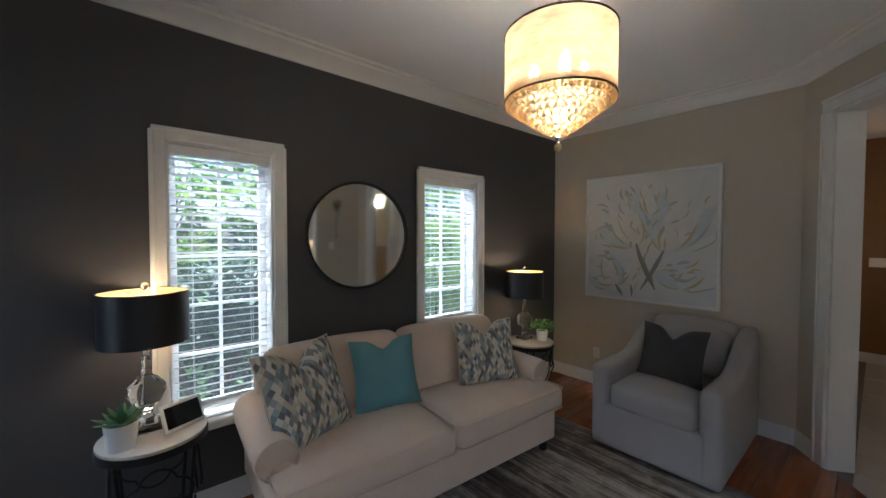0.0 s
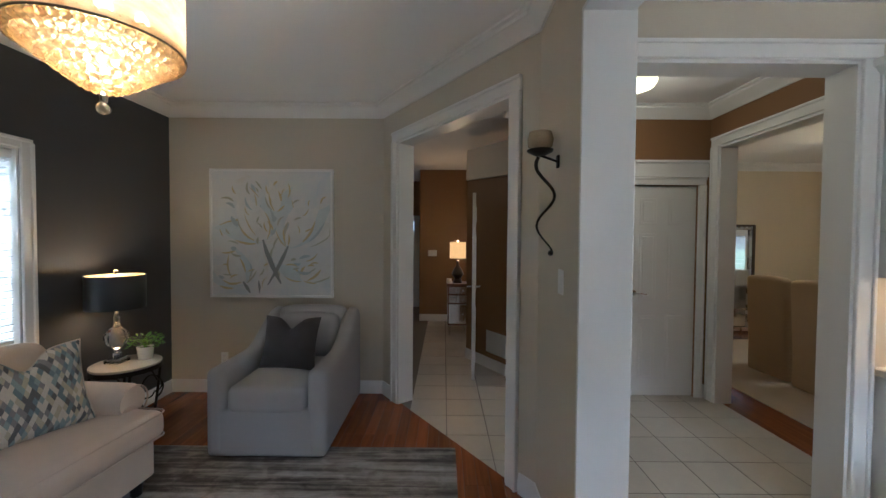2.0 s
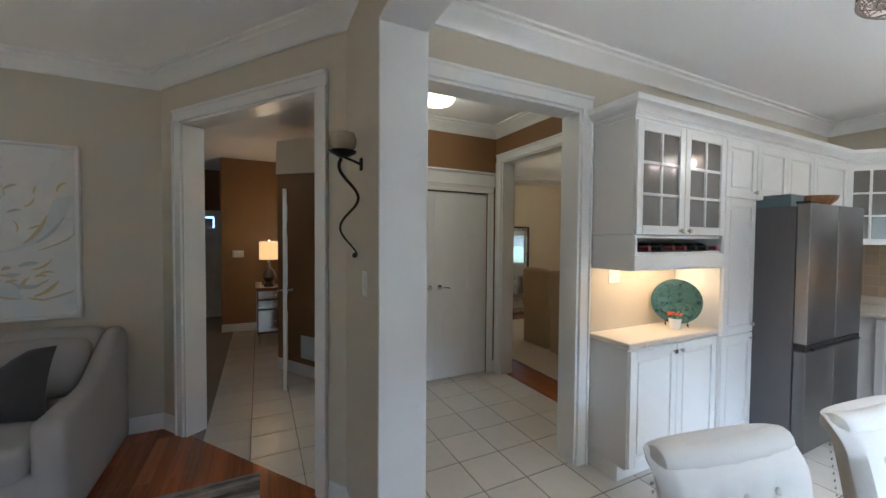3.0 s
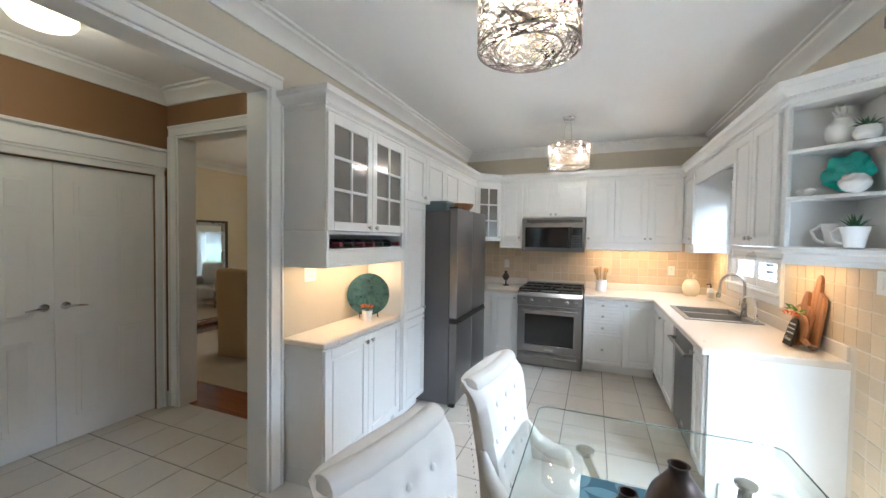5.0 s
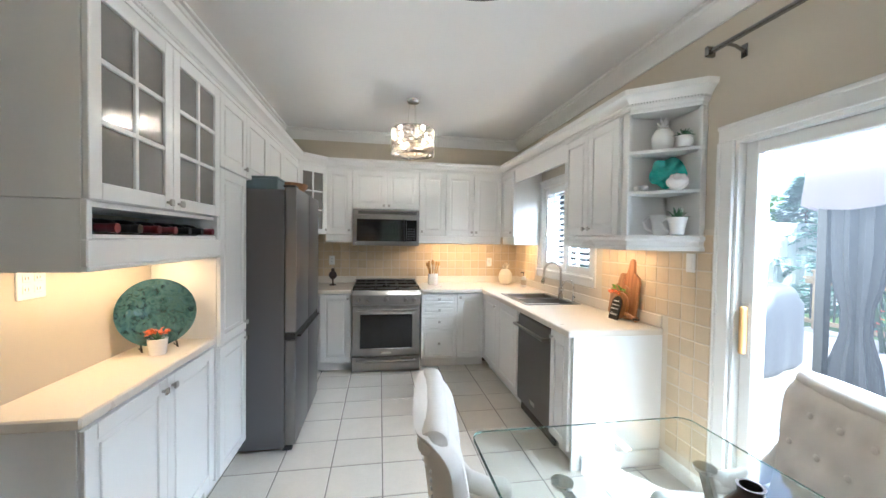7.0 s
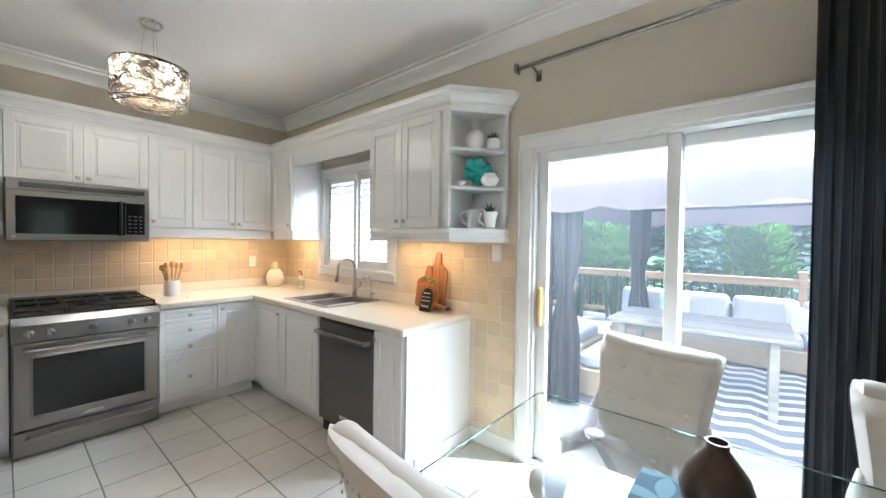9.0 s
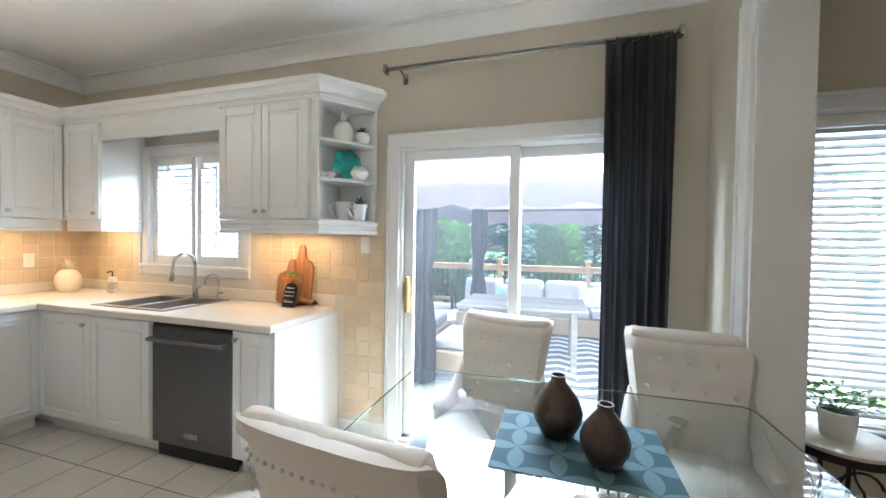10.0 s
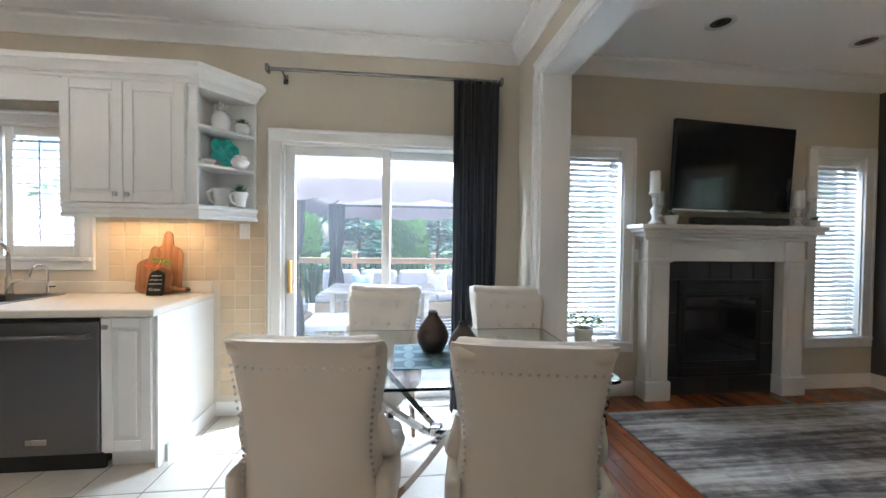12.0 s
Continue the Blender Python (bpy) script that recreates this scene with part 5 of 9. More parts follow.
# ---- fireplace ----
def build_fireplace():
    root = thing("fireplace", pose(FIRE_X, 0.88, 0), "white mantel fireplace with black slate tile surround", "fireplace")
    # local x into the room, y along the wall
    f = 0.12
    for s in (-1, 1):
        y0, y1 = (-0.755, -0.555) if s < 0 else (0.51, 0.71)
        p = part("pilaster", B(0, f, y0, y1, 0, 1.34, 0.004), TRIM, root, smooth=False)
        part("plinth", B(0, f + 0.022, y0 - 0.015, y1 + 0.015, 0, 0.16, 0.006), TRIM, p, smooth=False)
        part("panel", B(f, f + 0.012, y0 + 0.035, y1 - 0.035, 0.19, 1.12, 0.005), TRIM, p, smooth=False)
        part("capital", B(0, f + 0.02, y0 - 0.012, y1 + 0.012, 1.15, 1.18, 0.006), TRIM, p, smooth=False)
    part("frieze", B(0, f - 0.003, -0.555, 0.51, 1.16, 1.34, 0.003), TRIM, root, smooth=False)
    bm = bmesh.new()
    for i in range(7):
        a = i / 6 * math.pi
        box(bm, f - 0.004, f + 0.006, -0.09 + 0.026 * i - 0.012, -0.09 + 0.026 * i + 0.012, 1.25 + 0.012 * math.sin(a), 1.262 + 0.014 * math.sin(a), 0.003)
    part("carved_ornament", bm, TRIM, root)
    part("mantel_shelf", B(0, 0.235, -0.885, 0.80, 1.425, 1.46, 0.007, 2), TRIM, root, smooth=False)
    for k, (dx, z0, z1) in enumerate(((0.135, 1.335, 1.365), (0.165, 1.365, 1.395), (0.20, 1.395, 1.425))):
        e = dx - 0.12
        part("mantel_moulding", B(0, dx, -0.77 - e, 0.725 + e, z0, z1, 0.008, 2), TRIM, root, smooth=False)
    # black tiles round the firebox
    part("tile_bed", B(0.0, 0.03, -0.555, 0.51, 0.0, 1.16), DARKGROUT, root, smooth=False)
    y0, y1 = -0.553, 0.508
    n = 5
    w = (y1 - y0) / n
    for k in range(n):
        part("tile", B(0.03, 0.042, y0 + k * w + 0.003, y0 + (k + 1) * w - 0.003, 1.0, 1.157, 0.002), SLATE, root, smooth=False)
        part("tile", B(0.03, 0.042, y0 + k * w + 0.003, y0 + (k + 1) * w - 0.003, 0.004, 0.155, 0.002), SLATE, root, smooth=False)
    for s in (0, 1):
        a = y0 if not s else y1 - 0.13
        for k in range(3):
            part("tile", B(0.03, 0.042, a + 0.003, a + 0.127, 0.161 + k * 0.28, 0.161 + (k + 1) * 0.28 - 0.006, 0.002), SLATE, root, smooth=False)
    fb = part("firebox_frame", B(0.03, 0.055, y0 + 0.135, y1 - 0.135, 0.16, 0.995, 0.004), BLACK, root, smooth=False)
    part("louvre", B(0.055, 0.068, y0 + 0.16, y1 - 0.16, 0.90, 0.96, 0.006), BLACK, fb, smooth=False)
    part("louvre", B(0.055, 0.068, y0 + 0.16, y1 - 0.16, 0.19, 0.25, 0.006), BLACK, fb, smooth=False)
    part("firebox_glass", B(0.055, 0.060, y0 + 0.19, y1 - 0.19, 0.30, 0.85, 0.002), BLACKGLASS, fb, "dark firebox glass", smooth=False)
    bm = bmesh.new()
    for z0, z1, a, b2 in ((0.27, 0.30, 0.165, 0.165), (0.85, 0.88, 0.165, 0.165)):
        box(bm, 0.055, 0.066, y0 + a, y1 - b2, z0, z1, 0.003)
    for q in (y0 + 0.165, y1 - 0.19):
        box(bm, 0.055, 0.066, q, q + 0.025, 0.30, 0.85, 0.003)
    part("glass_trim", bm, BLACK, fb, smooth=False)


build_fireplace()


def build_tv():
    root = thing("television", pose(FIRE_X, 0.87, 1.945), "flat black television mounted above the mantel", "television")
    part("bracket", B(0, 0.10, -0.16, 0.16, -0.14, 0.14, 0.004), BLACK, root, smooth=False)
    bez = part("bezel", B(0.06, 0.10, -0.615, 0.615, -0.365, 0.365, 0.006), BLACK, root, smooth=False, at=pose(0.05, 0, 0, 0, 3, 6))
    part("screen", B(0.1005, 0.102, -0.605, 0.605, -0.345, 0.356), SCREEN, bez, "dark glossy screen", smooth=False)
    part("bezel_strip", B(0.1005, 0.103, -0.605, 0.605, -0.362, -0.352), NICKEL, bez, smooth=False)


build_tv()
root = thing("soundbar", pose(-0.66, 0.95, 1.46), "slim black soundbar on the mantel", "soundbar")
part("body", B(-0.04, 0.04, -0.44, 0.44, 0.012, 0.07, 0.012, 2), BLACK, root)
for s in (-0.3, 0.3):
    part("foot", B(-0.03, 0.03, s - 0.03, s + 0.03, 0, 0.012), RUBBER, root, smooth=False)


def candle_holder(m, h, ch, cr, label):
    root = thing("candle_holder", m, label, "candle holder", "white candle holders")
    k = h / 0.26
    prof = [(0, 0), (0.045, 0), (0.047, 0.012 * k), (0.03, 0.025 * k), (0.02, 0.05 * k), (0.024, 0.08 * k), (0.034, 0.10 * k), (0.03, 0.125 * k), (0.016, 0.14 * k), (0.014, 0.17 * k), (0.024, 0.20 * k), (0.018, 0.215 * k), (0.03, 0.235 * k), (0.046, 0.25 * k), (0.046, 0.26 * k), (0, 0.26 * k)]
    part("stand", lathe(prof, 24), CERAMIC, root, "turned white stand")
    c = part("candle", lathe([(0, h), (cr, h), (cr, h + ch - 0.004), (cr - 0.004, h + ch), (cr * 0.7, h + ch - 0.004), (0, h + ch - 0.005)], 24), CERAMIC, root, "white pillar candle")
    part("wick", tube([(0, 0, h + ch - 0.006), (0.001, 0, h + ch + 0.008)], 0.0012, 5), BLACK, c)


MZ = 1.46
candle_holder(pose(-0.62, 0.148, MZ), 0.26, 0.17, 0.038, "tall turned white candle holder with a pillar candle on the mantel")
candle_holder(pose(-0.70, 0.245, MZ), 0.17, 0.11, 0.036, "short turned white candle holder on the mantel")
candle_holder(pose(-0.64, 1.605, MZ), 0.26, 0.17, 0.038, "tall white candle holder at the mantel's far end")
candle_holder(pose(-0.63, 1.475, MZ), 0.17, 0.14, 0.042, "short wide white candle on a turned holder")
build_potted("potted_succulent", pose(-0.575, 0.258, MZ), 0.056, 0.07, "low white bowl with small green succulent on the mantel", "rosette", 0.07, taper=0.7)
build_potted("potted_succulent", pose(-0.555, 1.545, MZ), 0.038, 0.055, "tiny white pot with a dark succulent on the mantel", "rosette", 0.06)


def potlight(x, y):
    root = thing("recessed_light", pose(x, y, CEIL), "round recessed ceiling light, switched off", "ceiling light", "recessed ceiling lights")
    part("trim_ring", lathe([(0.062, -0.001), (0.09, -0.001), (0.092, -0.006), (0.085, -0.010), (0.062, -0.006), (0.062, -0.001)], 36), CERAMIC, root, "white trim ring")
    part("baffle", lathe([(0.0, -0.0012), (0.0615, -0.0012), (0.0615, -0.004), (0.0, -0.0035)], 30), plain("dark_baffle", (0.05, 0.035, 0.025), 0.35, 0.5) if "dark_baffle" not in bpy.data.materials else bpy.data.materials["dark_baffle"], root, "dark bronze baffle")
    part("reflector", lathe([(0, -0.0042), (0.03, -0.0042), (0.03, -0.006), (0, -0.0065)], 20), BLACKGLASS, root)


potlight(-0.15, 0.26)
potlight(-0.22, 1.51)


# ---- kitchen ----
def panel_door(parent, m, w, h, knob=None, name="door", glass=None, drawer=False):
    """A raised-panel cabinet front. Local frame: x across, z up from the lower left corner, -y towards the room."""
    g = 0.0018
    st = 0.058 if not drawer else 0.034
    st = min(st, w * 0.3, h * 0.3)
    if glass:
        d = part(name, B(g, st, -0.021, -0.002, g, h - g, 0.0025), CABINET, parent, smooth=False, at=m)
    else:
        d = part(name, B(g, w - g, -0.010, -0.002, g, h - g, 0.001), CABINET, parent, smooth=False, at=m)
        part("stile", B(g, st, -0.021, -0.0095, g, h - g, 0.0025), CABINET, d, smooth=False)
    for nm, x0, x1, z0, z1 in (("stile", w - st, w - g, g, h - g), ("rail", st, w - st, g, st), ("rail", st, w - st, h - st, h - g)):
        part(nm, B(x0, x1, -0.021, -0.0095 if not glass else -0.002, z0, z1, 0.0025), CABINET, d, smooth=False)
    if glass:
        nx, nz = glass
        part("glass_pane", B(st - 0.002, w - st + 0.002, -0.010, -0.007, st - 0.002, h - st + 0.002), CABGLASS, d, "opaque pane with the dim cabinet interior put into its colour", smooth=False)
        for i in range(1, nx):
            x = st + (w - 2 * st) * i / nx
            part("muntin", B(x - 0.009, x + 0.009, -0.020, -0.006, st, h - st, 0.002), CABINET, d, smooth=False)
        for i in range(1, nz):
            z = st + (h - 2 * st) * i / nz
            part("muntin", B(st, w - st, -0.0195, -0.0065, z - 0.009, z + 0.009, 0.002), CABINET, d, smooth=False)
    else:
        i = 0.020 if not drawer else 0.010
        if w - 2 * st - 2 * i > 0.01 and h - 2 * st - 2 * i > 0.01:
            part("panel", B(st + i, w - st - i, -0.0175, -0.0095, st + i, h - st - i, 0.006), CABINET, d, smooth=False)
    if knob:
        x, z = knob
        bm = B(x - 0.005, x + 0.005, -0.036, -0.021, z - 0.005, z + 0.005)
        box(bm, x - 0.014, x + 0.014, -0.046, -0.036, z - 0.014, z + 0.014, 0.003)
        part("knob", bm, NICKEL, d, "square nickel knob", smooth=False)
    return d


def face(x, y, z, heading):
    """Fronts that look along heading: 0 is +x, 90 is +y, 180 is -x. x of the front runs to the viewer's right."""
    return pose(x, y, z, 0, 0, heading + 90)


def carcass(name, m, w, d, h, label, category="cabinet", z0=0.0, toe=0.0, group="white kitchen cabinets"):
    """Local frame as panel_door; the body reaches back along +y."""
    root = thing(name, m, label, category, group)
    part("body", B(0, w, 0, d, toe, h, 0.002), CABINET, root, smooth=False)
    if toe:
        part("toe_kick", B(0.0, w, 0.06, d, 0, toe - 0.002), CABINET, root, smooth=False)
    return root


CT = 0.872
# sink side, fronts towards +x at x = -0.06
SX = -0.055
SD = SX - DOOR_X - 0.004


def sink_side(y_hi, y_lo, label, doors, knobs, d=SD, name="base_cabinet"):
    """A base unit between y_lo and y_hi; viewed from +x, the viewer's right is +y."""
    w = y_hi - y_lo
    c = carcass(name, face(SX, y_lo, 0, 0), w - 0.002, d, CT - 0.002, label, toe=0.10)
    n = doors
    for k in range(n):
        dw = (w - 0.002) / n
        panel_door(c, pose(k * dw, 0, 0.115), dw, CT - 0.125, knobs[k] if knobs else None)
    return c


sink_side(-4.19, -5.28, "white sink base cabinet with two panelled doors", 2, [(0.49, 0.68), None])
sink_side(-3.27, -3.53, "narrow white base cabinet with one door beside the dishwasher", 1, [(0.035, 0.70)])
carcass("base_cabinet", face(SX - 0.02, -5.95, 0, 0), 0.668, SD - 0.02, CT - 0.004, "white blind corner base cabinet", toe=0.10)
bm = B(DOOR_X + 0.003, SX, -3.268, -3.25, 0.0, CT - 0.002, 0.002)
solid("end_panel", bm, CABINET, "plain white end panel of the counter run", "cabinet panel", kind="")
solid("end_plinth", B(DOOR_X + 0.02, SX - 0.06, -3.2495, -3.232, 0.0, 0.105, 0.004), TRIM, "white baseboard along the cabinet end", "baseboard")

# range wall, fronts towards +y at y = -5.30; viewer's right is -x
RY = -5.30
RD = RY - BACK_Y - 0.004


def range_side(x_hi, x_lo, label):
    return carcass("base_cabinet", face(x_hi, RY, 0, 90), x_hi - x_lo - 0.002, RD, CT - 0.002, label, toe=0.10)


c = range_side(1.80, 1.468, "white base cabinet with one door beside the range")
panel_door(c, pose(0, 0, 0.115), 0.33, CT - 0.125, (0.295, 0.70))
carcass("base_cabinet", face(2.385, RY - 0.02, 0, 90), 0.582, RD - 0.02, CT - 0.004, "white corner base cabinet behind the refrigerator", toe=0.10)
c = range_side(0.692, 0.275, "white drawer base with four drawers and nickel knobs")
z = CT - 0.012
for hh in (0.125, 0.125, 0.145, 0.355):
    z -= hh
    panel_door(c, pose(0.0, 0, z), 0.415, hh - 0.003, (0.2075, hh / 2), "drawer", drawer=True)
c = range_side(0.275, -0.055, "white base cabinet with one panelled door")
panel_door(c, pose(0.0, 0, 0.115), 0.325, CT - 0.125, (0.035, 0.70))

# worktops
SK = (-4.86, -4.20)  # sink cut-out
bm = bmesh.new()
for x0, x1, y0, y1 in ((DOOR_X + 0.003, -0.03, -3.262, SK[1]), (DOOR_X + 0.003, -0.62, SK[0], SK[1]), (-0.13, -0.03, SK[0], SK[1]), (DOOR_X + 0.003, -0.03, BACK_Y + 0.003, SK[0]), (-0.03, 0.69, BACK_Y + 0.003, RY + 0.025)):
    box(bm, x0, x1, min(y0, y1), max(y0, y1), CT, 0.91)
bmesh.ops.remove_doubles(bm, verts=bm.verts, dist=0.0005)
bm.faces.ensure_lookup_table()
wt = thing("worktop", pose(0, 0, 0), "cream speckled laminate countertop in an L", "countertop")
part("slab", bm, COUNTER, wt, smooth=False)
part("backsplash_lip", B(DOOR_X + 0.003, DOOR_X + 0.022, BACK_Y + 0.024, -3.262, 0.911, 0.995, 0.004), COUNTER, wt, smooth=False)
part("backsplash_lip", B(DOOR_X + 0.003, 0.69, BACK_Y + 0.003, BACK_Y + 0.022, 0.911, 0.995, 0.004), COUNTER, wt, smooth=False)
part("front_edge", B(-0.032, -0.018, -3.262, RY + 0.03, CT - 0.004, 0.9095, 0.006, 2), COUNTER, wt, smooth=False)
part("front_edge", B(DOOR_X + 0.003, -0.018, -3.2635, -3.248, CT - 0.004, 0.9095, 0.006, 2), COUNTER, wt, smooth=False)
part("front_edge", B(-0.018, 0.69, RY + 0.024, RY + 0.04, CT - 0.004, 0.9095, 0.006, 2), COUNTER, wt, smooth=False)
wt = thing("worktop", pose(0, 0, 0), "cream laminate countertop beside the range", "countertop")
part("slab", B(1.466, 2.385, BACK_Y + 0.003, RY + 0.035, CT, 0.91, 0.004), COUNTER, wt, smooth=False)
part("backsplash_lip", B(1.466, 2.385, BACK_Y + 0.003, BACK_Y + 0.022, 0.911, 0.995, 0.004), COUNTER, wt, smooth=False)


# upper cabinets
UT = 2.30
UF = -0.37          # sink wall fronts
UY = -5.62          # range wall fronts


def uppers_range(x_hi, x_lo, z0, label, doors, knobs, glass=None):
    w = x_hi - x_lo
    c = carcass("wall_cabinet", face(x_hi, UY, z0, 90), w - 0.002, UY - BACK_Y - 0.004, UT - z0, label)
    for k in range(doors):
        dw = (w - 0.002) / doors
        panel_door(c, pose(k * dw, 0, 0.0), dw, UT - z0 - 0.02, knobs[k] if knobs else None)
    return c


UZ = 1.525
uppers_range(1.79, 1.486, UZ, "white wall cabinet with one door", 1, [(0.265, 0.05)])
uppers_range(1.486, 0.694, 1.835, "short white wall cabinet with two doors above the microwave", 2, [(0.365, 0.04), (0.03, 0.04)])
uppers_range(0.694, 0.371, UZ, "white wall cabinet with one door beside the microwave", 1, [(0.03, 0.05)])
uppers_range(0.371, -0.345, UZ, "white wall cabinet with two panelled doors", 2, [(0.33, 0.05), (0.03, 0.05)])
# valances under the wall cabinets
for x0, x1 in ((1.488, 1.79), (-0.345, 0.692)):
    bm = B(x0, x1, UY - 0.02, UY + 0.004, 1.432, UZ - 0.002, 0.004)
    box(bm, x0, x1, UY - 0.02, UY + 0.012, 1.432, 1.452, 0.005)
    solid("valance_range", bm, CABINET, "white light valance under the wall cabinets", "cabinet valance", kind="")


def uppers_sink(y_hi, y_lo, label, doors, knobs, z0=UZ):
    w = y_hi - y_lo
    c = carcass("wall_cabinet", face(UF, y_lo, z0, 0), w - 0.002, UF - DOOR_X - 0.004, UT - z0, label)
    for k in range(doors):
        dw = (w - 0.002) / doors
        panel_door(c, pose(k * dw, 0, 0), dw, UT - z0 - 0.02, knobs[k] if knobs else None)
    return c


uppers_sink(-5.19, -5.60, "narrow white wall cabinet beside the sink window", 1, [(0.37, 0.05)], 1.525)
carcass("wall_cabinet", face(UF - 0.01, BACK_Y + 0.004, UZ, 0), 0.36, 0.30, UT - UZ, "white blind corner wall cabinet")
uppers_sink(-3.265, -3.985, "white wall cabinet with two doors beside the corner shelf", 2, [(0.325, 0.05), (0.035, 0.05)])
bm = B(UF - 0.02, UF + 0.004, -5.60, -5.192, 1.432, UZ - 0.002, 0.004)
box(bm, DOOR_X + 0.01, UF - 0.02, -5.21, -5.192, 1.432, UZ - 0.002, 0.004)
solid("valance_corner", bm, CABINET, "white light valance under the corner cabinet", "cabinet valance", kind="")
bm = B(UF - 0.02, UF + 0.004, -5.188, -3.988, 2.14, UT, 0.004)
box(bm, UF - 0.02, UF + 0.010, -5.188, -3.988, 2.14, 2.155, 0.003)
box(bm, DOOR_X + 0.01, UF - 0.02, -5.188, -3.988, UT - 0.02, UT - 0.001)
solid("valance_window", bm, CABINET, "white valance board bridging the cabinets over the window", "cabinet valance", kind="")


# open corner shelf with a slanted front
SH = [(DOOR_X + 0.004, -3.263), (UF, -3.263), (UF, -3.19), (-0.655, -2.955), (DOOR_X + 0.004, -2.955)]


def slab(bm, pts, z0, z1):
    lo = [bm.verts.new((x, y, z0)) for x, y in pts]
    hi = [bm.verts.new((x, y, z1)) for x, y in pts]
    bm.faces.new(lo[::-1])
    bm.faces.new(hi)
    for i in range(len(pts)):
        j = (i + 1) % len(pts)
        bm.faces.new((lo[i], lo[j], hi[j], hi[i]))
    return bm


root = thing("corner_shelf", pose(0, 0, 0), "white open corner shelf unit with three slanted shelves", "shelf")
for z0, z1 in ((1.505, 1.527), (1.776, 1.796), (2.025, 2.045), (2.275, 2.30)):
    bm = slab(bmesh.new(), SH, z0, z1)
    bmesh.ops.bevel(bm, geom=bm.edges[:], offset=0.004, segments=2, affect="EDGES", profile=0.5)
    part("shelf", bm, CABINET, root, smooth=False)
part("back_panel", B(DOOR_X + 0.004, DOOR_X + 0.016, -3.263, -2.957, 1.527, 2.275), CABINET, root, smooth=False)
part("side_panel", B(DOOR_X + 0.016, UF - 0.002, -3.263, -3.247, 1.527, 2.275), CABINET, root, smooth=False)
part("stile", B(UF - 0.022, UF + 0.002, -3.247, -3.20, 1.527, 2.275, 0.003), CABINET, root, smooth=False)
part("stile", B(DOOR_X + 0.016, -0.66, -2.985, -2.957, 1.527, 2.275, 0.003), CABINET, root, smooth=False)
VAL = [(0.0, 0.0), (0.014, 0.0), (0.014, 0.02), (0.006, 0.03), (0.006, 0.055), (0.016, 0.065), (0.016, 0.085), (0.0, 0.09)]
part("valance", sweep([(o, u) for o, u in VAL], [(x, y, 1.432) for x, y in ((DOOR_X + 0.004, -2.957), (-0.655, -2.957), (UF, -3.192), (UF, -3.985))]), CABINET, root, smooth=35)
part("valance_core", slab(bmesh.new(), SH, 1.445, 1.504), CABINET, root, smooth=False)

# cabinet crown with a beaded edge
CCROWN = [(0, 0), (0.008, 0), (0.010, 0.018), (0.018, 0.022), (0.018, 0.036), (0.030, 0.05), (0.052, 0.078), (0.062, 0.082), (0.066, 0.10), (0.066, 0.115), (0, 0.115)]
CPATH = [(DOOR_X + 0.004, -2.955), (-0.655, -2.955), (UF, -3.19), (UF, UY), (1.79, UY), (2.06, -5.36), (2.06, -2.37), (EAST_X - 0.004, -2.37)]
root = thing("cabinet_crown", pose(0, 0, 0), "white crown moulding with a rope bead on the cabinets", "crown moulding", kind="structure")
part("cornice", sweep(CCROWN, [(x, y, UT - 0.004) for x, y in CPATH]), CABINET, root, smooth=35)
bead = bmesh.new()
for (ax, ay), (bx, by) in zip(CPATH, CPATH[1:]):
    d = Vector((bx - ax, by - ay, 0))
    ln = d.length
    if ln < 0.06:
        continue
    d.normalize()
    o = Vector((-d.y, d.x, 0))
    k = int(ln / 0.016)
    for i in range(k):
        p = Vector((ax, ay, 0)) + d * (i + 0.5) * ln / k + o * 0.019
        q = [p + d * 0.006 * s1 + o * 0.006 * s2 + Vector((0, 0, UT + 0.024 + dz)) for s1, s2, dz in ((-1, 0, 0), (0, 1, 0.0), (1, 0, 0.008), (0, 0, 0.013), (0, 0, -0.006))]
        v = [bead.verts.new(c2) for c2 in q]
        bead.faces.new((v[0], v[1], v[3]))
        bead.faces.new((v[1], v[2], v[3]))
        bead.faces.new((v[0], v[4], v[1]))
        bead.faces.new((v[1], v[4], v[2]))
part("rope_bead", bead, CABINET, root, smooth=False)["kind"] = "stuff"
part("top_board", B(DOOR_X + 0.004, UF, UY, -3.2, UT - 0.003, UT + 0.005), CABINET, root, smooth=False)
part("top_board", B(UF + 0.001, 2.385, BACK_Y + 0.004, UY, UT - 0.003, UT + 0.005), CABINET, root, smooth=False)
part("top_board", B(2.06, 2.385, UY + 0.001, -2.37, UT - 0.003, UT + 0.005), CABINET, root, smooth=False)

# glazed diagonal corner cabinet
a, b = Vector((1.79, UY, 0)), Vector((2.06, -5.36, 0))
ln = (b - a).length
mdi = pose(b.x, b.y, UZ, 0, 0, math.degrees(math.atan2(a.y - b.y, a.x - b.x)))
c = thing("wall_cabinet", mdi, "white diagonal corner wall cabinet with a glazed door", "cabinet", "white kitchen cabinets")
part("body", slab(bmesh.new(), [(0, 0.001), (ln, 0.001), (ln - 0.02, 0.3), (0.02, 0.3)], 0, UT - UZ), CABINET, c, smooth=False)
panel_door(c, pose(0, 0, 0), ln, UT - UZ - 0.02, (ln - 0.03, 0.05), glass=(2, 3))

# east side: buffet, pantry, above the refrigerator
BX = 2.09


def east(name, y_hi, y_lo, x, z0, z1, label, toe=0.0, depth=None):
    """Fronts look to -x; the viewer's right is -y."""
    return carcass(name, face(x, y_hi, z0, 180), y_hi - y_lo - 0.002, (depth or EAST_X - x - 0.004), z1 - z0, label, toe=toe)


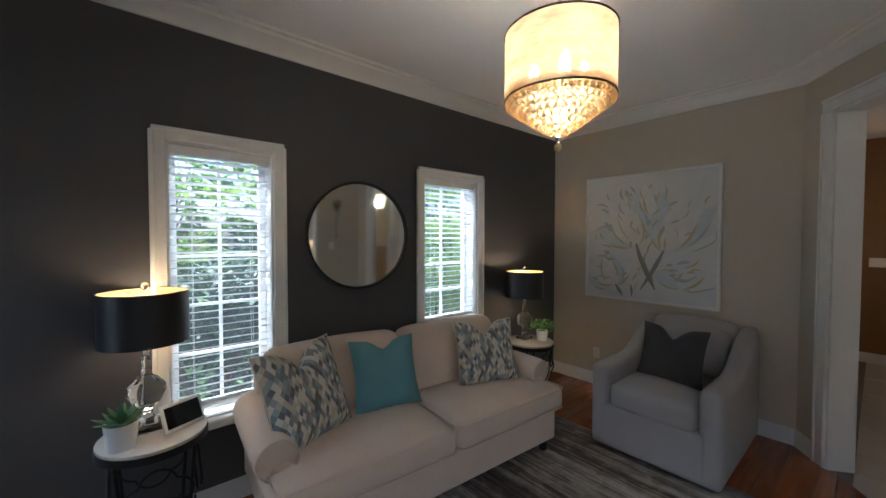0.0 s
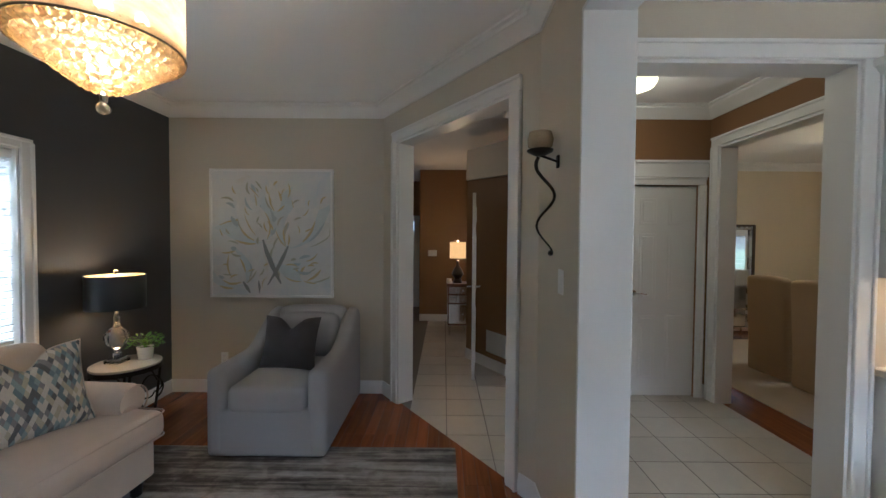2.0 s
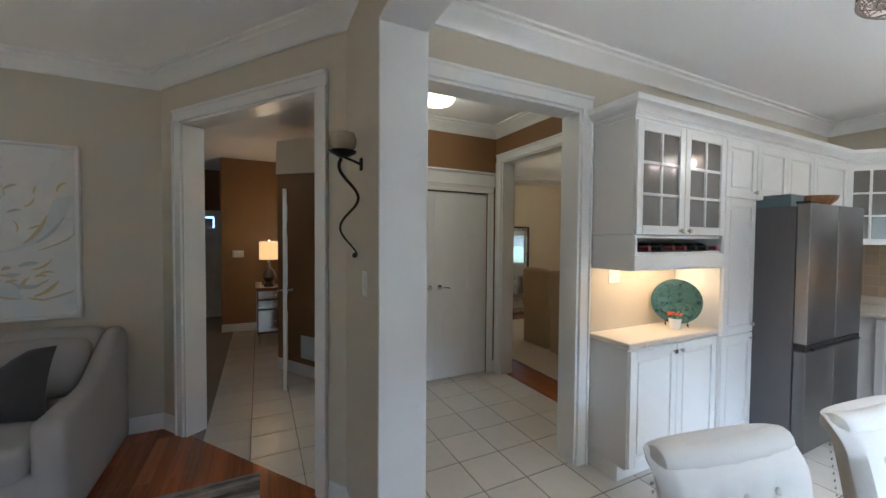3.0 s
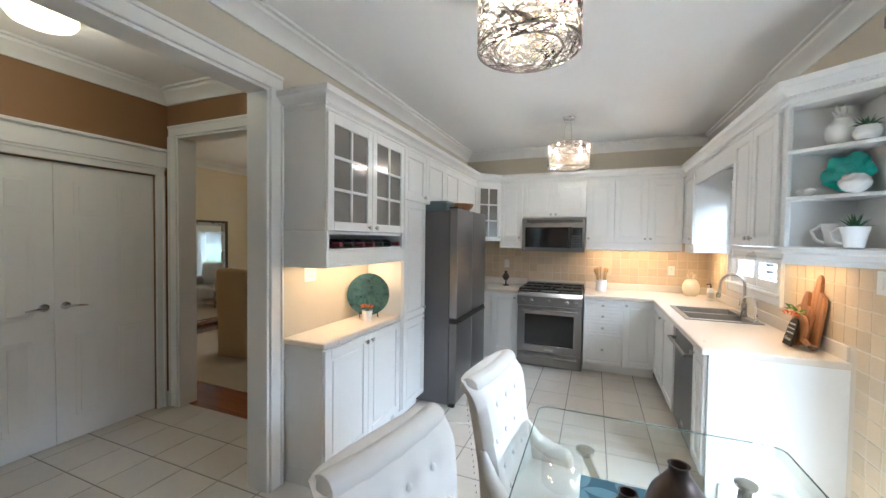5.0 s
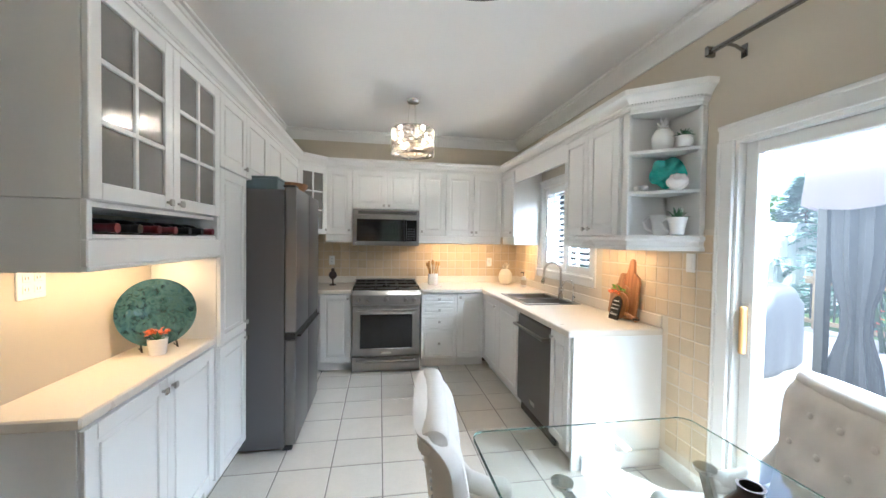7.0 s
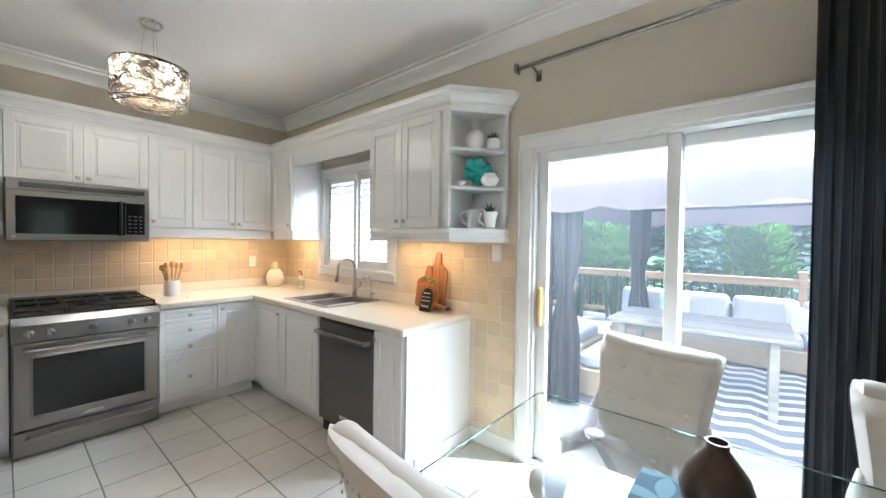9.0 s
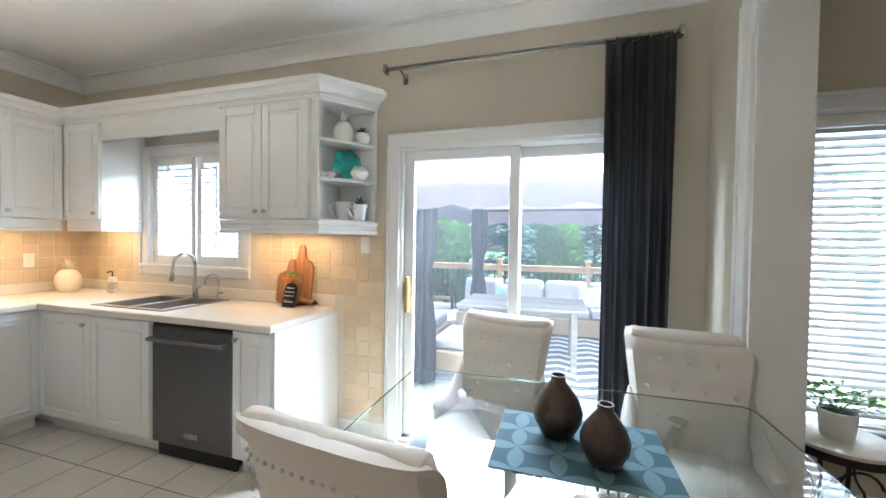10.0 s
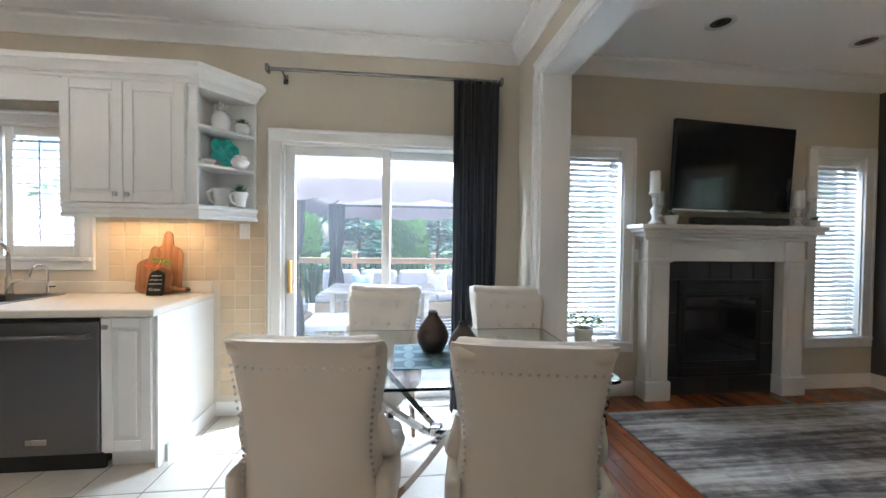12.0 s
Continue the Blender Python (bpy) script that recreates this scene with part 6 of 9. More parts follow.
c = east("base_cabinet", -2.39, -3.318, BX, 0, CT, "white buffet base cabinet with two doors", toe=0.10)
for k, kn in ((0, (0.425, 0.70)), (1, (0.035, 0.70))):
    panel_door(c, pose(k * 0.463, 0, 0.115), 0.463, CT - 0.125, kn)
wt = thing("worktop", pose(0, 0, 0), "cream laminate buffet top", "countertop")
part("slab", B(2.065, EAST_X - 0.003, -3.318, -2.37, CT + 0.001, 0.912, 0.006), COUNTER, wt, smooth=False)
c = east("pantry_cabinet", -3.320, -3.735, 2.06, 0, UT, "tall white pantry cabinet with stacked doors", toe=0.10)
panel_door(c, pose(0, 0, 0.115), 0.413, 0.74, (0.375, 0.70))
panel_door(c, pose(0, 0, 0.86), 0.413, 1.0, (0.375, 0.06))
panel_door(c, pose(0, 0, 1.865), 0.413, UT - 1.885, (0.375, 0.05))
c = east("wall_cabinet", -3.737, -4.668, 2.06, 1.865, UT, "white wall cabinet with two doors above the refrigerator")
panel_door(c, pose(0, 0, 0), 0.464, UT - 1.885, (0.41, 0.05))
panel_door(c, pose(0.464, 0, 0), 0.464, UT - 1.885, (0.04, 0.05))
c = east("wall_cabinet", -4.67, -5.36, 2.06, UZ, UT, "white wall cabinet past the refrigerator")
panel_door(c, pose(0, 0, 0), 0.685, UT - UZ - 0.02, (0.645, 0.05))
c = east("wall_cabinet", -2.372, -3.318, 2.06, 1.585, UT, "white wall cabinet with two glazed six-pane doors")
for k, kn in ((0, (0.425, 0.03)), (1, (0.038, 0.03))):
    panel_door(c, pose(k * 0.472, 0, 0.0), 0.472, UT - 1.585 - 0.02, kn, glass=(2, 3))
wr = thing("wine_rack", pose(0, 0, 0), "open white wine shelf under the glazed cabinet", "wine rack")
part("side", B(2.062, EAST_X - 0.004, -2.392, -2.372, 1.36, 1.583), CABINET, wr, smooth=False)
part("side", B(2.045, EAST_X - 0.004, -3.318, -3.298, 1.40, 1.583, 0.002), CABINET, wr, smooth=False)
part("shelf", B(2.045, EAST_X - 0.004, -3.297, -2.393, 1.445, 1.462, 0.002), CABINET, wr, smooth=False)
part("post", B(2.045, 2.062, -2.395, -2.372, 1.44, 1.583, 0.002), CABINET, wr, smooth=False)
part("top", B(2.064, EAST_X - 0.004, -3.297, -2.393, 1.565, 1.582), CABINET, wr, smooth=False)
bm = B(2.040, 2.06, -3.318, -2.366, 1.362, 1.462, 0.004)
box(bm, 2.034, 2.06, -3.318, -2.360, 1.362, 1.378, 0.004)
part("valance", bm, CABINET, wr, smooth=False)
part("scallop", B(2.05, 2.058, -3.29, -2.40, 1.462, 1.478, 0.003), CABINET, wr, smooth=False)


def wine_bottle(m, col):
    root = thing("wine_bottle", m, "dark wine bottle with a " + col + " capsule lying on the rack", "bottle", "wine bottles")
    part("bottle", lathe([(0, 0), (0.034, 0), (0.037, 0.006), (0.037, 0.17), (0.030, 0.20), (0.015, 0.225), (0.0145, 0.26), (0, 0.26)], 18), WINE, root)
    part("capsule", lathe([(0.0155, 0.232), (0.0155, 0.27), (0.017, 0.272), (0.017, 0.295), (0.0, 0.296)], 16), FOIL if col == "burgundy" else BLACK, root, col + " foil capsule")


for k in range(7):
    wine_bottle(pose(2.335, -2.50 - k * 0.122, 1.462 + 0.038, 0, -90, 0), ("burgundy", "black", "burgundy", "burgundy", "black", "black", "burgundy")[k])


# ---- tiled splashback, each tile its own piece ----
TP = 0.106
wt_me = mesh_of("tile", B(-TP / 2 + 0.0035, TP / 2 - 0.0035, 0, 0.008, -TP / 2 + 0.0035, TP / 2 - 0.0035, 0.0025), WALLTILE)
sp = thing("splashback_range", pose(0, BACK_Y, 0), "tumbled beige square tile splashback behind the range", "splashback", kind="structure")
part("grout_bed", B(DOOR_X + 0.004, 2.385, 0.001, 0.0105, 0.90, 1.60), GROUT, sp, smooth=False)
for i in range(30):
    for j in range(6):
        x, z = DOOR_X + 0.07 + TP * i, 0.995 + TP * (j + 0.5)
        if x < 2.34 and z + TP / 2 < 1.64:
            part("tile", wt_me, WALLTILE, sp, at=pose(x, 0.005, z))
sp = thing("splashback_sink", pose(DOOR_X, 0, 0), "tumbled beige square wall tiles by the sink window", "splashback", kind="structure")
for y0, y1, z0, z1 in ((-5.95, -5.235, 0.90, 1.56), (-4.035, -2.885, 0.90, 1.56), (-5.235, -4.035, 0.90, 1.065), (-3.25, -2.885, 0.10, 0.90)):
    part("grout_bed", B(0.001, 0.0105, y0, y1, z0, z1), GROUT, sp, smooth=False)
for i in range(30):
    for j in range(14):
        y, z = -2.89 - TP * (i + 0.5), 1.53 - TP * (j + 0.5)
        if y < -5.93 or (z < 0.99 and y < -3.24) or z < 0.16:
            continue
        if -5.23 < y + TP / 2 and y - TP / 2 < -4.04 and z > 0.9:
            continue
        part("tile", wt_me, WALLTILE, sp, at=pose(0.005, y, z, 0, 0, -90))


# ---- sink window with shutters ----
def build_shutter_window():
    y0, y1, z0, z1 = -5.13, -4.13, 1.16, 2.08
    m = facing(DOOR_X, (y0 + y1) / 2, z0, 0)
    w, h = y1 - y0, z1 - z0
    window_thing("window_6", m, w, h, "white cased window over the sink", grid=(2, 1), blind_tilt=None, casing=0.085)
    for s in (-1, 1):
        root = thing("window_shutter", m @ pose(s * (w / 4 - 0.004), -0.03, 0.012), "white louvred plantation shutter, louvres open", "shutter", "window shutters")
        ww, hh = w / 2 - 0.022, h - 0.024
        bm = bmesh.new()
        for x0, x1, a, b2 in ((-ww / 2, -ww / 2 + 0.05, 0, hh), (ww / 2 - 0.05, ww / 2, 0, hh), (-ww / 2 + 0.05, ww / 2 - 0.05, 0, 0.07), (-ww / 2 + 0.05, ww / 2 - 0.05, hh - 0.06, hh)):
            box(bm, x0, x1, -0.014, 0.014, a, b2, 0.003)
        part("stile_frame", bm, TRIM, root, smooth=False)
        lv = mesh_of("louvre", lathe([(0, -ww / 2 + 0.052), (0.032, -ww / 2 + 0.052), (0.032, ww / 2 - 0.052), (0, ww / 2 - 0.052)], 14, squash=0.16), BLIND, True)
        z = 0.105
        while z < hh - 0.08:
            part("louvre", lv, BLIND, root, at=pose(0, 0, z, -28, 0, 0) @ pose(0, 0, 0, 0, 90, 0) @ pose(0, 0, 0, 0, 0, 90))
            z += 0.058
        part("tilt_rod", B(-0.006, 0.006, 0.034, 0.044, 0.10, hh - 0.09, 0.002), TRIM, root, smooth=False)


build_shutter_window()


# ---- patio door ----
def build_patio_door():
    root = thing("door_1", pose(DOOR_X, 0, 0), "white sliding glass patio door with an oak pull", "door", kind="structure")
    y0, y1, zt = -2.78, -1.24, 2.03
    bm = jamb_box("y", -0.2, 0.003, y0, y1, zt)
    box(bm, -0.2, 0.003, y0 + 0.018, y1 - 0.018, 0.0, 0.025)
    part("door_frame", bm, TRIM, root, smooth=False)
    mid = (y0 + y1) / 2
    for k, (a, b2, x) in enumerate(((y0 + 0.02, mid + 0.03, -0.06), (mid - 0.03, y1 - 0.02, -0.12))):
        bm = bmesh.new()
        for p0, p1, z0, z1 in ((a, a + 0.065, 0.03, zt - 0.02), (b2 - 0.065, b2, 0.03, zt - 0.02), (a + 0.065, b2 - 0.065, 0.03, 0.11), (a + 0.065, b2 - 0.065, zt - 0.085, zt - 0.02)):
            box(bm, x - 0.02, x + 0.02, p0, p1, z0, z1, 0.004)
        s = part("sliding_panel", bm, TRIM, root, smooth=False)
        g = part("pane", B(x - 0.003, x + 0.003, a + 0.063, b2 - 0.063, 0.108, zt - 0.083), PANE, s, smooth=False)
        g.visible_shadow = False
        if k == 0:
            h = part("handle", B(x + 0.025, x + 0.06, a + 0.02, a + 0.045, 0.90, 1.15, 0.006), OAKHANDLE, s, "oak pull handle", smooth=False)
            part("handle_plate", B(x + 0.02, x + 0.026, a + 0.012, a + 0.052, 0.88, 1.17, 0.002), TRIM, s, smooth=False)
    part("track", B(-0.2, -0.02, y0 + 0.018, y1 - 0.018, 0.025, 0.032), NICKEL, root, smooth=False)


build_patio_door()
casing_y("casing_patio", DOOR_X, 1, -2.78, -1.24, 2.03)

# curtain and rod
ROD = plain("dark_brushed_nickel", (0.26, 0.25, 0.235), 0.24, 1.0, vary=0.05)
root = thing("curtain_rod", pose(-0.58, 0, 2.51), "brushed nickel curtain rod with square ends", "curtain rod")
part("rod", tube([(0, -2.84, 0), (0, -1.15, 0)], 0.0135, 14), ROD, root)
for y, s in ((-2.84, -1), (-1.15, 1)):
    part("finial", B(-0.028, 0.028, y - 0.012, y + 0.012, -0.028, 0.028, 0.006), ROD, root, smooth=False)
    part("bracket", tube([(0, y - s * 0.09, 0), (-0.06, y - s * 0.09, -0.004), (-0.118, y - s * 0.09, -0.03)], 0.008, 8), ROD, root)
    part("wall_plate", B(-0.1195, -0.114, y - s * 0.09 - 0.018, y - s * 0.09 + 0.018, -0.06, 0.01, 0.002), ROD, root, smooth=False)


def build_curtain():
    root = thing("curtain", pose(-0.58, -1.35, 0), "charcoal velvet grommet curtain hanging in deep folds", "curtain")
    bm = bmesh.new()
    n, rows = 150, 14
    g = []
    for j in range(rows + 1):
        z = 0.02 + (2.50 - 0.02) * j / rows
        row = []
        for i in range(n + 1):
            u2 = i / n
            ph = u2 * 2 * math.pi * 6.5
            amp = 0.045 + 0.012 * math.sin(3 * u2 + z) - 0.012 * (j / rows)
            x = amp * math.sin(ph + 0.25 * math.sin(1.3 * z)) + 0.006 * math.sin(2.7 * ph + 1.9 * z)
            y = -0.17 + 0.34 * u2 + 0.012 * math.sin(2 * ph + 0.6 * z)
            row.append(bm.verts.new((x, y, z)))
        g.append(row)
    for j in range(rows):
        for i in range(n):
            bm.faces.new((g[j][i], g[j][i + 1], g[j + 1][i + 1], g[j + 1][i]))
    r = bmesh.ops.solidify(bm, geom=bm.faces[:], thickness=0.003)
    part("cloth", bm, CURTAIN, root)
    for k in range(7):
        y = -0.165 + 0.055 * k
        part("ring", tube([(0.021 * math.cos(2 * math.pi * i / 16), y, 2.51 + 0.021 * math.sin(2 * math.pi * i / 16)) for i in range(16)], 0.0035, 6, closed=True), NICKEL, root)


build_curtain()


# ---- appliances ----
def build_fridge():
    root = thing("refrigerator", face(1.725, -3.735, 0, 180), "dark stainless four-door refrigerator with grey sides", "refrigerator")
    w, d = 0.925, 0.655
    part("body", B(0, w, 0.075, d, 0.03, 1.80, 0.004), FRIDGESIDE, root, "grey painted body", smooth=False)
    for x0, x1, z0, z1 in ((0, 0.46, 0.825, 1.82), (0.464, w, 0.825, 1.82), (0, 0.46, 0.05, 0.775), (0.464, w, 0.05, 0.775)):
        bm = B(x0 + 0.001, x1 - 0.001, 0.0, 0.07, z0, z1, 0.010, 3)
        part("door", bm, DARKSTEEL, root)
    part("edge_trim", B(0.0, 0.012, -0.001, 0.071, 0.83, 1.815, 0.004), STEEL, root, smooth=False)
    part("handle_recess", B(0.002, w - 0.002, 0.004, 0.07, 0.779, 0.821), BLACK, root, smooth=False)
    part("handle_lip", B(0.06, w - 0.06, -0.022, 0.004, 0.785, 0.80, 0.004), BLACK, root, smooth=False)
    part("top_hinge", B(0.02, 0.12, 0.01, 0.09, 1.82, 1.835, 0.004), BLACK, root, smooth=False)
    for x in (0.03, w - 0.07):
        part("foot", B(x, x + 0.04, 0.03, 0.09, 0, 0.03), RUBBER, root, smooth=False)


build_fridge()
root = thing("storage_box", pose(1.99, -3.93, 1.80), "grey-blue box on top of the refrigerator", "box")
part("body", B(-0.12, 0.12, -0.10, 0.10, 0, 0.085, 0.006), plain("grey_blue_box", (0.16, 0.21, 0.23), 0.6, vary=0.1), root, smooth=False)
part("lid", B(-0.123, 0.123, -0.103, 0.103, 0.086, 0.10, 0.004), plain("grey_blue_lid", (0.20, 0.25, 0.27), 0.6, vary=0.1), root, smooth=False)
root = thing("wooden_bowl", pose(1.90, -4.22, 1.80), "turned wooden bowl on top of the refrigerator", "bowl")
part("bowl", lathe([(0, 0), (0.08, 0), (0.09, 0.008), (0.15, 0.07), (0.16, 0.10), (0.152, 0.10), (0.142, 0.075), (0.08, 0.02), (0, 0.015)], 32), BOARDWOOD, root)


def build_range():
    root = thing("range_oven", face(1.462, -5.225, 0, 90), "stainless steel gas range with five burners and oven window", "range")
    w, d = 0.758, 0.74
    part("body", B(0, w, 0.03, d, 0.0, 0.905, 0.003), STEEL, root, smooth=False)
    part("drawer", B(0.004, w - 0.004, 0.0, 0.03, 0.02, 0.175, 0.006), STEEL, root, smooth=False)
    dr = part("oven_door", B(0.004, w - 0.004, -0.005, 0.03, 0.185, 0.745, 0.008, 2), STEEL, root, smooth=False)
    part("oven_window", B(0.095, w - 0.095, -0.0085, -0.0055, 0.27, 0.645, 0.003), BLACKGLASS, dr, "dark oven glass", smooth=False)
    bm = bmesh.new()
    for x0, x1, z0, z1 in ((0.08, 0.095, 0.255, 0.66), (w - 0.095, w - 0.08, 0.255, 0.66), (0.095, w - 0.095, 0.255, 0.27), (0.095, w - 0.095, 0.645, 0.66)):
        box(bm, x0, x1, -0.012, -0.005, z0, z1, 0.003)
    part("window_trim", bm, STEEL, dr, smooth=False)
    for z, nm in ((0.70, dr), (0.135, root)):
        h = part("handle", tube([(0.05, -0.052, z), (w - 0.05, -0.052, z)], 0.013, 12), STEEL, nm, "steel bar handle")
        for x in (0.07, w - 0.07):
            part("handle_post", B(x - 0.012, x + 0.012, -0.05, 0.0, z - 0.010, z + 0.010, 0.003), STEEL, nm, smooth=False)
    part("badge", B(w / 2 - 0.055, w / 2 + 0.055, -0.009, -0.0052, 0.205, 0.228, 0.002), NICKEL, dr, smooth=False)
    # sloped control panel
    bm = bmesh.new()
    pr = [(-0.02, 0.755), (0.06, 0.755), (0.06, 0.905), (0.02, 0.905), (-0.015, 0.86)]
    L = [bm.verts.new((0.0, y, z)) for y, z in pr]
    R = [bm.verts.new((w, y, z)) for y, z in pr]
    bm.faces.new(L)
    bm.faces.new(R[::-1])
    for i in range(5):
        bm.faces.new((L[i], R[i], R[(i + 1) % 5], L[(i + 1) % 5]))
    part("control_panel", bm, STEEL, root, smooth=False)
    for x in (0.075, 0.17, w / 2, w - 0.17, w - 0.075):
        k = part("knob", lathe([(0, -0.002), (0.027, -0.002), (0.027, 0.006), (0.02, 0.010), (0.018, 0.034), (0, 0.036)], 18), STEEL, root, at=pose(x, -0.016, 0.808, 94, 0, 0))
        part("pointer", B(-0.003, 0.003, -0.016, 0.016, 0.036, 0.040, 0.001), NICKEL, k, smooth=False)
    part("cooktop", B(0.004, w - 0.004, 0.03, d - 0.01, 0.906, 0.918, 0.004), BLACK, root, "black enamel cooktop", smooth=False)
    for cx, cy, r in ((0.16, 0.20, 0.045), (0.16, 0.52, 0.035), (w / 2, 0.36, 0.05), (w - 0.16, 0.20, 0.045), (w - 0.16, 0.52, 0.035)):
        part("burner", lathe([(0, 0.918), (r, 0.918), (r, 0.928), (r * 0.7, 0.934), (0, 0.934)], 18, at=(cx, cy, 0)), BLACK, root)
    for k in range(3):
        bm = bmesh.new()
        x0, x1 = 0.012 + k * 0.246, 0.012 + (k + 1) * 0.246 - 0.006
        for y in (0.06, 0.36, 0.67):
            box(bm, x0, x1, y - 0.006, y + 0.006, 0.936, 0.95, 0.002)
        for x in (x0 + 0.006, (x0 + x1) / 2, x1 - 0.006):
            box(bm, x - 0.006, x + 0.006, 0.055, 0.675, 0.936, 0.949, 0.002)
        for x in (x0 + 0.006, x1 - 0.006):
            for y in (0.06, 0.67):
                box(bm, x - 0.006, x + 0.006, y - 0.006, y + 0.006, 0.918, 0.936)
        part("grate", bm, BLACK, root, "cast iron grate", smooth=False)
    part("back_vent", B(0.004, w - 0.004, d - 0.055, d - 0.005, 0.919, 0.965, 0.004), STEEL, root, smooth=False)


build_range()


def build_microwave():
    root = thing("microwave", face(1.478, -5.54, 1.40, 90), "stainless over-the-range microwave with a dark window", "microwave")
    w, h, d = 0.776, 0.425, 0.40
    part("body", B(0, w, 0.02, d, 0, h, 0.003), STEEL, root, smooth=False)
    part("face_plate", B(0, w, -0.004, 0.02, 0.0, h - 0.075, 0.005), STEEL, root, smooth=False)
    v = part("vent", B(0, w, 0.0, 0.02, h - 0.073, h, 0.004), STEEL, root, smooth=False)
    part("vent_slot", B(0.06, w - 0.03, -0.003, 0.001, h - 0.055, h - 0.018, 0.002), BLACK, v, smooth=False)
    for i in range(3):
        part("vent_blade", B(0.06, w - 0.03, -0.006, -0.003, h - 0.051 + i * 0.012, h - 0.047 + i * 0.012), DARKSTEEL, v, smooth=False)
    part("window", B(0.045, w - 0.152, -0.008, -0.004, 0.05, h - 0.115, 0.012, 3), BLACKGLASS, root, "black glass window", smooth=False)
    k = part("keypad", B(w - 0.15, w - 0.03, -0.008, -0.004, 0.055, h - 0.12, 0.003), BLACKGLASS, root, "black keypad", smooth=False)
    bm = bmesh.new()
    for i in range(3):
        for j in range(5):
            box(bm, w - 0.135 + i * 0.034, w - 0.135 + i * 0.034 + 0.02, -0.0092, -0.0082, 0.075 + j * 0.03, 0.075 + j * 0.03 + 0.010)
    part("key_legend", bm, FRIDGESIDE, k, smooth=False)
    part("handle", tube([(w - 0.185, -0.012, 0.05), (w - 0.185, -0.045, 0.07), (w - 0.185, -0.05, 0.17), (w - 0.185, -0.045, h - 0.135), (w - 0.185, -0.012, h - 0.115)], 0.011, 10), BLACK, root, "black curved handle")
    part("badge", lathe([(0, 0), (0.012, 0), (0.012, 0.003), (0, 0.004)], 16), NICKEL, root, at=pose(0.035, -0.004, 0.03, 90, 0, 0))


build_microwave()


def build_dishwasher():
    root = thing("dishwasher", face(-0.045, -4.185, 0, 0), "dark stainless dishwasher with a bar handle", "dishwasher")
    w = 0.645
    part("body", B(0.01, w - 0.01, 0.05, 0.60, 0.02, 0.86), BLACK, root, smooth=False)
    d = part("door", B(0.004, w - 0.004, 0.0, 0.05, 0.105, 0.838, 0.008, 2), DARKSTEEL, root, smooth=False)
    part("control_strip", B(0.006, w - 0.006, 0.008, 0.05, 0.84, 0.866, 0.002), BLACK, root, smooth=False)
    part("handle", tube([(0.03, -0.048, 0.765), (w - 0.03, -0.048, 0.765)], 0.012, 12), STEEL, d, "polished bar handle")
    for x in (0.045, w - 0.045):
        part("handle_post", B(x - 0.012, x + 0.012, -0.056, 0.002, 0.752, 0.778, 0.004), STEEL, d, smooth=False)
    part("badge", B(w * 0.42, w * 0.42 + 0.105, -0.003, 0.001, 0.165, 0.197, 0.002), NICKEL, d, smooth=False)
    part("toe_panel", B(0.006, w - 0.006, 0.04, 0.06, 0.0, 0.10), BLACK, root, smooth=False)


build_dishwasher()


# ---- sink ----
def build_sink():
    root = thing("kitchen_sink", pose(-0.375, -4.53, 0.91), "stainless steel double bowl sink set into the counter", "sink")
    bm = bmesh.new()
    for x0, x1, y0, y1 in ((-0.265, -0.215, -0.345, 0.345), (0.215, 0.26, -0.345, 0.345), (-0.215, 0.215, -0.345, -0.315), (-0.215, 0.215, 0.315, 0.345), (-0.215, 0.215, -0.02, 0.02)):
        box(bm, x0, x1, y0, y1, 0.0, 0.006, 0.002)
    part("rim", bm, STEEL, root, smooth=False)
    for y0, y1 in ((-0.315, -0.02), (0.02, 0.315)):
        bm = bmesh.new()
        t = 0.004
        for q in ((-0.215, 0.215, y0, y1, -0.16, -0.156), (-0.215, -0.211, y0, y1, -0.156, 0.0), (0.211, 0.215, y0, y1, -0.156, 0.0), (-0.211, 0.211, y0, y0 + t, -0.156, 0.0), (-0.211, 0.211, y1 - t, y1, -0.156, 0.0)):
            box(bm, *q)
        b2 = part("bowl", bm, STEEL, root, smooth=False)
        part("drain", lathe([(0, -0.155), (0.035, -0.155), (0.04, -0.152), (0.02, -0.154), (0, -0.154)], 18, at=(0, (y0 + y1) / 2, 0)), CHROME, b2)


build_sink()
root = thing("kitchen_faucet", pose(-0.60, -4.50, 0.916), "brushed nickel pull-down kitchen faucet", "faucet")
part("base", lathe([(0, 0), (0.028, 0), (0.028, 0.006), (0.022, 0.012), (0.021, 0.11), (0.016, 0.12), (0, 0.121)], 18), NICKEL, root)
pts = [(0, 0, 0.11)] + [(0.085 - 0.085 * math.cos(math.pi * i / 12), -0.01 * i / 12, 0.27 + 0.085 * math.sin(math.pi * i / 12)) for i in range(13)]
part("spout", tube(pts + [(0.175, -0.012, 0.22)], 0.0115, 12), NICKEL, root)
part("spray_head", lathe([(0, 0), (0.017, 0.0), (0.018, 0.03), (0.013, 0.075), (0, 0.076)], 14), NICKEL, root, at=pose(0.185, -0.012, 0.148, 0, -10, 0))
part("lever", tube([(0.0, 0.02, 0.075), (0.015, 0.06, 0.095), (0.02, 0.10, 0.10)], [0.012, 0.009, 0.007], 10), NICKEL, root)
root = thing("filter_tap", pose(-0.61, -4.27, 0.916), "slim chrome filtered water tap", "faucet")
part("base", lathe([(0, 0), (0.018, 0), (0.018, 0.008), (0.010, 0.014), (0.010, 0.06), (0, 0.06)], 14), CHROME, root)
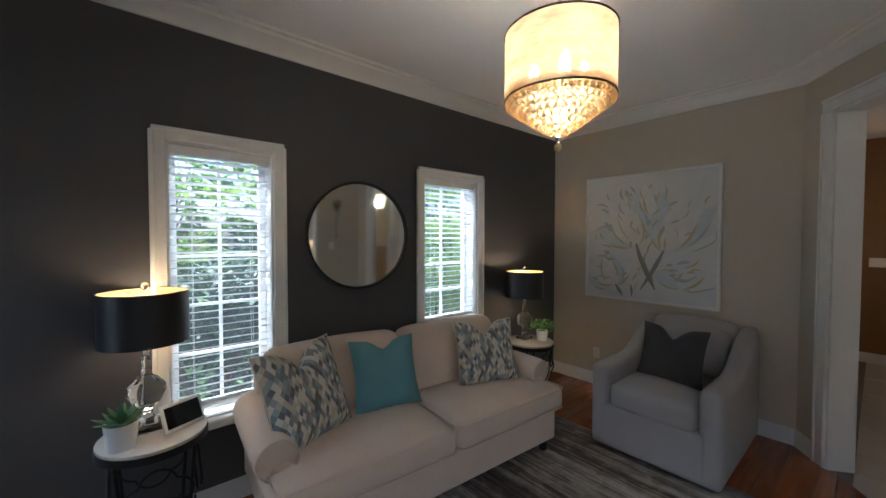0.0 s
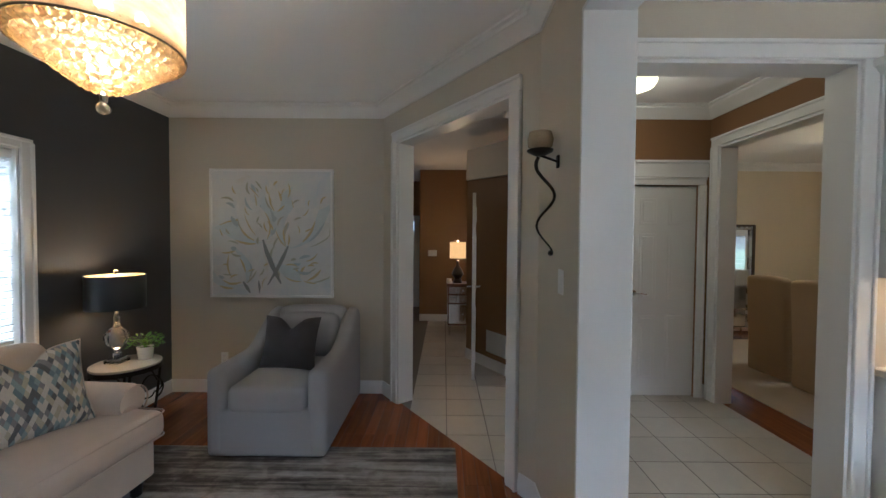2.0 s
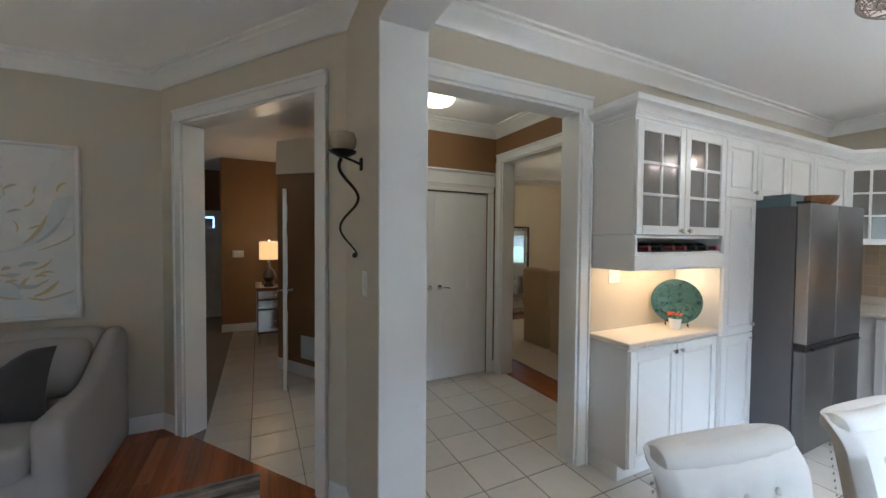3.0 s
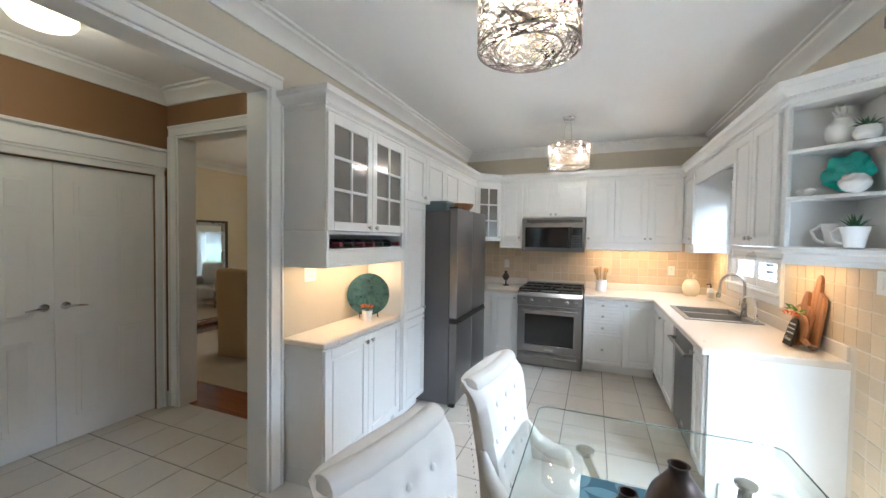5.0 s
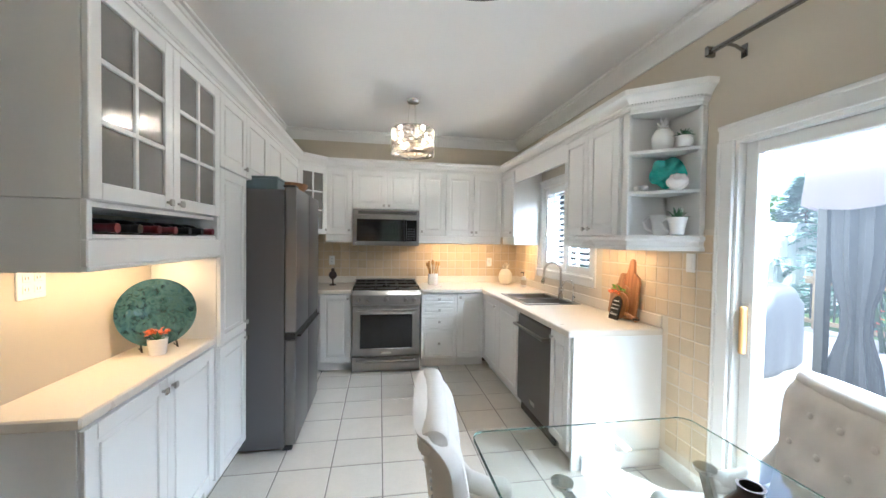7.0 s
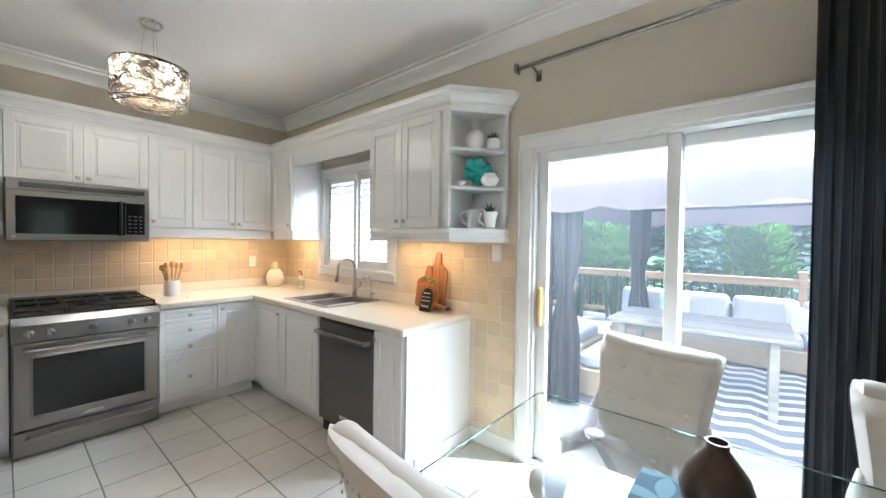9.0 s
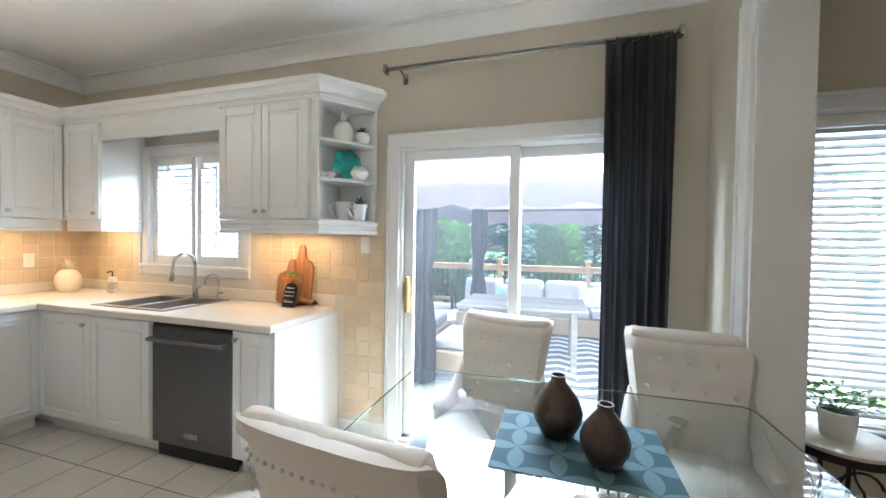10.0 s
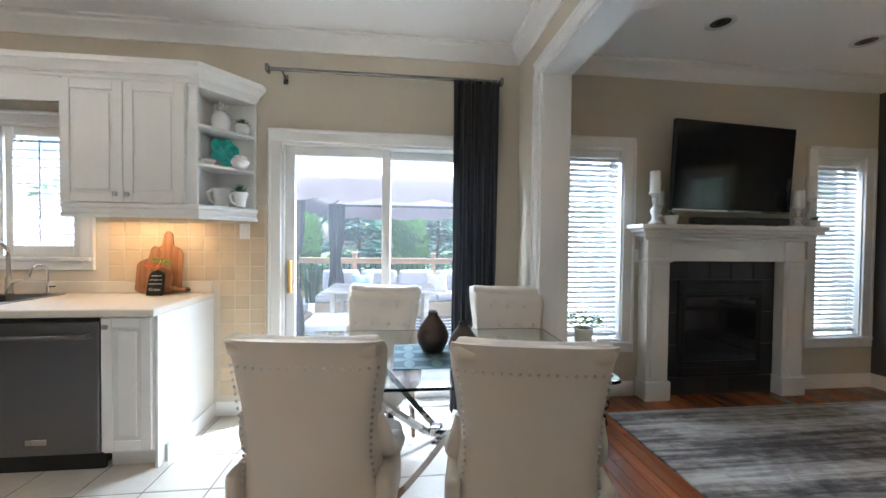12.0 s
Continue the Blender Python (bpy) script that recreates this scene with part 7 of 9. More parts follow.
part("spout", tube([(0, 0, 0.05), (0, 0, 0.13)] + [(0.05 - 0.05 * math.cos(math.pi * i / 10), -0.002 * i, 0.15 + 0.05 * math.sin(math.pi * i / 10)) for i in range(10)] + [(0.105, -0.02, 0.12)], 0.006, 10), CHROME, root)
part("lever", tube([(0, 0.008, 0.05), (0.01, 0.05, 0.055)], 0.005, 8), BLACK, root)


# ---- counter things ----
def board(label, m, shape, w, h, handle):
    root = thing("cutting_board", m, label, "cutting board", "wooden boards")
    bm = bmesh.new()
    pts = []
    if shape == "paddle":
        for i in range(11):
            a = math.pi + math.pi * i / 10
            pts.append((w / 2 * math.cos(a), w * 0.16 + w * 0.16 * math.sin(a)))
        pts += [(w / 2, h * 0.62), (w * 0.42, h * 0.70), (w * 0.16, h * 0.76), (w * 0.13, h * 0.9)]
        pts += [(w * 0.13 * math.cos(math.pi * i / 8), h * 0.92 + w * 0.16 * math.sin(math.pi * i / 8)) for i in range(9)]
        pts += [(-w * 0.13, h * 0.9), (-w * 0.16, h * 0.76), (-w * 0.42, h * 0.70), (-w / 2, h * 0.62)]
    else:
        pts = [(w / 2 * math.cos(2 * math.pi * i / 32), w / 2 + w / 2 * math.sin(2 * math.pi * i / 32)) for i in range(32)]
    clean = []
    for p in pts:
        if not clean or (Vector(p) - Vector(clean[-1])).length > 0.002:
            clean.append(p)
    lo = [bm.verts.new((x, -0.009, z)) for x, z in clean]
    hi = [bm.verts.new((x, 0.009, z)) for x, z in clean]
    bm.faces.new(lo)
    bm.faces.new(hi[::-1])
    for i in range(len(clean)):
        j = (i + 1) % len(clean)
        bm.faces.new((lo[i], lo[j], hi[j], hi[i]))
    bmesh.ops.bevel(bm, geom=[e for e in bm.edges if abs(e.verts[0].co.y - e.verts[1].co.y) < 1e-6], offset=0.003, segments=2, affect="EDGES", profile=0.5)
    part("board", bm, BOARDWOOD, root)
    if handle:
        part("handle", tube([(w * 0.45, 0, h * 0.22), (w * 0.85, 0, h * 0.16), (w * 1.0, 0, h * 0.15)], [0.016, 0.013, 0.02], 10), BOARDWOOD, root)
        part("handle_hole", lathe([(0, -0.023), (0.008, -0.023), (0.008, 0.023), (0, 0.023)], 10, at=(w * 1.0, 0, 0)), BLACK, root, at=pose(0, 0, h * 0.15, 90, 0, 0) @ pose(0, 0, 0))
    return root


# local x of a board runs along +y of the room, its face towards +x
FX = Matrix(((0, -1, 0, 0), (1, 0, 0, 0), (0, 0, 1, 0), (0, 0, 0, 1)))
board("tall acacia paddle board leaning on the tiles", pose(-0.632, -3.55, 0.912, 0, -7, 0) @ FX, "paddle", 0.21, 0.45, False)
board("dark acacia paddle board leaning on the tiles", pose(-0.610, -3.62, 0.912, 0, -8, 0) @ FX, "paddle", 0.22, 0.33, False)
board("round wooden board with a handle", pose(-0.575, -3.57, 0.912, 0, -9, 0) @ FX, "round", 0.20, 0.24, True)
root = thing("slate_sign", pose(-0.535, -3.56, 0.912, 0, -14, 0) @ FX, "small arched slate sign with white lettering", "sign")
bm = bmesh.new()
pts = [(-0.05, 0), (0.05, 0), (0.05, 0.12)] + [(0.05 * math.cos(math.pi * i / 10), 0.12 + 0.055 * math.sin(math.pi * i / 10)) for i in range(1, 10)] + [(-0.05, 0.12)]
lo = [bm.verts.new((x, -0.005, z)) for x, z in pts]
hi = [bm.verts.new((x, 0.005, z)) for x, z in pts]
bm.faces.new(lo)
bm.faces.new(hi[::-1])
for i in range(len(pts)):
    bm.faces.new((lo[i], lo[(i + 1) % len(pts)], hi[(i + 1) % len(pts)], hi[i]))
part("slate", bm, BLACK, root, "black slate", smooth=False)
CHALK = plain("white_lettering", (0.75, 0.75, 0.73), 0.7)
for i, (txt, sz) in enumerate((("WHEREVER", 0.013), ("LIFE PLANTS YOU", 0.010), ("BLOOM WITH", 0.013), ("Grace", 0.030))):
    me = text_mesh(txt, sz)
    me.materials.append(CHALK)
    part("lettering", me, CHALK, root, at=pose(0, -0.0062, 0.135 - 0.028 * i - (0.010 if i == 3 else 0), 90, 0, 0))
part("twine", tube([(-0.015, -0.008, 0.168), (0, -0.012, 0.20), (0.012, -0.006, 0.24), (0.0, 0.0, 0.25)], 0.002, 6), OAKHANDLE, root)
bm = bmesh.new()
leafy(bm, 22, 0.03, 0.03, 0.030, random.Random(3), (-0.012, -0.03, 0.175))
part("flowers", bm, ORANGE, root, "orange cloth flowers", smooth=False)
bm = bmesh.new()
leafy(bm, 20, 0.035, 0.03, 0.034, random.Random(5), (0.03, -0.028, 0.205))
part("leaf_sprig", bm, LEAF, root, "green leaf sprig", smooth=False)


def spikes(bm, rings, length, width, at, rnd):
    """Stiff pointed leaves in rings, the inner ones upright."""
    for k, (count, tilt, share) in enumerate(rings):
        for i in range(count):
            a = 2 * math.pi * (i + 0.5 * (k % 2)) / count + rnd.uniform(-0.12, 0.12)
            d = Vector((math.cos(a), math.sin(a), 0))
            side = Vector((-d.y, d.x, 0))
            ln = length * share * rnd.uniform(0.88, 1.08)
            rows = []
            for f, wd in ((0.0, 0.55), (0.35, 1.0), (0.7, 0.62), (1.0, 0.06)):
                lean = radians(tilt) * (0.75 + 0.5 * f)
                c = Vector(at) + d * (0.004 + math.sin(lean) * ln * f) + Vector((0, 0, math.cos(lean) * ln * f))
                out = d * math.cos(lean) - Vector((0, 0, math.sin(lean)))
                rows.append([bm.verts.new(c + side * width * wd * 0.5), bm.verts.new(c + out * width * wd * 0.28), bm.verts.new(c - side * width * wd * 0.5), bm.verts.new(c - out * width * wd * 0.10)])
            for u, v in zip(rows, rows[1:]):
                for j in range(4):
                    bm.faces.new((u[j], u[(j + 1) % 4], v[(j + 1) % 4], v[j]))
            bm.faces.new(rows[0][::-1])
            bm.faces.new(rows[-1])
    bmesh.ops.recalc_face_normals(bm, faces=bm.faces)


def pineapple(m, s, mat, label):
    root = thing("ceramic_pineapple", m, label, "ornament", "ceramic pineapples")
    body = lathe([(0, 0), (0.045 * s, 0), (0.06 * s, 0.02 * s), (0.068 * s, 0.06 * s), (0.064 * s, 0.10 * s), (0.045 * s, 0.135 * s), (0.03 * s, 0.145 * s), (0, 0.146 * s)], 20)
    rnd = random.Random(2)
    for v in body.verts:
        a = math.atan2(v.co.y, v.co.x)
        k = 1 + 0.03 * math.sin(8 * a + 90 * v.co.z / s) * math.sin(8 * a - 90 * v.co.z / s)
        v.co.x *= k
        v.co.y *= k
    part("body", body, mat, root)
    bm = bmesh.new()
    spikes(bm, ((6, 48, 0.75), (6, 28, 0.95), (4, 10, 1.1)), 0.075 * s, 0.024 * s, (0, 0, 0.140 * s), rnd)
    part("crown", bm, mat, root, "pointed leaf crown")


pineapple(pose(-0.48, -5.80, 0.911), 1.32, CREAMCERAMIC, "cream ceramic pineapple jar in the counter corner")
root = thing("soap_bottle", pose(-0.585, -5.42, 0.911), "white soap bottle with a black pump", "soap bottle")
part("bottle", lathe([(0, 0), (0.032, 0), (0.034, 0.005), (0.034, 0.11), (0.026, 0.13), (0.012, 0.138), (0, 0.139)], 20), CERAMIC, root)
part("label", lathe([(0.0345, 0.03), (0.0348, 0.03), (0.0348, 0.09), (0.0345, 0.09)], 20), plain("kraft_label", (0.55, 0.47, 0.36), 0.7), root)
part("pump", tube([(0, 0, 0.138), (0, 0, 0.175), (0.008, 0, 0.182), (0.04, 0, 0.176)], 0.006, 8), BLACK, root)
root = thing("utensil_crock", pose(0.50, -5.72, 0.911), "white ceramic crock holding wooden utensils", "utensil crock")
part("crock", lathe([(0, 0), (0.058, 0), (0.062, 0.005), (0.062, 0.14), (0.056, 0.14), (0.055, 0.02), (0, 0.015)], 24), CERAMIC, root)
rnd = random.Random(8)
for k in range(6):
    a = rnd.uniform(0, 6.28)
    e = Vector((0.075 * math.cos(a), 0.05 * math.sin(a), 0.24 + 0.04 * rnd.random()))
    part("utensil", tube([(0.02 * math.cos(a), 0.02 * math.sin(a), 0.03), e * 0.9, e, e * 1.05 + Vector((0, 0, 0.02))], [0.006, 0.007, 0.02, 0.012], 8), OAKHANDLE, root, "wooden spoon")
root = thing("rooster_figure", pose(1.72, -5.72, 0.911), "small dark rooster ornament on a stand", "ornament")
part("figure", lathe([(0, 0), (0.04, 0), (0.042, 0.008), (0.01, 0.02), (0.009, 0.07), (0.03, 0.085), (0.05, 0.115), (0.04, 0.15), (0.018, 0.17), (0.022, 0.19), (0.014, 0.205), (0, 0.208)], 16), plain("dark_painted_figure", (0.05, 0.03, 0.025), 0.5, vary=0.5, scale=90), root)
switch_plate("wall_outlet", facing(-0.30, BACK_Y + 0.013, 1.185, 90), "white outlet on the tiled splashback", 1, "outlet")
switch_plate("wall_outlet", facing(1.76, BACK_Y + 0.013, 1.20, 90), "white outlet behind the rooster figure", 1, "outlet")
switch_plate("light_switch", facing(DOOR_X + 0.013, -3.035, 1.36, 0), "white light switch on the tiles by the patio door")
switch_plate("wall_outlet", facing(EAST_X, -2.62, 1.30, 180), "white outlet under the buffet cabinet", 2, "outlet")

# buffet things
root = thing("decorative_plate", pose(2.235, -3.10, 0.914, 0, 0, -52) @ pose(0, 0, 0.02, 0, -78, 0), "round green mercury glass plate on an iron stand", "plate")
bm = lathe([(0, 0.004), (0.055, 0.004), (0.06, 0.009), (0.10, 0.011), (0.163, 0.022), (0.165, 0.028), (0.10, 0.019), (0.06, 0.016), (0.05, 0.012), (0, 0.012)], 56)
part("plate", bm, GREENPLATE, root, at=pose(0.165, 0, 0))
part("stand", tube([(0.0, -0.07, -0.02), (-0.018, -0.07, 0.05), (0.05, -0.07, -0.006)], 0.004, 6), IRON, root)
part("stand", tube([(0.0, 0.07, -0.02), (-0.018, 0.07, 0.05), (0.05, 0.07, -0.006)], 0.004, 6), IRON, root)
root = build_potted("potted_plant", pose(2.20, -3.03, 0.914), 0.042, 0.075, "small white pot with orange flowers on the buffet", "rosette", 0.05)
bm = bmesh.new()
leafy(bm, 40, 0.032, 0.03, 0.026, random.Random(12), (0, 0, 0.085))
part("blossom", bm, ORANGE, root, "orange blossom", smooth=False)

# shelf things
pineapple(pose(-0.56, -3.14, 2.046), 0.95, CERAMIC, "white ceramic pineapple on the top shelf")
root = thing("potted_succulent", pose(-0.60, -3.02, 2.046), "dark succulent in a round white pot on the top shelf", "plant")
part("pot", lathe([(0, 0), (0.034, 0), (0.046, 0.016), (0.050, 0.036), (0.045, 0.058), (0.038, 0.066), (0.034, 0.066), (0.034, 0.054), (0, 0.053)], 28), CERAMIC, root, "round white ceramic pot")
bm = bmesh.new()
spikes(bm, ((10, 66, 0.95), (9, 44, 1.0), (6, 20, 0.9)), 0.062, 0.014, (0, 0, 0.060), random.Random(21))
part("leaves", bm, SUCCULENT, root, "spiky dark green leaves")
root = thing("teal_glass_bowl", pose(-0.585, -3.125, 1.797, 0, 0, 45) @ pose(0, 0, 0.005, 0, 76, 0), "wavy teal glass bowl standing on the shelf", "bowl")
bm = lathe([(0, 0), (0.035, 0), (0.045, 0.006), (0.055, 0.010), (0.065, 0.013), (0.075, 0.016), (0.085, 0.02), (0.10, 0.032), (0.096, 0.036), (0.08, 0.026), (0.07, 0.021), (0.06, 0.018), (0.05, 0.015), (0.04, 0.012), (0.02, 0.010), (0, 0.008)], 56)
for v in bm.verts:
    a = math.atan2(v.co.y, v.co.x)
    r = math.hypot(v.co.x, v.co.y)
    v.co.z += 0.014 * math.sin(7 * a) * (r / 0.1) ** 2 + 0.004 * math.sin(190 * r)
    s = 1.0 + 0.06 * math.sin(5 * a + 1) * (r / 0.1) ** 2
    v.co.x *= s
    v.co.y *= s
part("bowl", bm, TEALGLASS, root, at=pose(-0.103, 0, 0))
root = thing("white_shell", pose(-0.560, -3.015, 1.797), "white ceramic shell on the middle shelf", "ornament")
bm = bmesh.new()
bmesh.ops.create_icosphere(bm, subdivisions=4, radius=0.05)
for v in bm.verts:
    a = math.atan2(v.co.z - 0.012, v.co.y - 0.010)
    v.co *= 1.06 + 0.11 * abs(math.sin(2.5 * a + 75 * v.co.x)) - 0.04 * math.sin(5 * a)
    v.co.z = v.co.z * 0.85 + 0.044
part("shell", bm, CERAMIC, root)
for k, (x, y) in enumerate(((-0.445, -3.215), (-0.455, -3.165))):
    root = thing("ceramic_bird", pose(x, y, 1.797, 0, 0, 40 + 60 * k), "small white ceramic bird on the shelf", "ornament", "white birds")
    bm = bmesh.new()
    bmesh.ops.create_uvsphere(bm, u_segments=16, v_segments=10, radius=0.024)
    for v in bm.verts:
        t = v.co.x / 0.024
        v.co.x *= 1.5
        v.co.z = v.co.z * (0.95 - 0.35 * abs(t)) + 0.020 + (0.016 * t * t if t < 0 else 0.008 * t * t)
        v.co.y *= 0.85 - 0.35 * max(0, -t)
    part("body", bm, CERAMIC, root)


def pitcher(m, s, label, plantlen=0):
    root = thing("white_pitcher", m, label, "pitcher")
    part("jug", lathe([(0, 0), (0.04 * s, 0), (0.043 * s, 0.01 * s), (0.05 * s, 0.06 * s), (0.065 * s, 0.12 * s), (0.06 * s, 0.12 * s), (0.045 * s, 0.06 * s), (0.036 * s, 0.012 * s), (0, 0.01 * s)], 24), CERAMIC, root)
    part("handle", tube([(0, -0.045 * s, 0.02 * s), (0, -0.08 * s, 0.04 * s), (0, -0.095 * s, 0.085 * s), (0, -0.062 * s, 0.11 * s)], 0.0085 * s, 8), CERAMIC, root)
    if plantlen:
        bm = bmesh.new()
        spikes(bm, ((8, 58, 0.9), (7, 36, 1.05), (5, 14, 1.1)), plantlen, plantlen * 0.24, (0, 0, 0.10 * s), random.Random(6))
        part("leaves", bm, SUCCULENT, root, "spiky green succulent")


pitcher(pose(-0.56, -3.14, 1.528, 0, 0, 57), 1.0, "white ceramic pitcher on the lower shelf")
pitcher(pose(-0.57, -3.02, 1.528, 0, 0, 57), 0.85, "white cup planter with a spiky succulent", 0.075)


# under-cabinet lamps
for k, (p, w, wx, wy) in enumerate((((0.20, -5.75, 1.46), 1.2, 0.9, 0.05), ((-0.53, -5.42, 1.46), 0.55, 0.05, 0.35), ((-0.52, -3.62, 1.44), 0.85, 0.05, 0.6), ((2.24, -2.85, 1.37), 1.0, 0.05, 0.8))):
    d = bpy.data.lights.new("undercabinet_light", "AREA")
    d.shape, d.size, d.size_y, d.energy, d.color = "RECTANGLE", wx, wy, w, (1.0, 0.60, 0.28)
    new("undercabinet_light", d).matrix_world = pose(*p)
    r = thing("undercabinet_fixture", pose(p[0], p[1], p[2] + 0.004), "slim white lamp strip under a cabinet", "lamp", "lamps under the cabinets")
    part("housing", B(-wx / 2 - 0.01, wx / 2 + 0.01, -wy / 2 - 0.01, wy / 2 + 0.01, 0.0, 0.02 if k < 2 else 0.01, 0.002), PLASTIC, r, smooth=False)


# ---- pendants of woven wire and crystal ----
SHEER, _t, _b = nodes_of("sheer_bronze_fabric")
_c, _d, _x = _t.nodes.new("ShaderNodeBsdfTransparent"), _t.nodes.new("ShaderNodeBsdfTranslucent"), _t.nodes.new("ShaderNodeMixShader")
_c.inputs["Color"].default_value, _d.inputs["Color"].default_value = (0.92, 0.86, 0.80, 1), (0.62, 0.50, 0.40, 1)
_x.inputs[0].default_value = 0.07
_t.links.new(_c.outputs[0], _x.inputs[1])
_t.links.new(_d.outputs[0], _x.inputs[2])
_t.links.new(_x.outputs[0], _t.nodes["Material Output"].inputs["Surface"])


def build_wire_pendant(x, y, z0, h=0.235, r=0.205, watts=15):
    root = thing("wire_pendant", pose(x, y, z0), "lit chrome wire drum pendant with hanging crystals", "pendant light", "wire drum pendants")
    rnd = random.Random(int(abs(y) * 100))
    bm = bmesh.new()
    for k in range(430):
        a = rnd.uniform(0, 2 * math.pi)
        z = rnd.uniform(0, h)
        da, dz = rnd.choice((-1, 1)) * rnd.uniform(0.25, 0.8), rnd.uniform(-0.10, 0.10)
        pts = []
        for i in range(5):
            f = i / 4
            pts.append((r * math.cos(a + da * f), r * math.sin(a + da * f), max(0.002, min(h - 0.002, z + dz * f + 0.012 * math.sin(4 * f)))))
        tube(pts, 0.0021, 4, bm, cap=False)
    part("sheer_shade", lathe([(r + 0.004, 0.0), (r + 0.004, h)], 56), SHEER, root, "sheer bronze fabric drum")
    part("wire_weave", bm, DARKWIRE, root, "woven chrome wire", smooth=False)["kind"] = "stuff"
    bm = bmesh.new()
    ri = r * 0.66
    for k in range(90):
        a = rnd.uniform(0, 2 * math.pi)
        da = rnd.choice((-1, 1)) * rnd.uniform(0.1, 0.5)
        q0, q1 = rnd.uniform(ri, r), rnd.uniform(ri, r)
        pts = [((q0 + (q1 - q0) * i / 3) * math.cos(a + da * i / 3), (q0 + (q1 - q0) * i / 3) * math.sin(a + da * i / 3), 0.001) for i in range(4)]
        tube(pts, 0.0022, 4, bm, cap=False)
    part("bottom_weave", bm, BRONZE, root, "woven chrome wire", smooth=False)["kind"] = "stuff"
    for rr, z in ((r, 0.0), (r, h), (ri, 0.0)):
        part("ring", tube(ring_points(0, 0, rr, 44), 0.0045, 6, closed=True), DARKWIRE, root, at=pose(0, 0, z, 90, 0, 0))
    part("top_plate", lathe([(0, h - 0.006), (r - 0.004, h - 0.006), (r - 0.004, h - 0.002), (0, h - 0.002)], 40), CHROME, root)
    part("lamp_plate", lathe([(0, 0.195), (0.08, 0.195), (0.08, 0.2), (0, 0.2)], 28), CHROME, root)
    drop = bmesh.new()
    bmesh.ops.create_icosphere(drop, subdivisions=1, radius=0.0075)
    bmesh.ops.scale(drop, vec=(0.8, 0.8, 1.35), verts=drop.verts)
    me = mesh_of("crystal", drop, bpy.data.materials["lit_crystal"], False)
    for ring, n in ((0.05, 8), (0.09, 14), (0.125, 20)):
        for k in range(n):
            a = 2 * math.pi * k / n
            for j in range(3):
                part("crystal", me, None, root, at=pose(ring * math.cos(a), ring * math.sin(a), 0.018 + 0.045 * j + 0.01 * (k % 2)))
    hot = bpy.data.materials["candle_bulb"]
    for k in range(4):
        a = math.pi / 4 + k * math.pi / 2
        part("bulb", lathe([(0, 0.13), (0.012, 0.135), (0.015, 0.165), (0, 0.19)], 10, at=(0.165 * math.cos(a), 0.165 * math.sin(a), 0)), hot, root)
        bulb("pendant_light", (x + 0.155 * math.cos(a), y + 0.155 * math.sin(a), z0 + 0.14), watts / 4, 0.015, (1.0, 0.86, 0.68))
    zc = CEIL - z0
    for k in range(3):
        a = 2 * math.pi * k / 3
        part("cable", tube([(0.06 * math.cos(a), 0.06 * math.sin(a), h - 0.004), (0.03 * math.cos(a), 0.03 * math.sin(a), zc - 0.02)], 0.0012, 5), NICKEL, root)
    part("canopy", lathe([(0, zc - 0.028), (0.055, zc - 0.026), (0.068, zc - 0.008), (0.068, zc - 0.001), (0, zc - 0.001)], 28), CHROME, root)


build_wire_pendant(0.862, -4.70, 2.295)
build_wire_pendant(0.862, -2.16, 2.32)


# ---- dining set in the kitchen ----
def build_glass_table():
    root = thing("dining_table", pose(0.36, -1.71, 0), "rectangular glass dining table on crossed chrome legs", "dining table")
    w, l = 0.92, 1.42
    bm = bmesh.new()
    pts = []
    for cx, cy, a0 in ((w / 2 - 0.05, l / 2 - 0.05, 0), (-w / 2 + 0.05, l / 2 - 0.05, 90), (-w / 2 + 0.05, -l / 2 + 0.05, 180), (w / 2 - 0.05, -l / 2 + 0.05, 270)):
        for i in range(7):
            a = radians(a0 + 15 * i)
            pts.append((cx + 0.05 * math.cos(a), cy + 0.05 * math.sin(a)))
    slab(bm, pts, 0.743, 0.755)
    part("glass_top", bm, TABLEGLASS, root, "clear tempered glass top", smooth=False)
    part("glass_edge", sweep([(0.0008, 0.0), (0.0008, 0.012), (-0.002, 0.012), (-0.002, 0.0)], [(x, y, 0.743) for x, y in pts[::-1]], True), glass("green_glass_edge", (0.55, 0.88, 0.80), 0.15, 1.3), root, "green polished glass edge", smooth=False)
    for sx in (-1, 1):
        for sy in (-1, 1):
            a, b2 = Vector((sx * 0.25, sy * 0.40, 0.727)), Vector((-sx * 0.27, -sy * 0.40, 0.02))
            # two frames that cross in the middle, each of flat chrome bar
            d = (b2 - a)
            bow = Vector((0, 0, -0.05))
            pts2 = [a + d * t + bow * math.sin(math.pi * t) + Vector((0.03 * sy, -0.03 * sx, 0)) * math.sin(math.pi * t) for t in [i / 10 for i in range(11)]]
            part("leg", tube(pts2, [0.019] * 11, 4), CHROME, root, "crossed chrome leg", smooth=False)
            part("foot", lathe([(0, 0), (0.022, 0), (0.022, 0.014), (0, 0.016)], 14, at=(b2.x, b2.y, 0)), RUBBER, root)
            part("pad", lathe([(0, 0.728), (0.032, 0.728), (0.034, 0.733), (0.034, 0.7425), (0, 0.7428)], 18, at=(a.x, a.y, 0)), CHROME, root, "round chrome pad")
    part("centre_hub", soft(0.07, 0.07, 0.09, 0.015, n=2, m=pose(0, 0, 0.34)), CHROME, root)


build_glass_table()


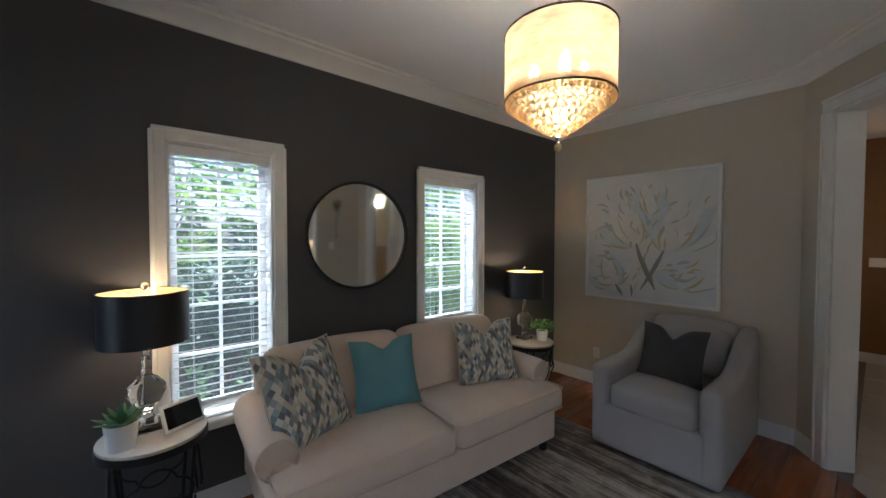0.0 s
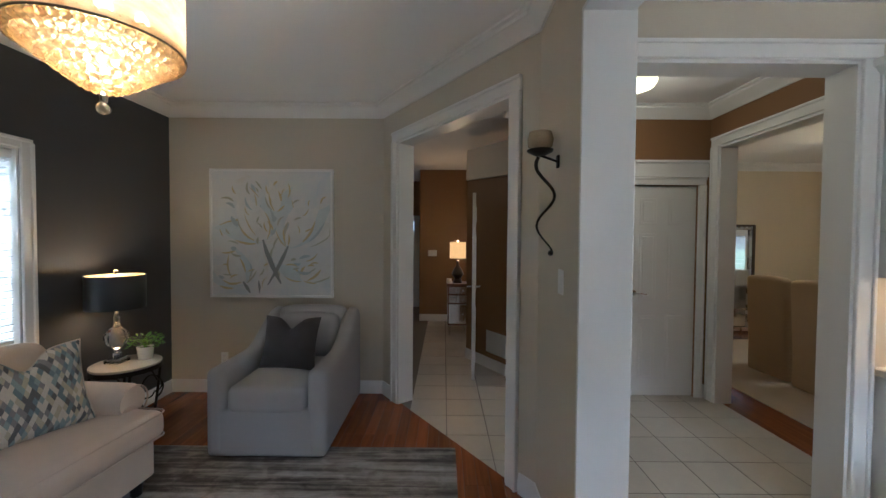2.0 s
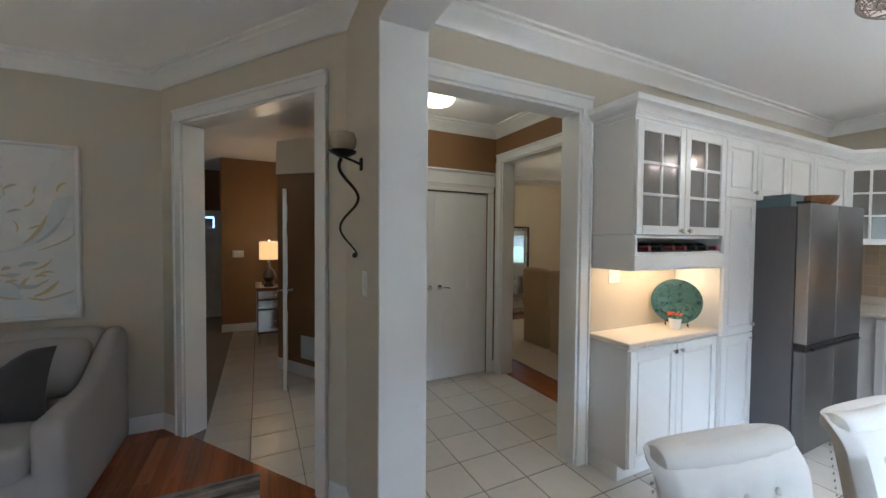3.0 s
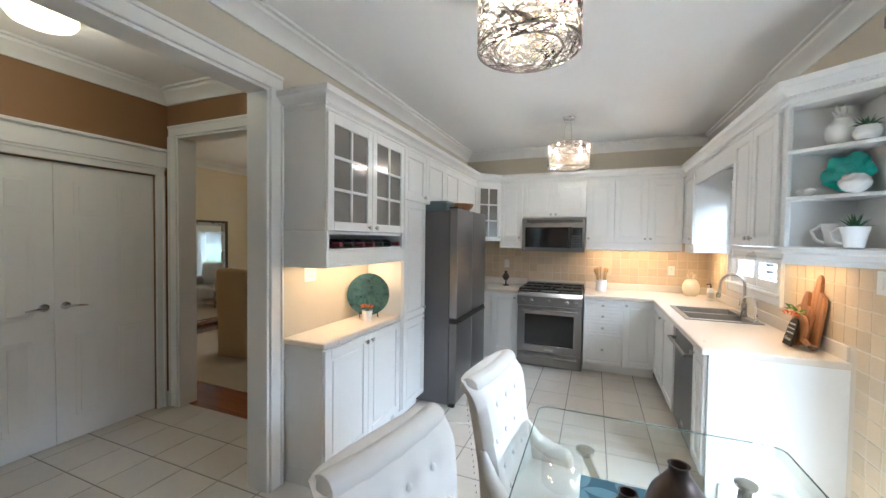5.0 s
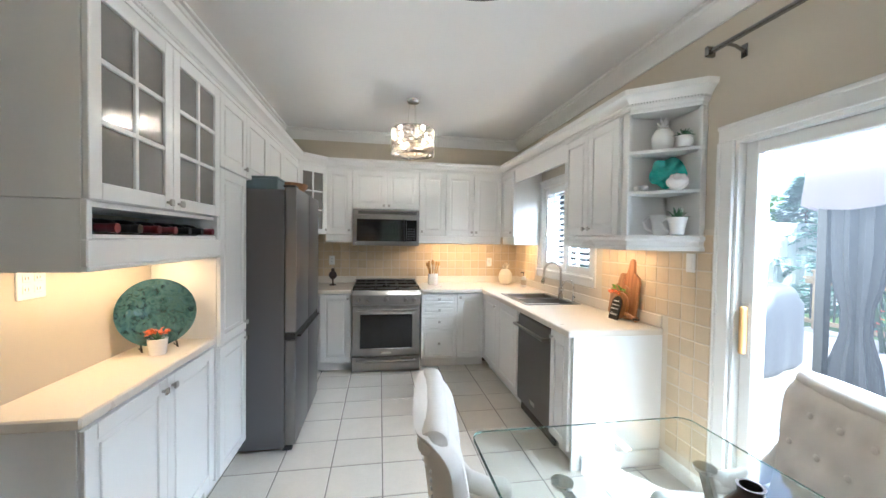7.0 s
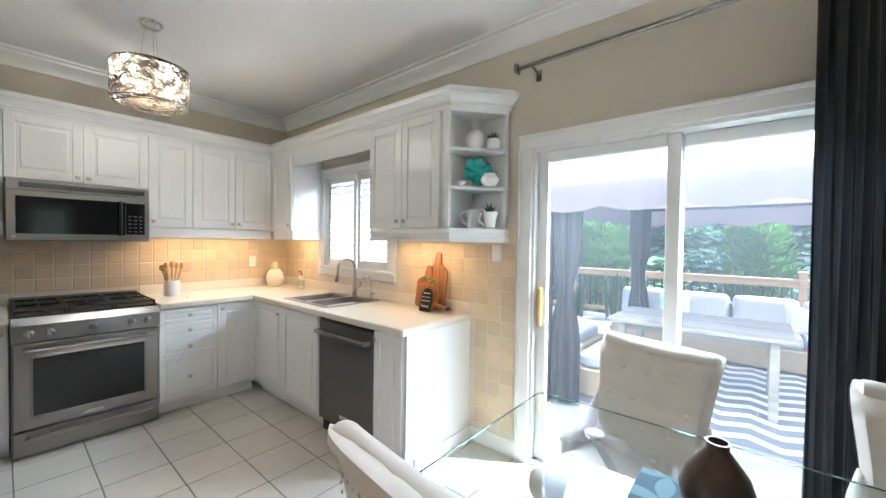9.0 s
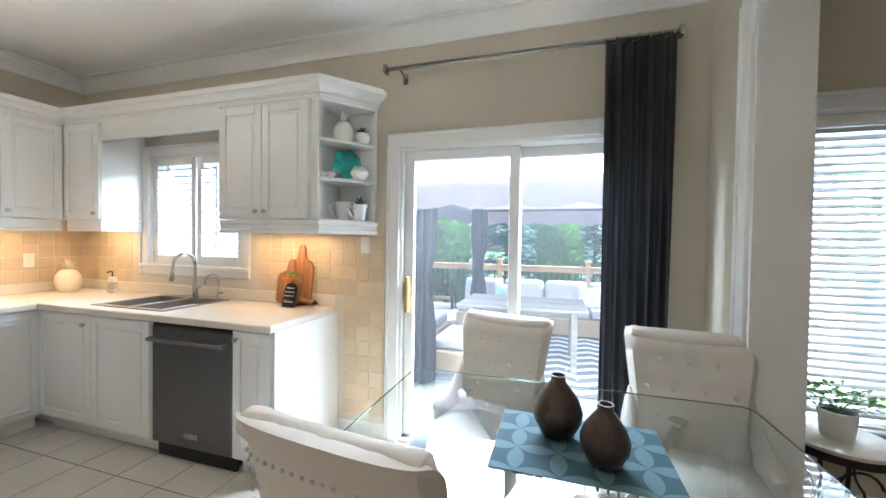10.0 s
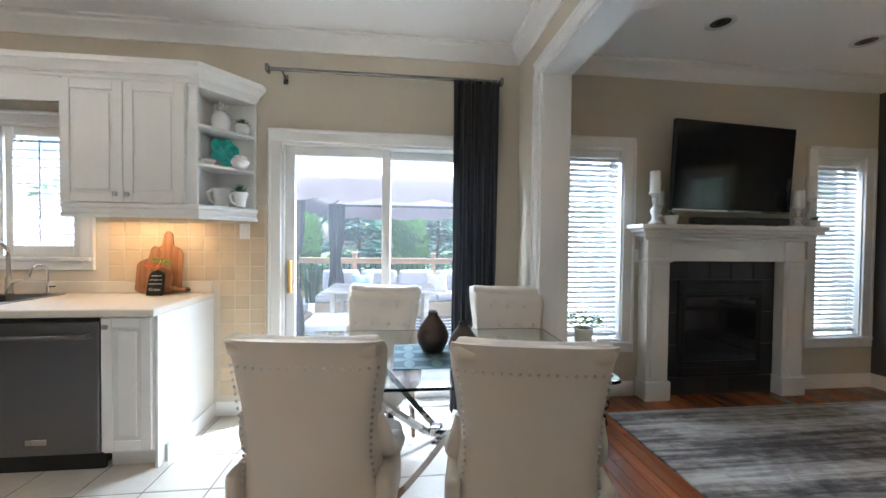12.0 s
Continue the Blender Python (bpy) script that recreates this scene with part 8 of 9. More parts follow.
def build_dining_chair(m, label):
    """Front is -y in the local frame; the back leans and its top rolls backwards."""
    root = thing("dining_chair", m, label, "chair", "tufted dining chairs")
    part("seat", soft(0.50, 0.50, 0.13, 0.05, (0, 0.0, 0.02), m=pose(0, -0.05, 0.435)), LINEN, root)
    w, n, k = 0.52, 18, 30
    spots = [(x, z) for z, xs in ((0.88, (-0.11, 0.0, 0.11)), (0.76, (-0.165, -0.055, 0.055, 0.165)), (0.64, (-0.11, 0.0, 0.11)), (0.53, (-0.055, 0.055))) for x in xs]

    def centre(f):
        roll = max(0.0, (f - 0.82) / 0.18)
        return 0.165 + 0.05 * f + 0.03 * f * f + 0.045 * roll ** 2, 0.40 + 0.605 * f - 0.008 * roll ** 3

    def flare(f):
        return (1 - 0.045 * max(0.0, (f - 0.92) / 0.08) ** 2) * (0.90 + 0.09 * max(0.0, 0.35 - f) / 0.35 - 0.04 * math.sin(math.pi * min(1.0, f * 1.25)) + 0.10 * max(0.0, (f - 0.35) / 0.65) ** 1.6)

    def thick(f, q):
        roll = max(0.0, (f - 0.86) / 0.14)
        return (0.047 + 0.008 * math.sin(math.pi * f) - 0.030 * roll ** 2) * math.sqrt(max(0.0, 1 - abs(q) ** 7)) + 0.002

    bm = bmesh.new()
    rings = []
    for j in range(k + 1):
        f = j / k
        y, z = centre(f)
        rg = []
        for side in (-1, 1):
            for i in range(n + 1):
                q = side * (1 - 2 * i / n)
                px = q * w / 2 * flare(f)
                py = side * thick(f, q) - 0.018 * abs(q) ** 3
                if side < 0:
                    # buttons pull the front in, and pleats run up from the top row
                    py += sum(0.016 * math.exp(-((px - sx) ** 2 + (z - sz) ** 2) / 0.0011) for sx, sz in spots)
                    if z > 0.88:
                        py += sum(0.006 * math.exp(-((px - sx) / 0.012) ** 2) for sx in (-0.11, 0.0, 0.11))
                rg.append(bm.verts.new((px, y + py, z)))
        rings.append(rg)
    m2 = len(rings[0])
    for a, b2 in zip(rings, rings[1:]):
        for i in range(m2):
            bm.faces.new((a[i], a[(i + 1) % m2], b2[(i + 1) % m2], b2[i]))
    bm.faces.new(rings[0][::-1])
    bm.faces.new(rings[-1])
    bmesh.ops.recalc_face_normals(bm, faces=bm.faces)
    back = part("backrest", bm, LINEN, root, "ivory linen backrest, tufted, with a rolled top")
    # the top rolls over backwards, its ends a little higher than the middle
    roll = bmesh.new()
    rows = []
    for i in range(25):
        q = 2 * i / 24 - 1
        end = math.sqrt(max(0.0, 1 - max(0.0, (abs(q) - 0.86) / 0.14) ** 2))
        x0, y0, z0 = q * 0.247, centre(0.93)[0] - 0.006 + 0.006 * q * q, 0.962 + 0.014 * abs(q) ** 2.2
        rows.append([roll.verts.new((x0, y0 + max(0.004, 0.041 * end) * math.cos(2 * math.pi * k2 / 14), z0 + max(0.004, 0.037 * end) * math.sin(2 * math.pi * k2 / 14))) for k2 in range(14)])
    for p, q in zip(rows, rows[1:]):
        for k2 in range(14):
            roll.faces.new((p[k2], p[(k2 + 1) % 14], q[(k2 + 1) % 14], q[k2]))
    roll.faces.new(rows[0][::-1])
    roll.faces.new(rows[-1])
    part("rolled_top", roll, LINEN, back)
    for sx in (-1, 1):
        wing = [(sx * 0.224, 0.19, 0.74), (sx * 0.228, 0.165, 0.66), (sx * 0.236, 0.115, 0.585), (sx * 0.246, 0.04, 0.545), (sx * 0.252, -0.03, 0.535), (sx * 0.253, -0.055, 0.532)]
        part("wing", tube(wing, [0.012, 0.028, 0.036, 0.038, 0.034, 0.014], 12), LINEN, back, "swept side wing")
        part("side_panel", soft(0.05, 0.30, 0.20, 0.022, n=4, m=pose(sx * 0.243, 0.09, 0.45)), LINEN, root)
    btn = mesh_of("button", lathe([(0, 0), (0.011, 0.001), (0.012, 0.004), (0.007, 0.008), (0, 0.009)], 12), LINEN, True)
    for x, z in spots:
        f = (z - 0.40) / 0.605
        part("button", btn, None, back, at=pose(x, centre(f)[0] - thick(f, 2 * x / w) - 0.018 * abs(2 * x / w) ** 3 + 0.013, z, 82, 0, 0))
    # nail heads along the top and both sides of the back face
    nail = mesh_of("nail_head", lathe([(0, 0.0045), (0.004, 0.0036), (0.006, 0.0), (0, -0.001)], 10), NICKEL, True)
    path = [(-0.232 + 0.464 * i / 17, 0.908, 0) for i in range(18)]
    path += [(s * 0.238 * flare((0.508 - 0.023 * i) / 0.605), 0.908 - 0.023 * i, s) for i in range(1, 20) for s in (-1, 1)]
    for x, z, s in path:
        f = (z - 0.40) / 0.605
        q = 2 * x / w
        part("nail_head", nail, None, back, at=pose(x, centre(f)[0] + thick(f, q) - 0.018 * abs(q) ** 3 + 0.001, z, -84, 0, s * -18))
    for sx in (-1, 1):
        for yy in (-0.25, 0.19):
            part("leg", tube([(sx * 0.20, yy, 0.40), (sx * 0.21, yy * 1.06, 0.2), (sx * 0.215, yy * 1.15, 0.0)], [0.024, 0.02, 0.014], 4), WALNUT, root, "dark tapered wooden leg", smooth=False)
    return root


# table side that faces the hall: seats look to -x
ch = build_dining_chair(pose(0.752, -2.159, 0, 0, 0, -97.1), "ivory tufted dining chair with nailhead trim, back to the hall")
copy_thing(ch, pose(0.862, -1.444, 0, 0, 0, -101.2))
copy_thing(ch, pose(-0.122, -2.071, 0, 0, 0, 73.7))
copy_thing(ch, pose(-0.026, -1.204, 0, 0, 0, 84))

# runner, vases
RUN = bpy.data.materials.new("teal_circle_weave")
RUN.use_nodes = True
t = RUN.node_tree
b = t.nodes["Principled BSDF"]
tc = t.nodes.new("ShaderNodeTexCoord")
mp = t.nodes.new("ShaderNodeMapping")
mp.inputs["Scale"].default_value = (8.2, 8.2, 0)
t.links.new(tc.outputs["Object"], mp.inputs["Vector"])
fr = t.nodes.new("ShaderNodeVectorMath")
fr.operation = "FRACTION"
t.links.new(mp.outputs[0], fr.inputs[0])
masks = []
for cx, cy in ((0, 0), (1, 0), (0, 1), (1, 1)):
    ds = t.nodes.new("ShaderNodeVectorMath")
    ds.operation = "DISTANCE"
    ds.inputs[1].default_value = (cx, cy, 0)
    t.links.new(fr.outputs[0], ds.inputs[0])
    lt = t.nodes.new("ShaderNodeMath")
    lt.operation = "LESS_THAN"
    lt.inputs[1].default_value = 0.70
    t.links.new(ds.outputs["Value"], lt.inputs[0])
    masks.append(lt)
acc = masks[0]
for mk in masks[1:]:
    ad = t.nodes.new("ShaderNodeMath")
    t.links.new(acc.outputs[0], ad.inputs[0])
    t.links.new(mk.outputs[0], ad.inputs[1])
    acc = ad
gt = t.nodes.new("ShaderNodeMath")
gt.operation = "GREATER_THAN"
gt.inputs[1].default_value = 1.5
t.links.new(acc.outputs[0], gt.inputs[0])
mix = t.nodes.new("ShaderNodeMix")
mix.data_type = "RGBA"
mix.inputs[6].default_value, mix.inputs[7].default_value = (0.024, 0.058, 0.07, 1), (0.085, 0.14, 0.155, 1)
t.links.new(gt.outputs[0], mix.inputs[0])
t.links.new(mix.outputs[2], b.inputs["Base Color"])
b.inputs["Roughness"].default_value = 0.8
solid("table_runner", B(-0.19, 0.19, -0.255, 0.255, 0, 0.003), RUN, "teal table runner with interlocking circles", "table runner", kind="", m=pose(0.43, -1.67, 0.7555, 0, 0, 0))


def vase(m, s, label):
    root = thing("bronze_vase", m, label, "vase", "bronze vases")
    part("body", lathe([(0, 0), (0.045 * s, 0), (0.06 * s, 0.008 * s), (0.088 * s, 0.06 * s), (0.092 * s, 0.095 * s), (0.075 * s, 0.145 * s), (0.042 * s, 0.19 * s), (0.028 * s, 0.21 * s), (0.028 * s, 0.228 * s), (0.031 * s, 0.232 * s), (0.024 * s, 0.232 * s), (0.023 * s, 0.20 * s), (0, 0.19 * s)], 36), BRONZE, root)


vase(pose(0.375, -1.735, 0.7595), 0.86, "tall round bronze vase on the table runner")
vase(pose(0.505, -1.605, 0.7595), 0.75, "squat round bronze vase on the table runner")


# ---- hall, foyer and dining room through the openings ----
def six_panel(name, m, w, h, label, handle_x, kind=""):
    """Local frame: x across, -y towards the viewer."""
    root = thing(name, m, label, "door", kind="structure")
    part("slab", B(0, w, 0.0, 0.035, 0.008, h, 0.002), TRIM, root, smooth=False)
    pw = (w - 0.33) / 2
    for c in range(2):
        x0 = 0.11 + c * (pw + 0.11)
        for z0, z1 in ((0.18, 0.80), (0.95, 1.60), (1.69, h - 0.12)):
            p = part("panel", B(x0, x0 + pw, -0.0045, 0.0, z0, z1, 0.004), TRIM, root, smooth=False)
            part("panel_field", B(x0 + 0.03, x0 + pw - 0.03, -0.009, -0.004, z0 + 0.03, z1 - 0.03, 0.004), TRIM, p, smooth=False)
    if handle_x is not None:
        k = part("rosette", lathe([(0, 0), (0.028, 0), (0.028, 0.006), (0.012, 0.010), (0.011, 0.05), (0, 0.05)], 18), NICKEL, root, "nickel lever", at=pose(handle_x, 0, 1.02, 90, 0, 0))
        s = 1 if handle_x < w / 2 else -1
        part("lever", tube([(handle_x, -0.045, 1.02), (handle_x + s * 0.05, -0.05, 1.02), (handle_x + s * 0.11, -0.046, 1.012)], [0.009, 0.008, 0.006], 8), NICKEL, root)
    return root


six_panel("door_2", pose(4.185, -1.375, 0, 0, 0, -90), 0.655, 2.06, "white six-panel closet door, closed", 0.60)
six_panel("door_3", pose(4.185, -2.032, 0, 0, 0, -90), 0.655, 2.06, "white six-panel closet door with nickel lever, closed", 0.06)
casing_y("casing_closet", 4.17, -1, -2.69, -1.37, 2.07, 0.07)
bm = B(4.145, 4.168, -2.78, -1.30, 2.145, 2.28, 0.003)
box(bm, 4.12, 4.168, -2.795, -1.28, 2.28, 2.305, 0.005)
solid("closet_header", bm, TRIM, "deep white header board over the closet doors", "trim")

root = thing("flush_ceiling_light", pose(3.46, -1.71, CEIL), "lit round glass flush ceiling light", "ceiling light")
part("pan", lathe([(0, -0.001), (0.15, -0.001), (0.155, -0.02), (0.15, -0.025), (0, -0.026)], 32), NICKEL, root)
part("glass_bowl", lathe([(0.15, -0.026), (0.15, -0.075), (0.13, -0.105), (0.08, -0.125), (0, -0.13), (0, -0.127), (0.078, -0.122), (0.127, -0.102), (0.146, -0.074), (0.146, -0.026)], 36), glow("lit_glass_bowl", (1.0, 0.80, 0.40), 1.0, (0.9, 0.85, 0.6)), root, "glowing ribbed glass bowl")
bulb("hall_light", (3.46, -1.71, CEIL - 0.20), 1.3, 0.06, (1.0, 0.80, 0.54))

# foyer
d = six_panel("door_4", pose(4.53, -0.575, 0, 0, 0, -4), 0.34, 2.03, "white door standing open, seen along its edge", 0.06)
k = part("lever", tube([(0.06, 0.035, 1.02), (0.06, 0.08, 1.02), (0.0, 0.085, 1.02)], 0.008, 8), NICKEL, d)
root = thing("vent_grille", VENT @ pose(0.62, 0, 0.32), "white return air vent grille low on the wall", "vent")
part("frame", B(-0.20, 0.20, -0.008, -0.001, -0.13, 0.13, 0.003), PLASTIC, root, smooth=False)
for i in range(12):
    part("slat", B(-0.18, 0.18, -0.013, -0.008, -0.112 + i * 0.019, -0.100 + i * 0.019), PLASTIC, root, smooth=False)
switch_plate("light_switch", facing(7.5, -0.02, 1.27, 180), "white switch plate on the brown foyer wall", 3)

MIRRORED = plain("mirrored_front", (0.62, 0.60, 0.56), 0.12, 0.9, vary=0.25, scale=12, bump=0.004)
root = thing("mirrored_cabinet", pose(6.62, -0.54, 0), "small mirrored accent cabinet on short legs in the foyer", "cabinet")
part("body", B(-0.18, 0.18, -0.24, 0.24, 0.16, 0.80, 0.006), WALNUT, root, smooth=False)
part("top", B(-0.20, 0.20, -0.26, 0.26, 0.80, 0.825, 0.004), WALNUT, root, smooth=False)
for z0, z1 in ((0.66, 0.78), (0.52, 0.64), (0.19, 0.50)):
    dr = part("drawer", B(-0.192, -0.18, -0.225, 0.225, z0, z1, 0.004), MIRRORED, root, "mirrored drawer front", smooth=False)
    part("knob", lathe([(0, 0), (0.012, 0.004), (0.014, 0.016), (0, 0.024)], 12), CHROME, dr, at=pose(-0.192, 0, (z0 + z1) / 2, 0, -90, 0))
part("side_panel", B(-0.17, 0.17, 0.24, 0.248, 0.18, 0.78), MIRRORED, root, smooth=False)
for x in (-0.15, 0.15):
    for y in (-0.21, 0.21):
        part("leg", tube([(x, y, 0.16), (x, y, 0.0)], [0.026, 0.016], 10), CHROME, root)
root = thing("table_lamp", pose(6.60, -0.46, 0.825), "small lit table lamp with a cream drum shade in the foyer", "table lamp")
part("base", lathe([(0, 0), (0.07, 0), (0.075, 0.02), (0.05, 0.07), (0.10, 0.14), (0.07, 0.22), (0.025, 0.28), (0.02, 0.36), (0, 0.36)], 20), plain("dark_ceramic", (0.03, 0.022, 0.018), 0.3), root, "dark round base")
part("shade", lathe([(0.13, 0.40), (0.13, 0.66), (0.127, 0.66), (0.127, 0.40), (0.13, 0.40)], 36), glow("lit_cream_shade", (1.0, 0.50, 0.16), 0.25, (0.5, 0.36, 0.2)), root, "glowing cream shade")
part("finial", lathe([(0, 0.66), (0.012, 0.665), (0.010, 0.68), (0, 0.69)], 10), NICKEL, root)
bulb("foyer_lamp", (6.60, -0.46, 1.52), 2.2, 0.03, (1.0, 0.62, 0.30))
bulb("foyer_lamp_low", (6.60, -0.46, 1.19), 1.6, 0.03, (1.0, 0.62, 0.30))
root = thing("candle_jar", pose(6.56, -0.32, 0.825), "small cream candle jar on the mirrored cabinet", "candle")
part("jar", lathe([(0, 0), (0.04, 0), (0.042, 0.07), (0.036, 0.07), (0.034, 0.012), (0, 0.01)], 18), CREAMCERAMIC, root)
six_panel("door_5", pose(8.88, 1.22, 0, 0, 0, -90), 0.90, 2.05, "white six-panel entry door, closed", None)
# the pane glows to stand in for daylight; the wall behind it is solid
part("transom_glass", B(0.12, 0.78, -0.008, -0.003, 1.72, 1.93), glow("door_daylight_glow", (0.75, 0.85, 1.0), 0.5), bpy.data.objects["door_5"], "door glass that glows in place of daylight", smooth=False)
root = thing("smoke_detector", pose(6.0, 0.35, CEIL), "round white smoke detector on the foyer ceiling", "smoke detector")
part("housing", lathe([(0, -0.001), (0.065, -0.001), (0.065, -0.02), (0.05, -0.034), (0, -0.036)], 24), PLASTIC, root)
# unseen fill light without a fixture, added to brighten the foyer walls
bulb("foyer_fill_light", (4.95, 0.5, 2.5), 0.8, 0.08, (1.0, 0.86, 0.66))


# dining room
def slip_chair(m):
    root = thing("slipcovered_chair", m, "tan slipcovered dining chair with a floor-length skirt", "chair", "slipcovered dining chairs")
    part("skirt", soft(0.50, 0.52, 0.48, 0.03, n=4, m=pose(0, 0, 0.245)), SLIPCOVER, root)
    part("seat", soft(0.50, 0.52, 0.10, 0.04, (0, 0, 0.02), m=pose(0, 0, 0.50)), SLIPCOVER, root)
    part("backrest", soft(0.50, 0.11, 1.09, 0.045, (0, 0.01, 0.02), m=pose(0, 0.225, 0.57, -3, 0, 0)), SLIPCOVER, root)
    return root


slip_chair(pose(4.78, -4.17, 0.012, 0, 0, 3))
slip_chair(pose(4.17, -4.13, 0.012, 0, 0, -3))
solid("dining_rug", B(3.0, 6.3, -6.4, -3.26, 0.0, 0.012, 0.004), plain("cream_rug_pile", (0.55, 0.47, 0.36), 0.95, vary=0.12, scale=16, fine=400, bump=0.08), "cream dining room rug with a faint pattern", "rug", kind="")
root = thing("floor_mirror", pose(6.797, -4.86, 0, 0, 0, 90), "tall floor mirror in a bronze and silver frame", "mirror")
part("mirror_glass", B(-0.50, 0.50, 0.012, 0.02, 0.09, 1.72), MIRROR, root, smooth=False)
for x0, x1, z0, z1 in ((-0.50, 0.50, 0.0, 0.035), (-0.50, 0.50, 1.775, 1.81), (-0.55, -0.50, 0, 1.81), (0.50, 0.55, 0, 1.81)):
    part("outer_frame", B(x0, x1, 0.004, 0.05, z0, z1, 0.006), BRONZE, root, "bronze outer moulding", smooth=False)
for x0, x1, z0, z1 in ((-0.50, 0.50, 0.037, 0.09), (-0.50, 0.50, 1.72, 1.773), (-0.498, -0.45, 0.09, 1.72), (0.45, 0.498, 0.09, 1.72)):
    part("inner_frame", B(x0, x1, 0.022, 0.042, z0, z1, 0.005), NICKEL, root, "silver inner moulding", smooth=False)
root = thing("upholstered_armchair", pose(5.15, -6.25, 0.012, 0, 0, 160), "grey armchair by the dining room window", "armchair")
part("seat", soft(0.70, 0.68, 0.28, 0.06, (0, 0, 0.02), m=pose(0, 0, 0.30)), ARMCHAIR, root)
part("backrest", soft(0.70, 0.16, 0.62, 0.06, m=pose(0, 0.28, 0.62, -8, 0, 0)), ARMCHAIR, root)
for s in (-1, 1):
    part("arm", soft(0.12, 0.66, 0.30, 0.05, m=pose(s * 0.34, 0, 0.48)), ARMCHAIR, root)
    for y in (-0.26, 0.26):
        part("leg", tube([(s * 0.28, y, 0.17), (s * 0.29, y, 0)], 0.018, 8), WALNUT, root)
bulb("dining_ceiling_lamp", (4.6, -5.0, 2.3), 5, 0.08, (1.0, 0.80, 0.52))
root = thing("dining_chandelier", pose(4.6, -5.0, 2.35), "small lit chandelier in the dining room", "pendant light")
part("shade", lathe([(0.14, 0), (0.14, 0.16), (0.137, 0.16), (0.137, 0), (0.14, 0)], 28), glow("lit_dining_shade", (1.0, 0.75, 0.40), 2.0, (0.8, 0.7, 0.5)), root)
part("rod", tube([(0, 0, 0.1), (0, 0, CEIL - 2.352)], 0.006, 8), NICKEL, root)


# ---- outdoors ----
DECKWOOD = banded("weathered_deck_board", [(0.3, (0.20, 0.185, 0.17)), (0.7, (0.31, 0.295, 0.275))], 1, 14, 0.5, 0.7, spread=0.12)
RAILWOOD = banded("cedar_rail", [(0.3, (0.30, 0.19, 0.10)), (0.7, (0.44, 0.30, 0.17))], 1, 18, 0.5, 0.7)
WICKER = plain("tan_wicker", (0.36, 0.28, 0.19), 0.8, vary=0.35, scale=120, fine=260, bump=0.2)
CUSHION = plain("pale_grey_outdoor_fabric", (0.36, 0.36, 0.38), 0.9, vary=0.05, scale=14, fine=300, bump=0.04)
CANOPY = plain("mauve_grey_canopy", (0.22, 0.185, 0.20), 0.85, vary=0.08, scale=10, fine=200, bump=0.03)
MESHC = plain("dark_mosquito_net", (0.02, 0.02, 0.024), 0.8, vary=0.15, scale=10)
GRASS = plain("lawn_grass", (0.07, 0.13, 0.03), 0.9, vary=0.4, scale=10, fine=60, bump=0.2)
NEEDLE = plain("blue_spruce_needles", (0.12, 0.20, 0.17), 0.7, vary=0.35, scale=6, fine=30)
CEDAR = plain("cedar_foliage", (0.10, 0.20, 0.05), 0.7, vary=0.4, scale=6, fine=30)
# two tones of one foliage: shade and sunlight are put into the leaf colours
SHADELEAF = plain("shaded_leaf_tone", (0.018, 0.04, 0.013), 0.55, vary=0.5, scale=8, fine=40)
backlit(SHADELEAF, (0.04, 0.10, 0.015), 0.08)
SUNLEAF = plain("sunlit_leaf_tone", (0.16, 0.27, 0.06), 0.5, vary=0.4, scale=8, fine=40)
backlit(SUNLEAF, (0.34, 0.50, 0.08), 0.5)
backlit(CEDAR, (0.16, 0.32, 0.05), 0.4)
backlit(NEEDLE, (0.12, 0.22, 0.15), 0.35)
backlit(CANOPY, (0.30, 0.25, 0.265), 0.3)
BARK = plain("bark", (0.09, 0.065, 0.045), 0.9, vary=0.4, scale=30, fine=90, bump=0.2)
SIDING = plain("white_siding", (0.62, 0.62, 0.60), 0.6, vary=0.04)
BRICK = plain("pink_brick", (0.40, 0.27, 0.22), 0.8, vary=0.2, scale=40, spread=0.1)
COVER = plain("grey_grill_cover", (0.06, 0.063, 0.07), 0.6, vary=0.2, scale=14, bump=0.05)

GZ = -0.45
solid("ground", B(-70, 70, -70, 70, GZ - 0.3, GZ, 0), GRASS, "mown green lawn behind the house", "ground")
deck = thing("deck", pose(0, 0, -0.10), "weathered grey timber deck boards", "deck", kind="structure")
bd = mesh_of("board", B(-0.068, 0.068, -4.6, 4.6, -0.03, 0, 0.003), DECKWOOD)
for i in range(44):
    part("board", bd, DECKWOOD, deck, at=pose(-1.0 - 0.14 * i, -2.4, 0))
part("joist_skirt", B(-7.2, -0.92, -7.0, 2.2, -0.34, -0.035), DECKWOOD, deck, smooth=False)

rail = thing("deck_railing", pose(0, 0, -0.10), "brown cedar deck railing with dark balusters", "railing", kind="structure")
for y in (-6.8, -4.9, -3.0, -1.1, 0.8, 2.1):
    p = part("post", B(-7.02, -6.92, y - 0.05, y + 0.05, 0, 1.08, 0.006), RAILWOOD, rail, smooth=False)
    part("post_cap", B(-7.04, -6.90, y - 0.07, y + 0.07, 1.08, 1.12, 0.012), RAILWOOD, p, smooth=False)
part("top_rail", B(-7.04, -6.90, -7.0, 2.2, 0.95, 0.99, 0.004), RAILWOOD, rail, smooth=False)
part("under_rail", B(-6.99, -6.95, -7.0, 2.2, 0.85, 0.94, 0.004), RAILWOOD, rail, smooth=False)
part("bottom_rail", B(-6.99, -6.95, -7.0, 2.2, 0.10, 0.18, 0.004), RAILWOOD, rail, smooth=False)
bal = mesh_of("baluster", B(-0.012, 0.012, -0.012, 0.012, 0.18, 0.85), BLACK)
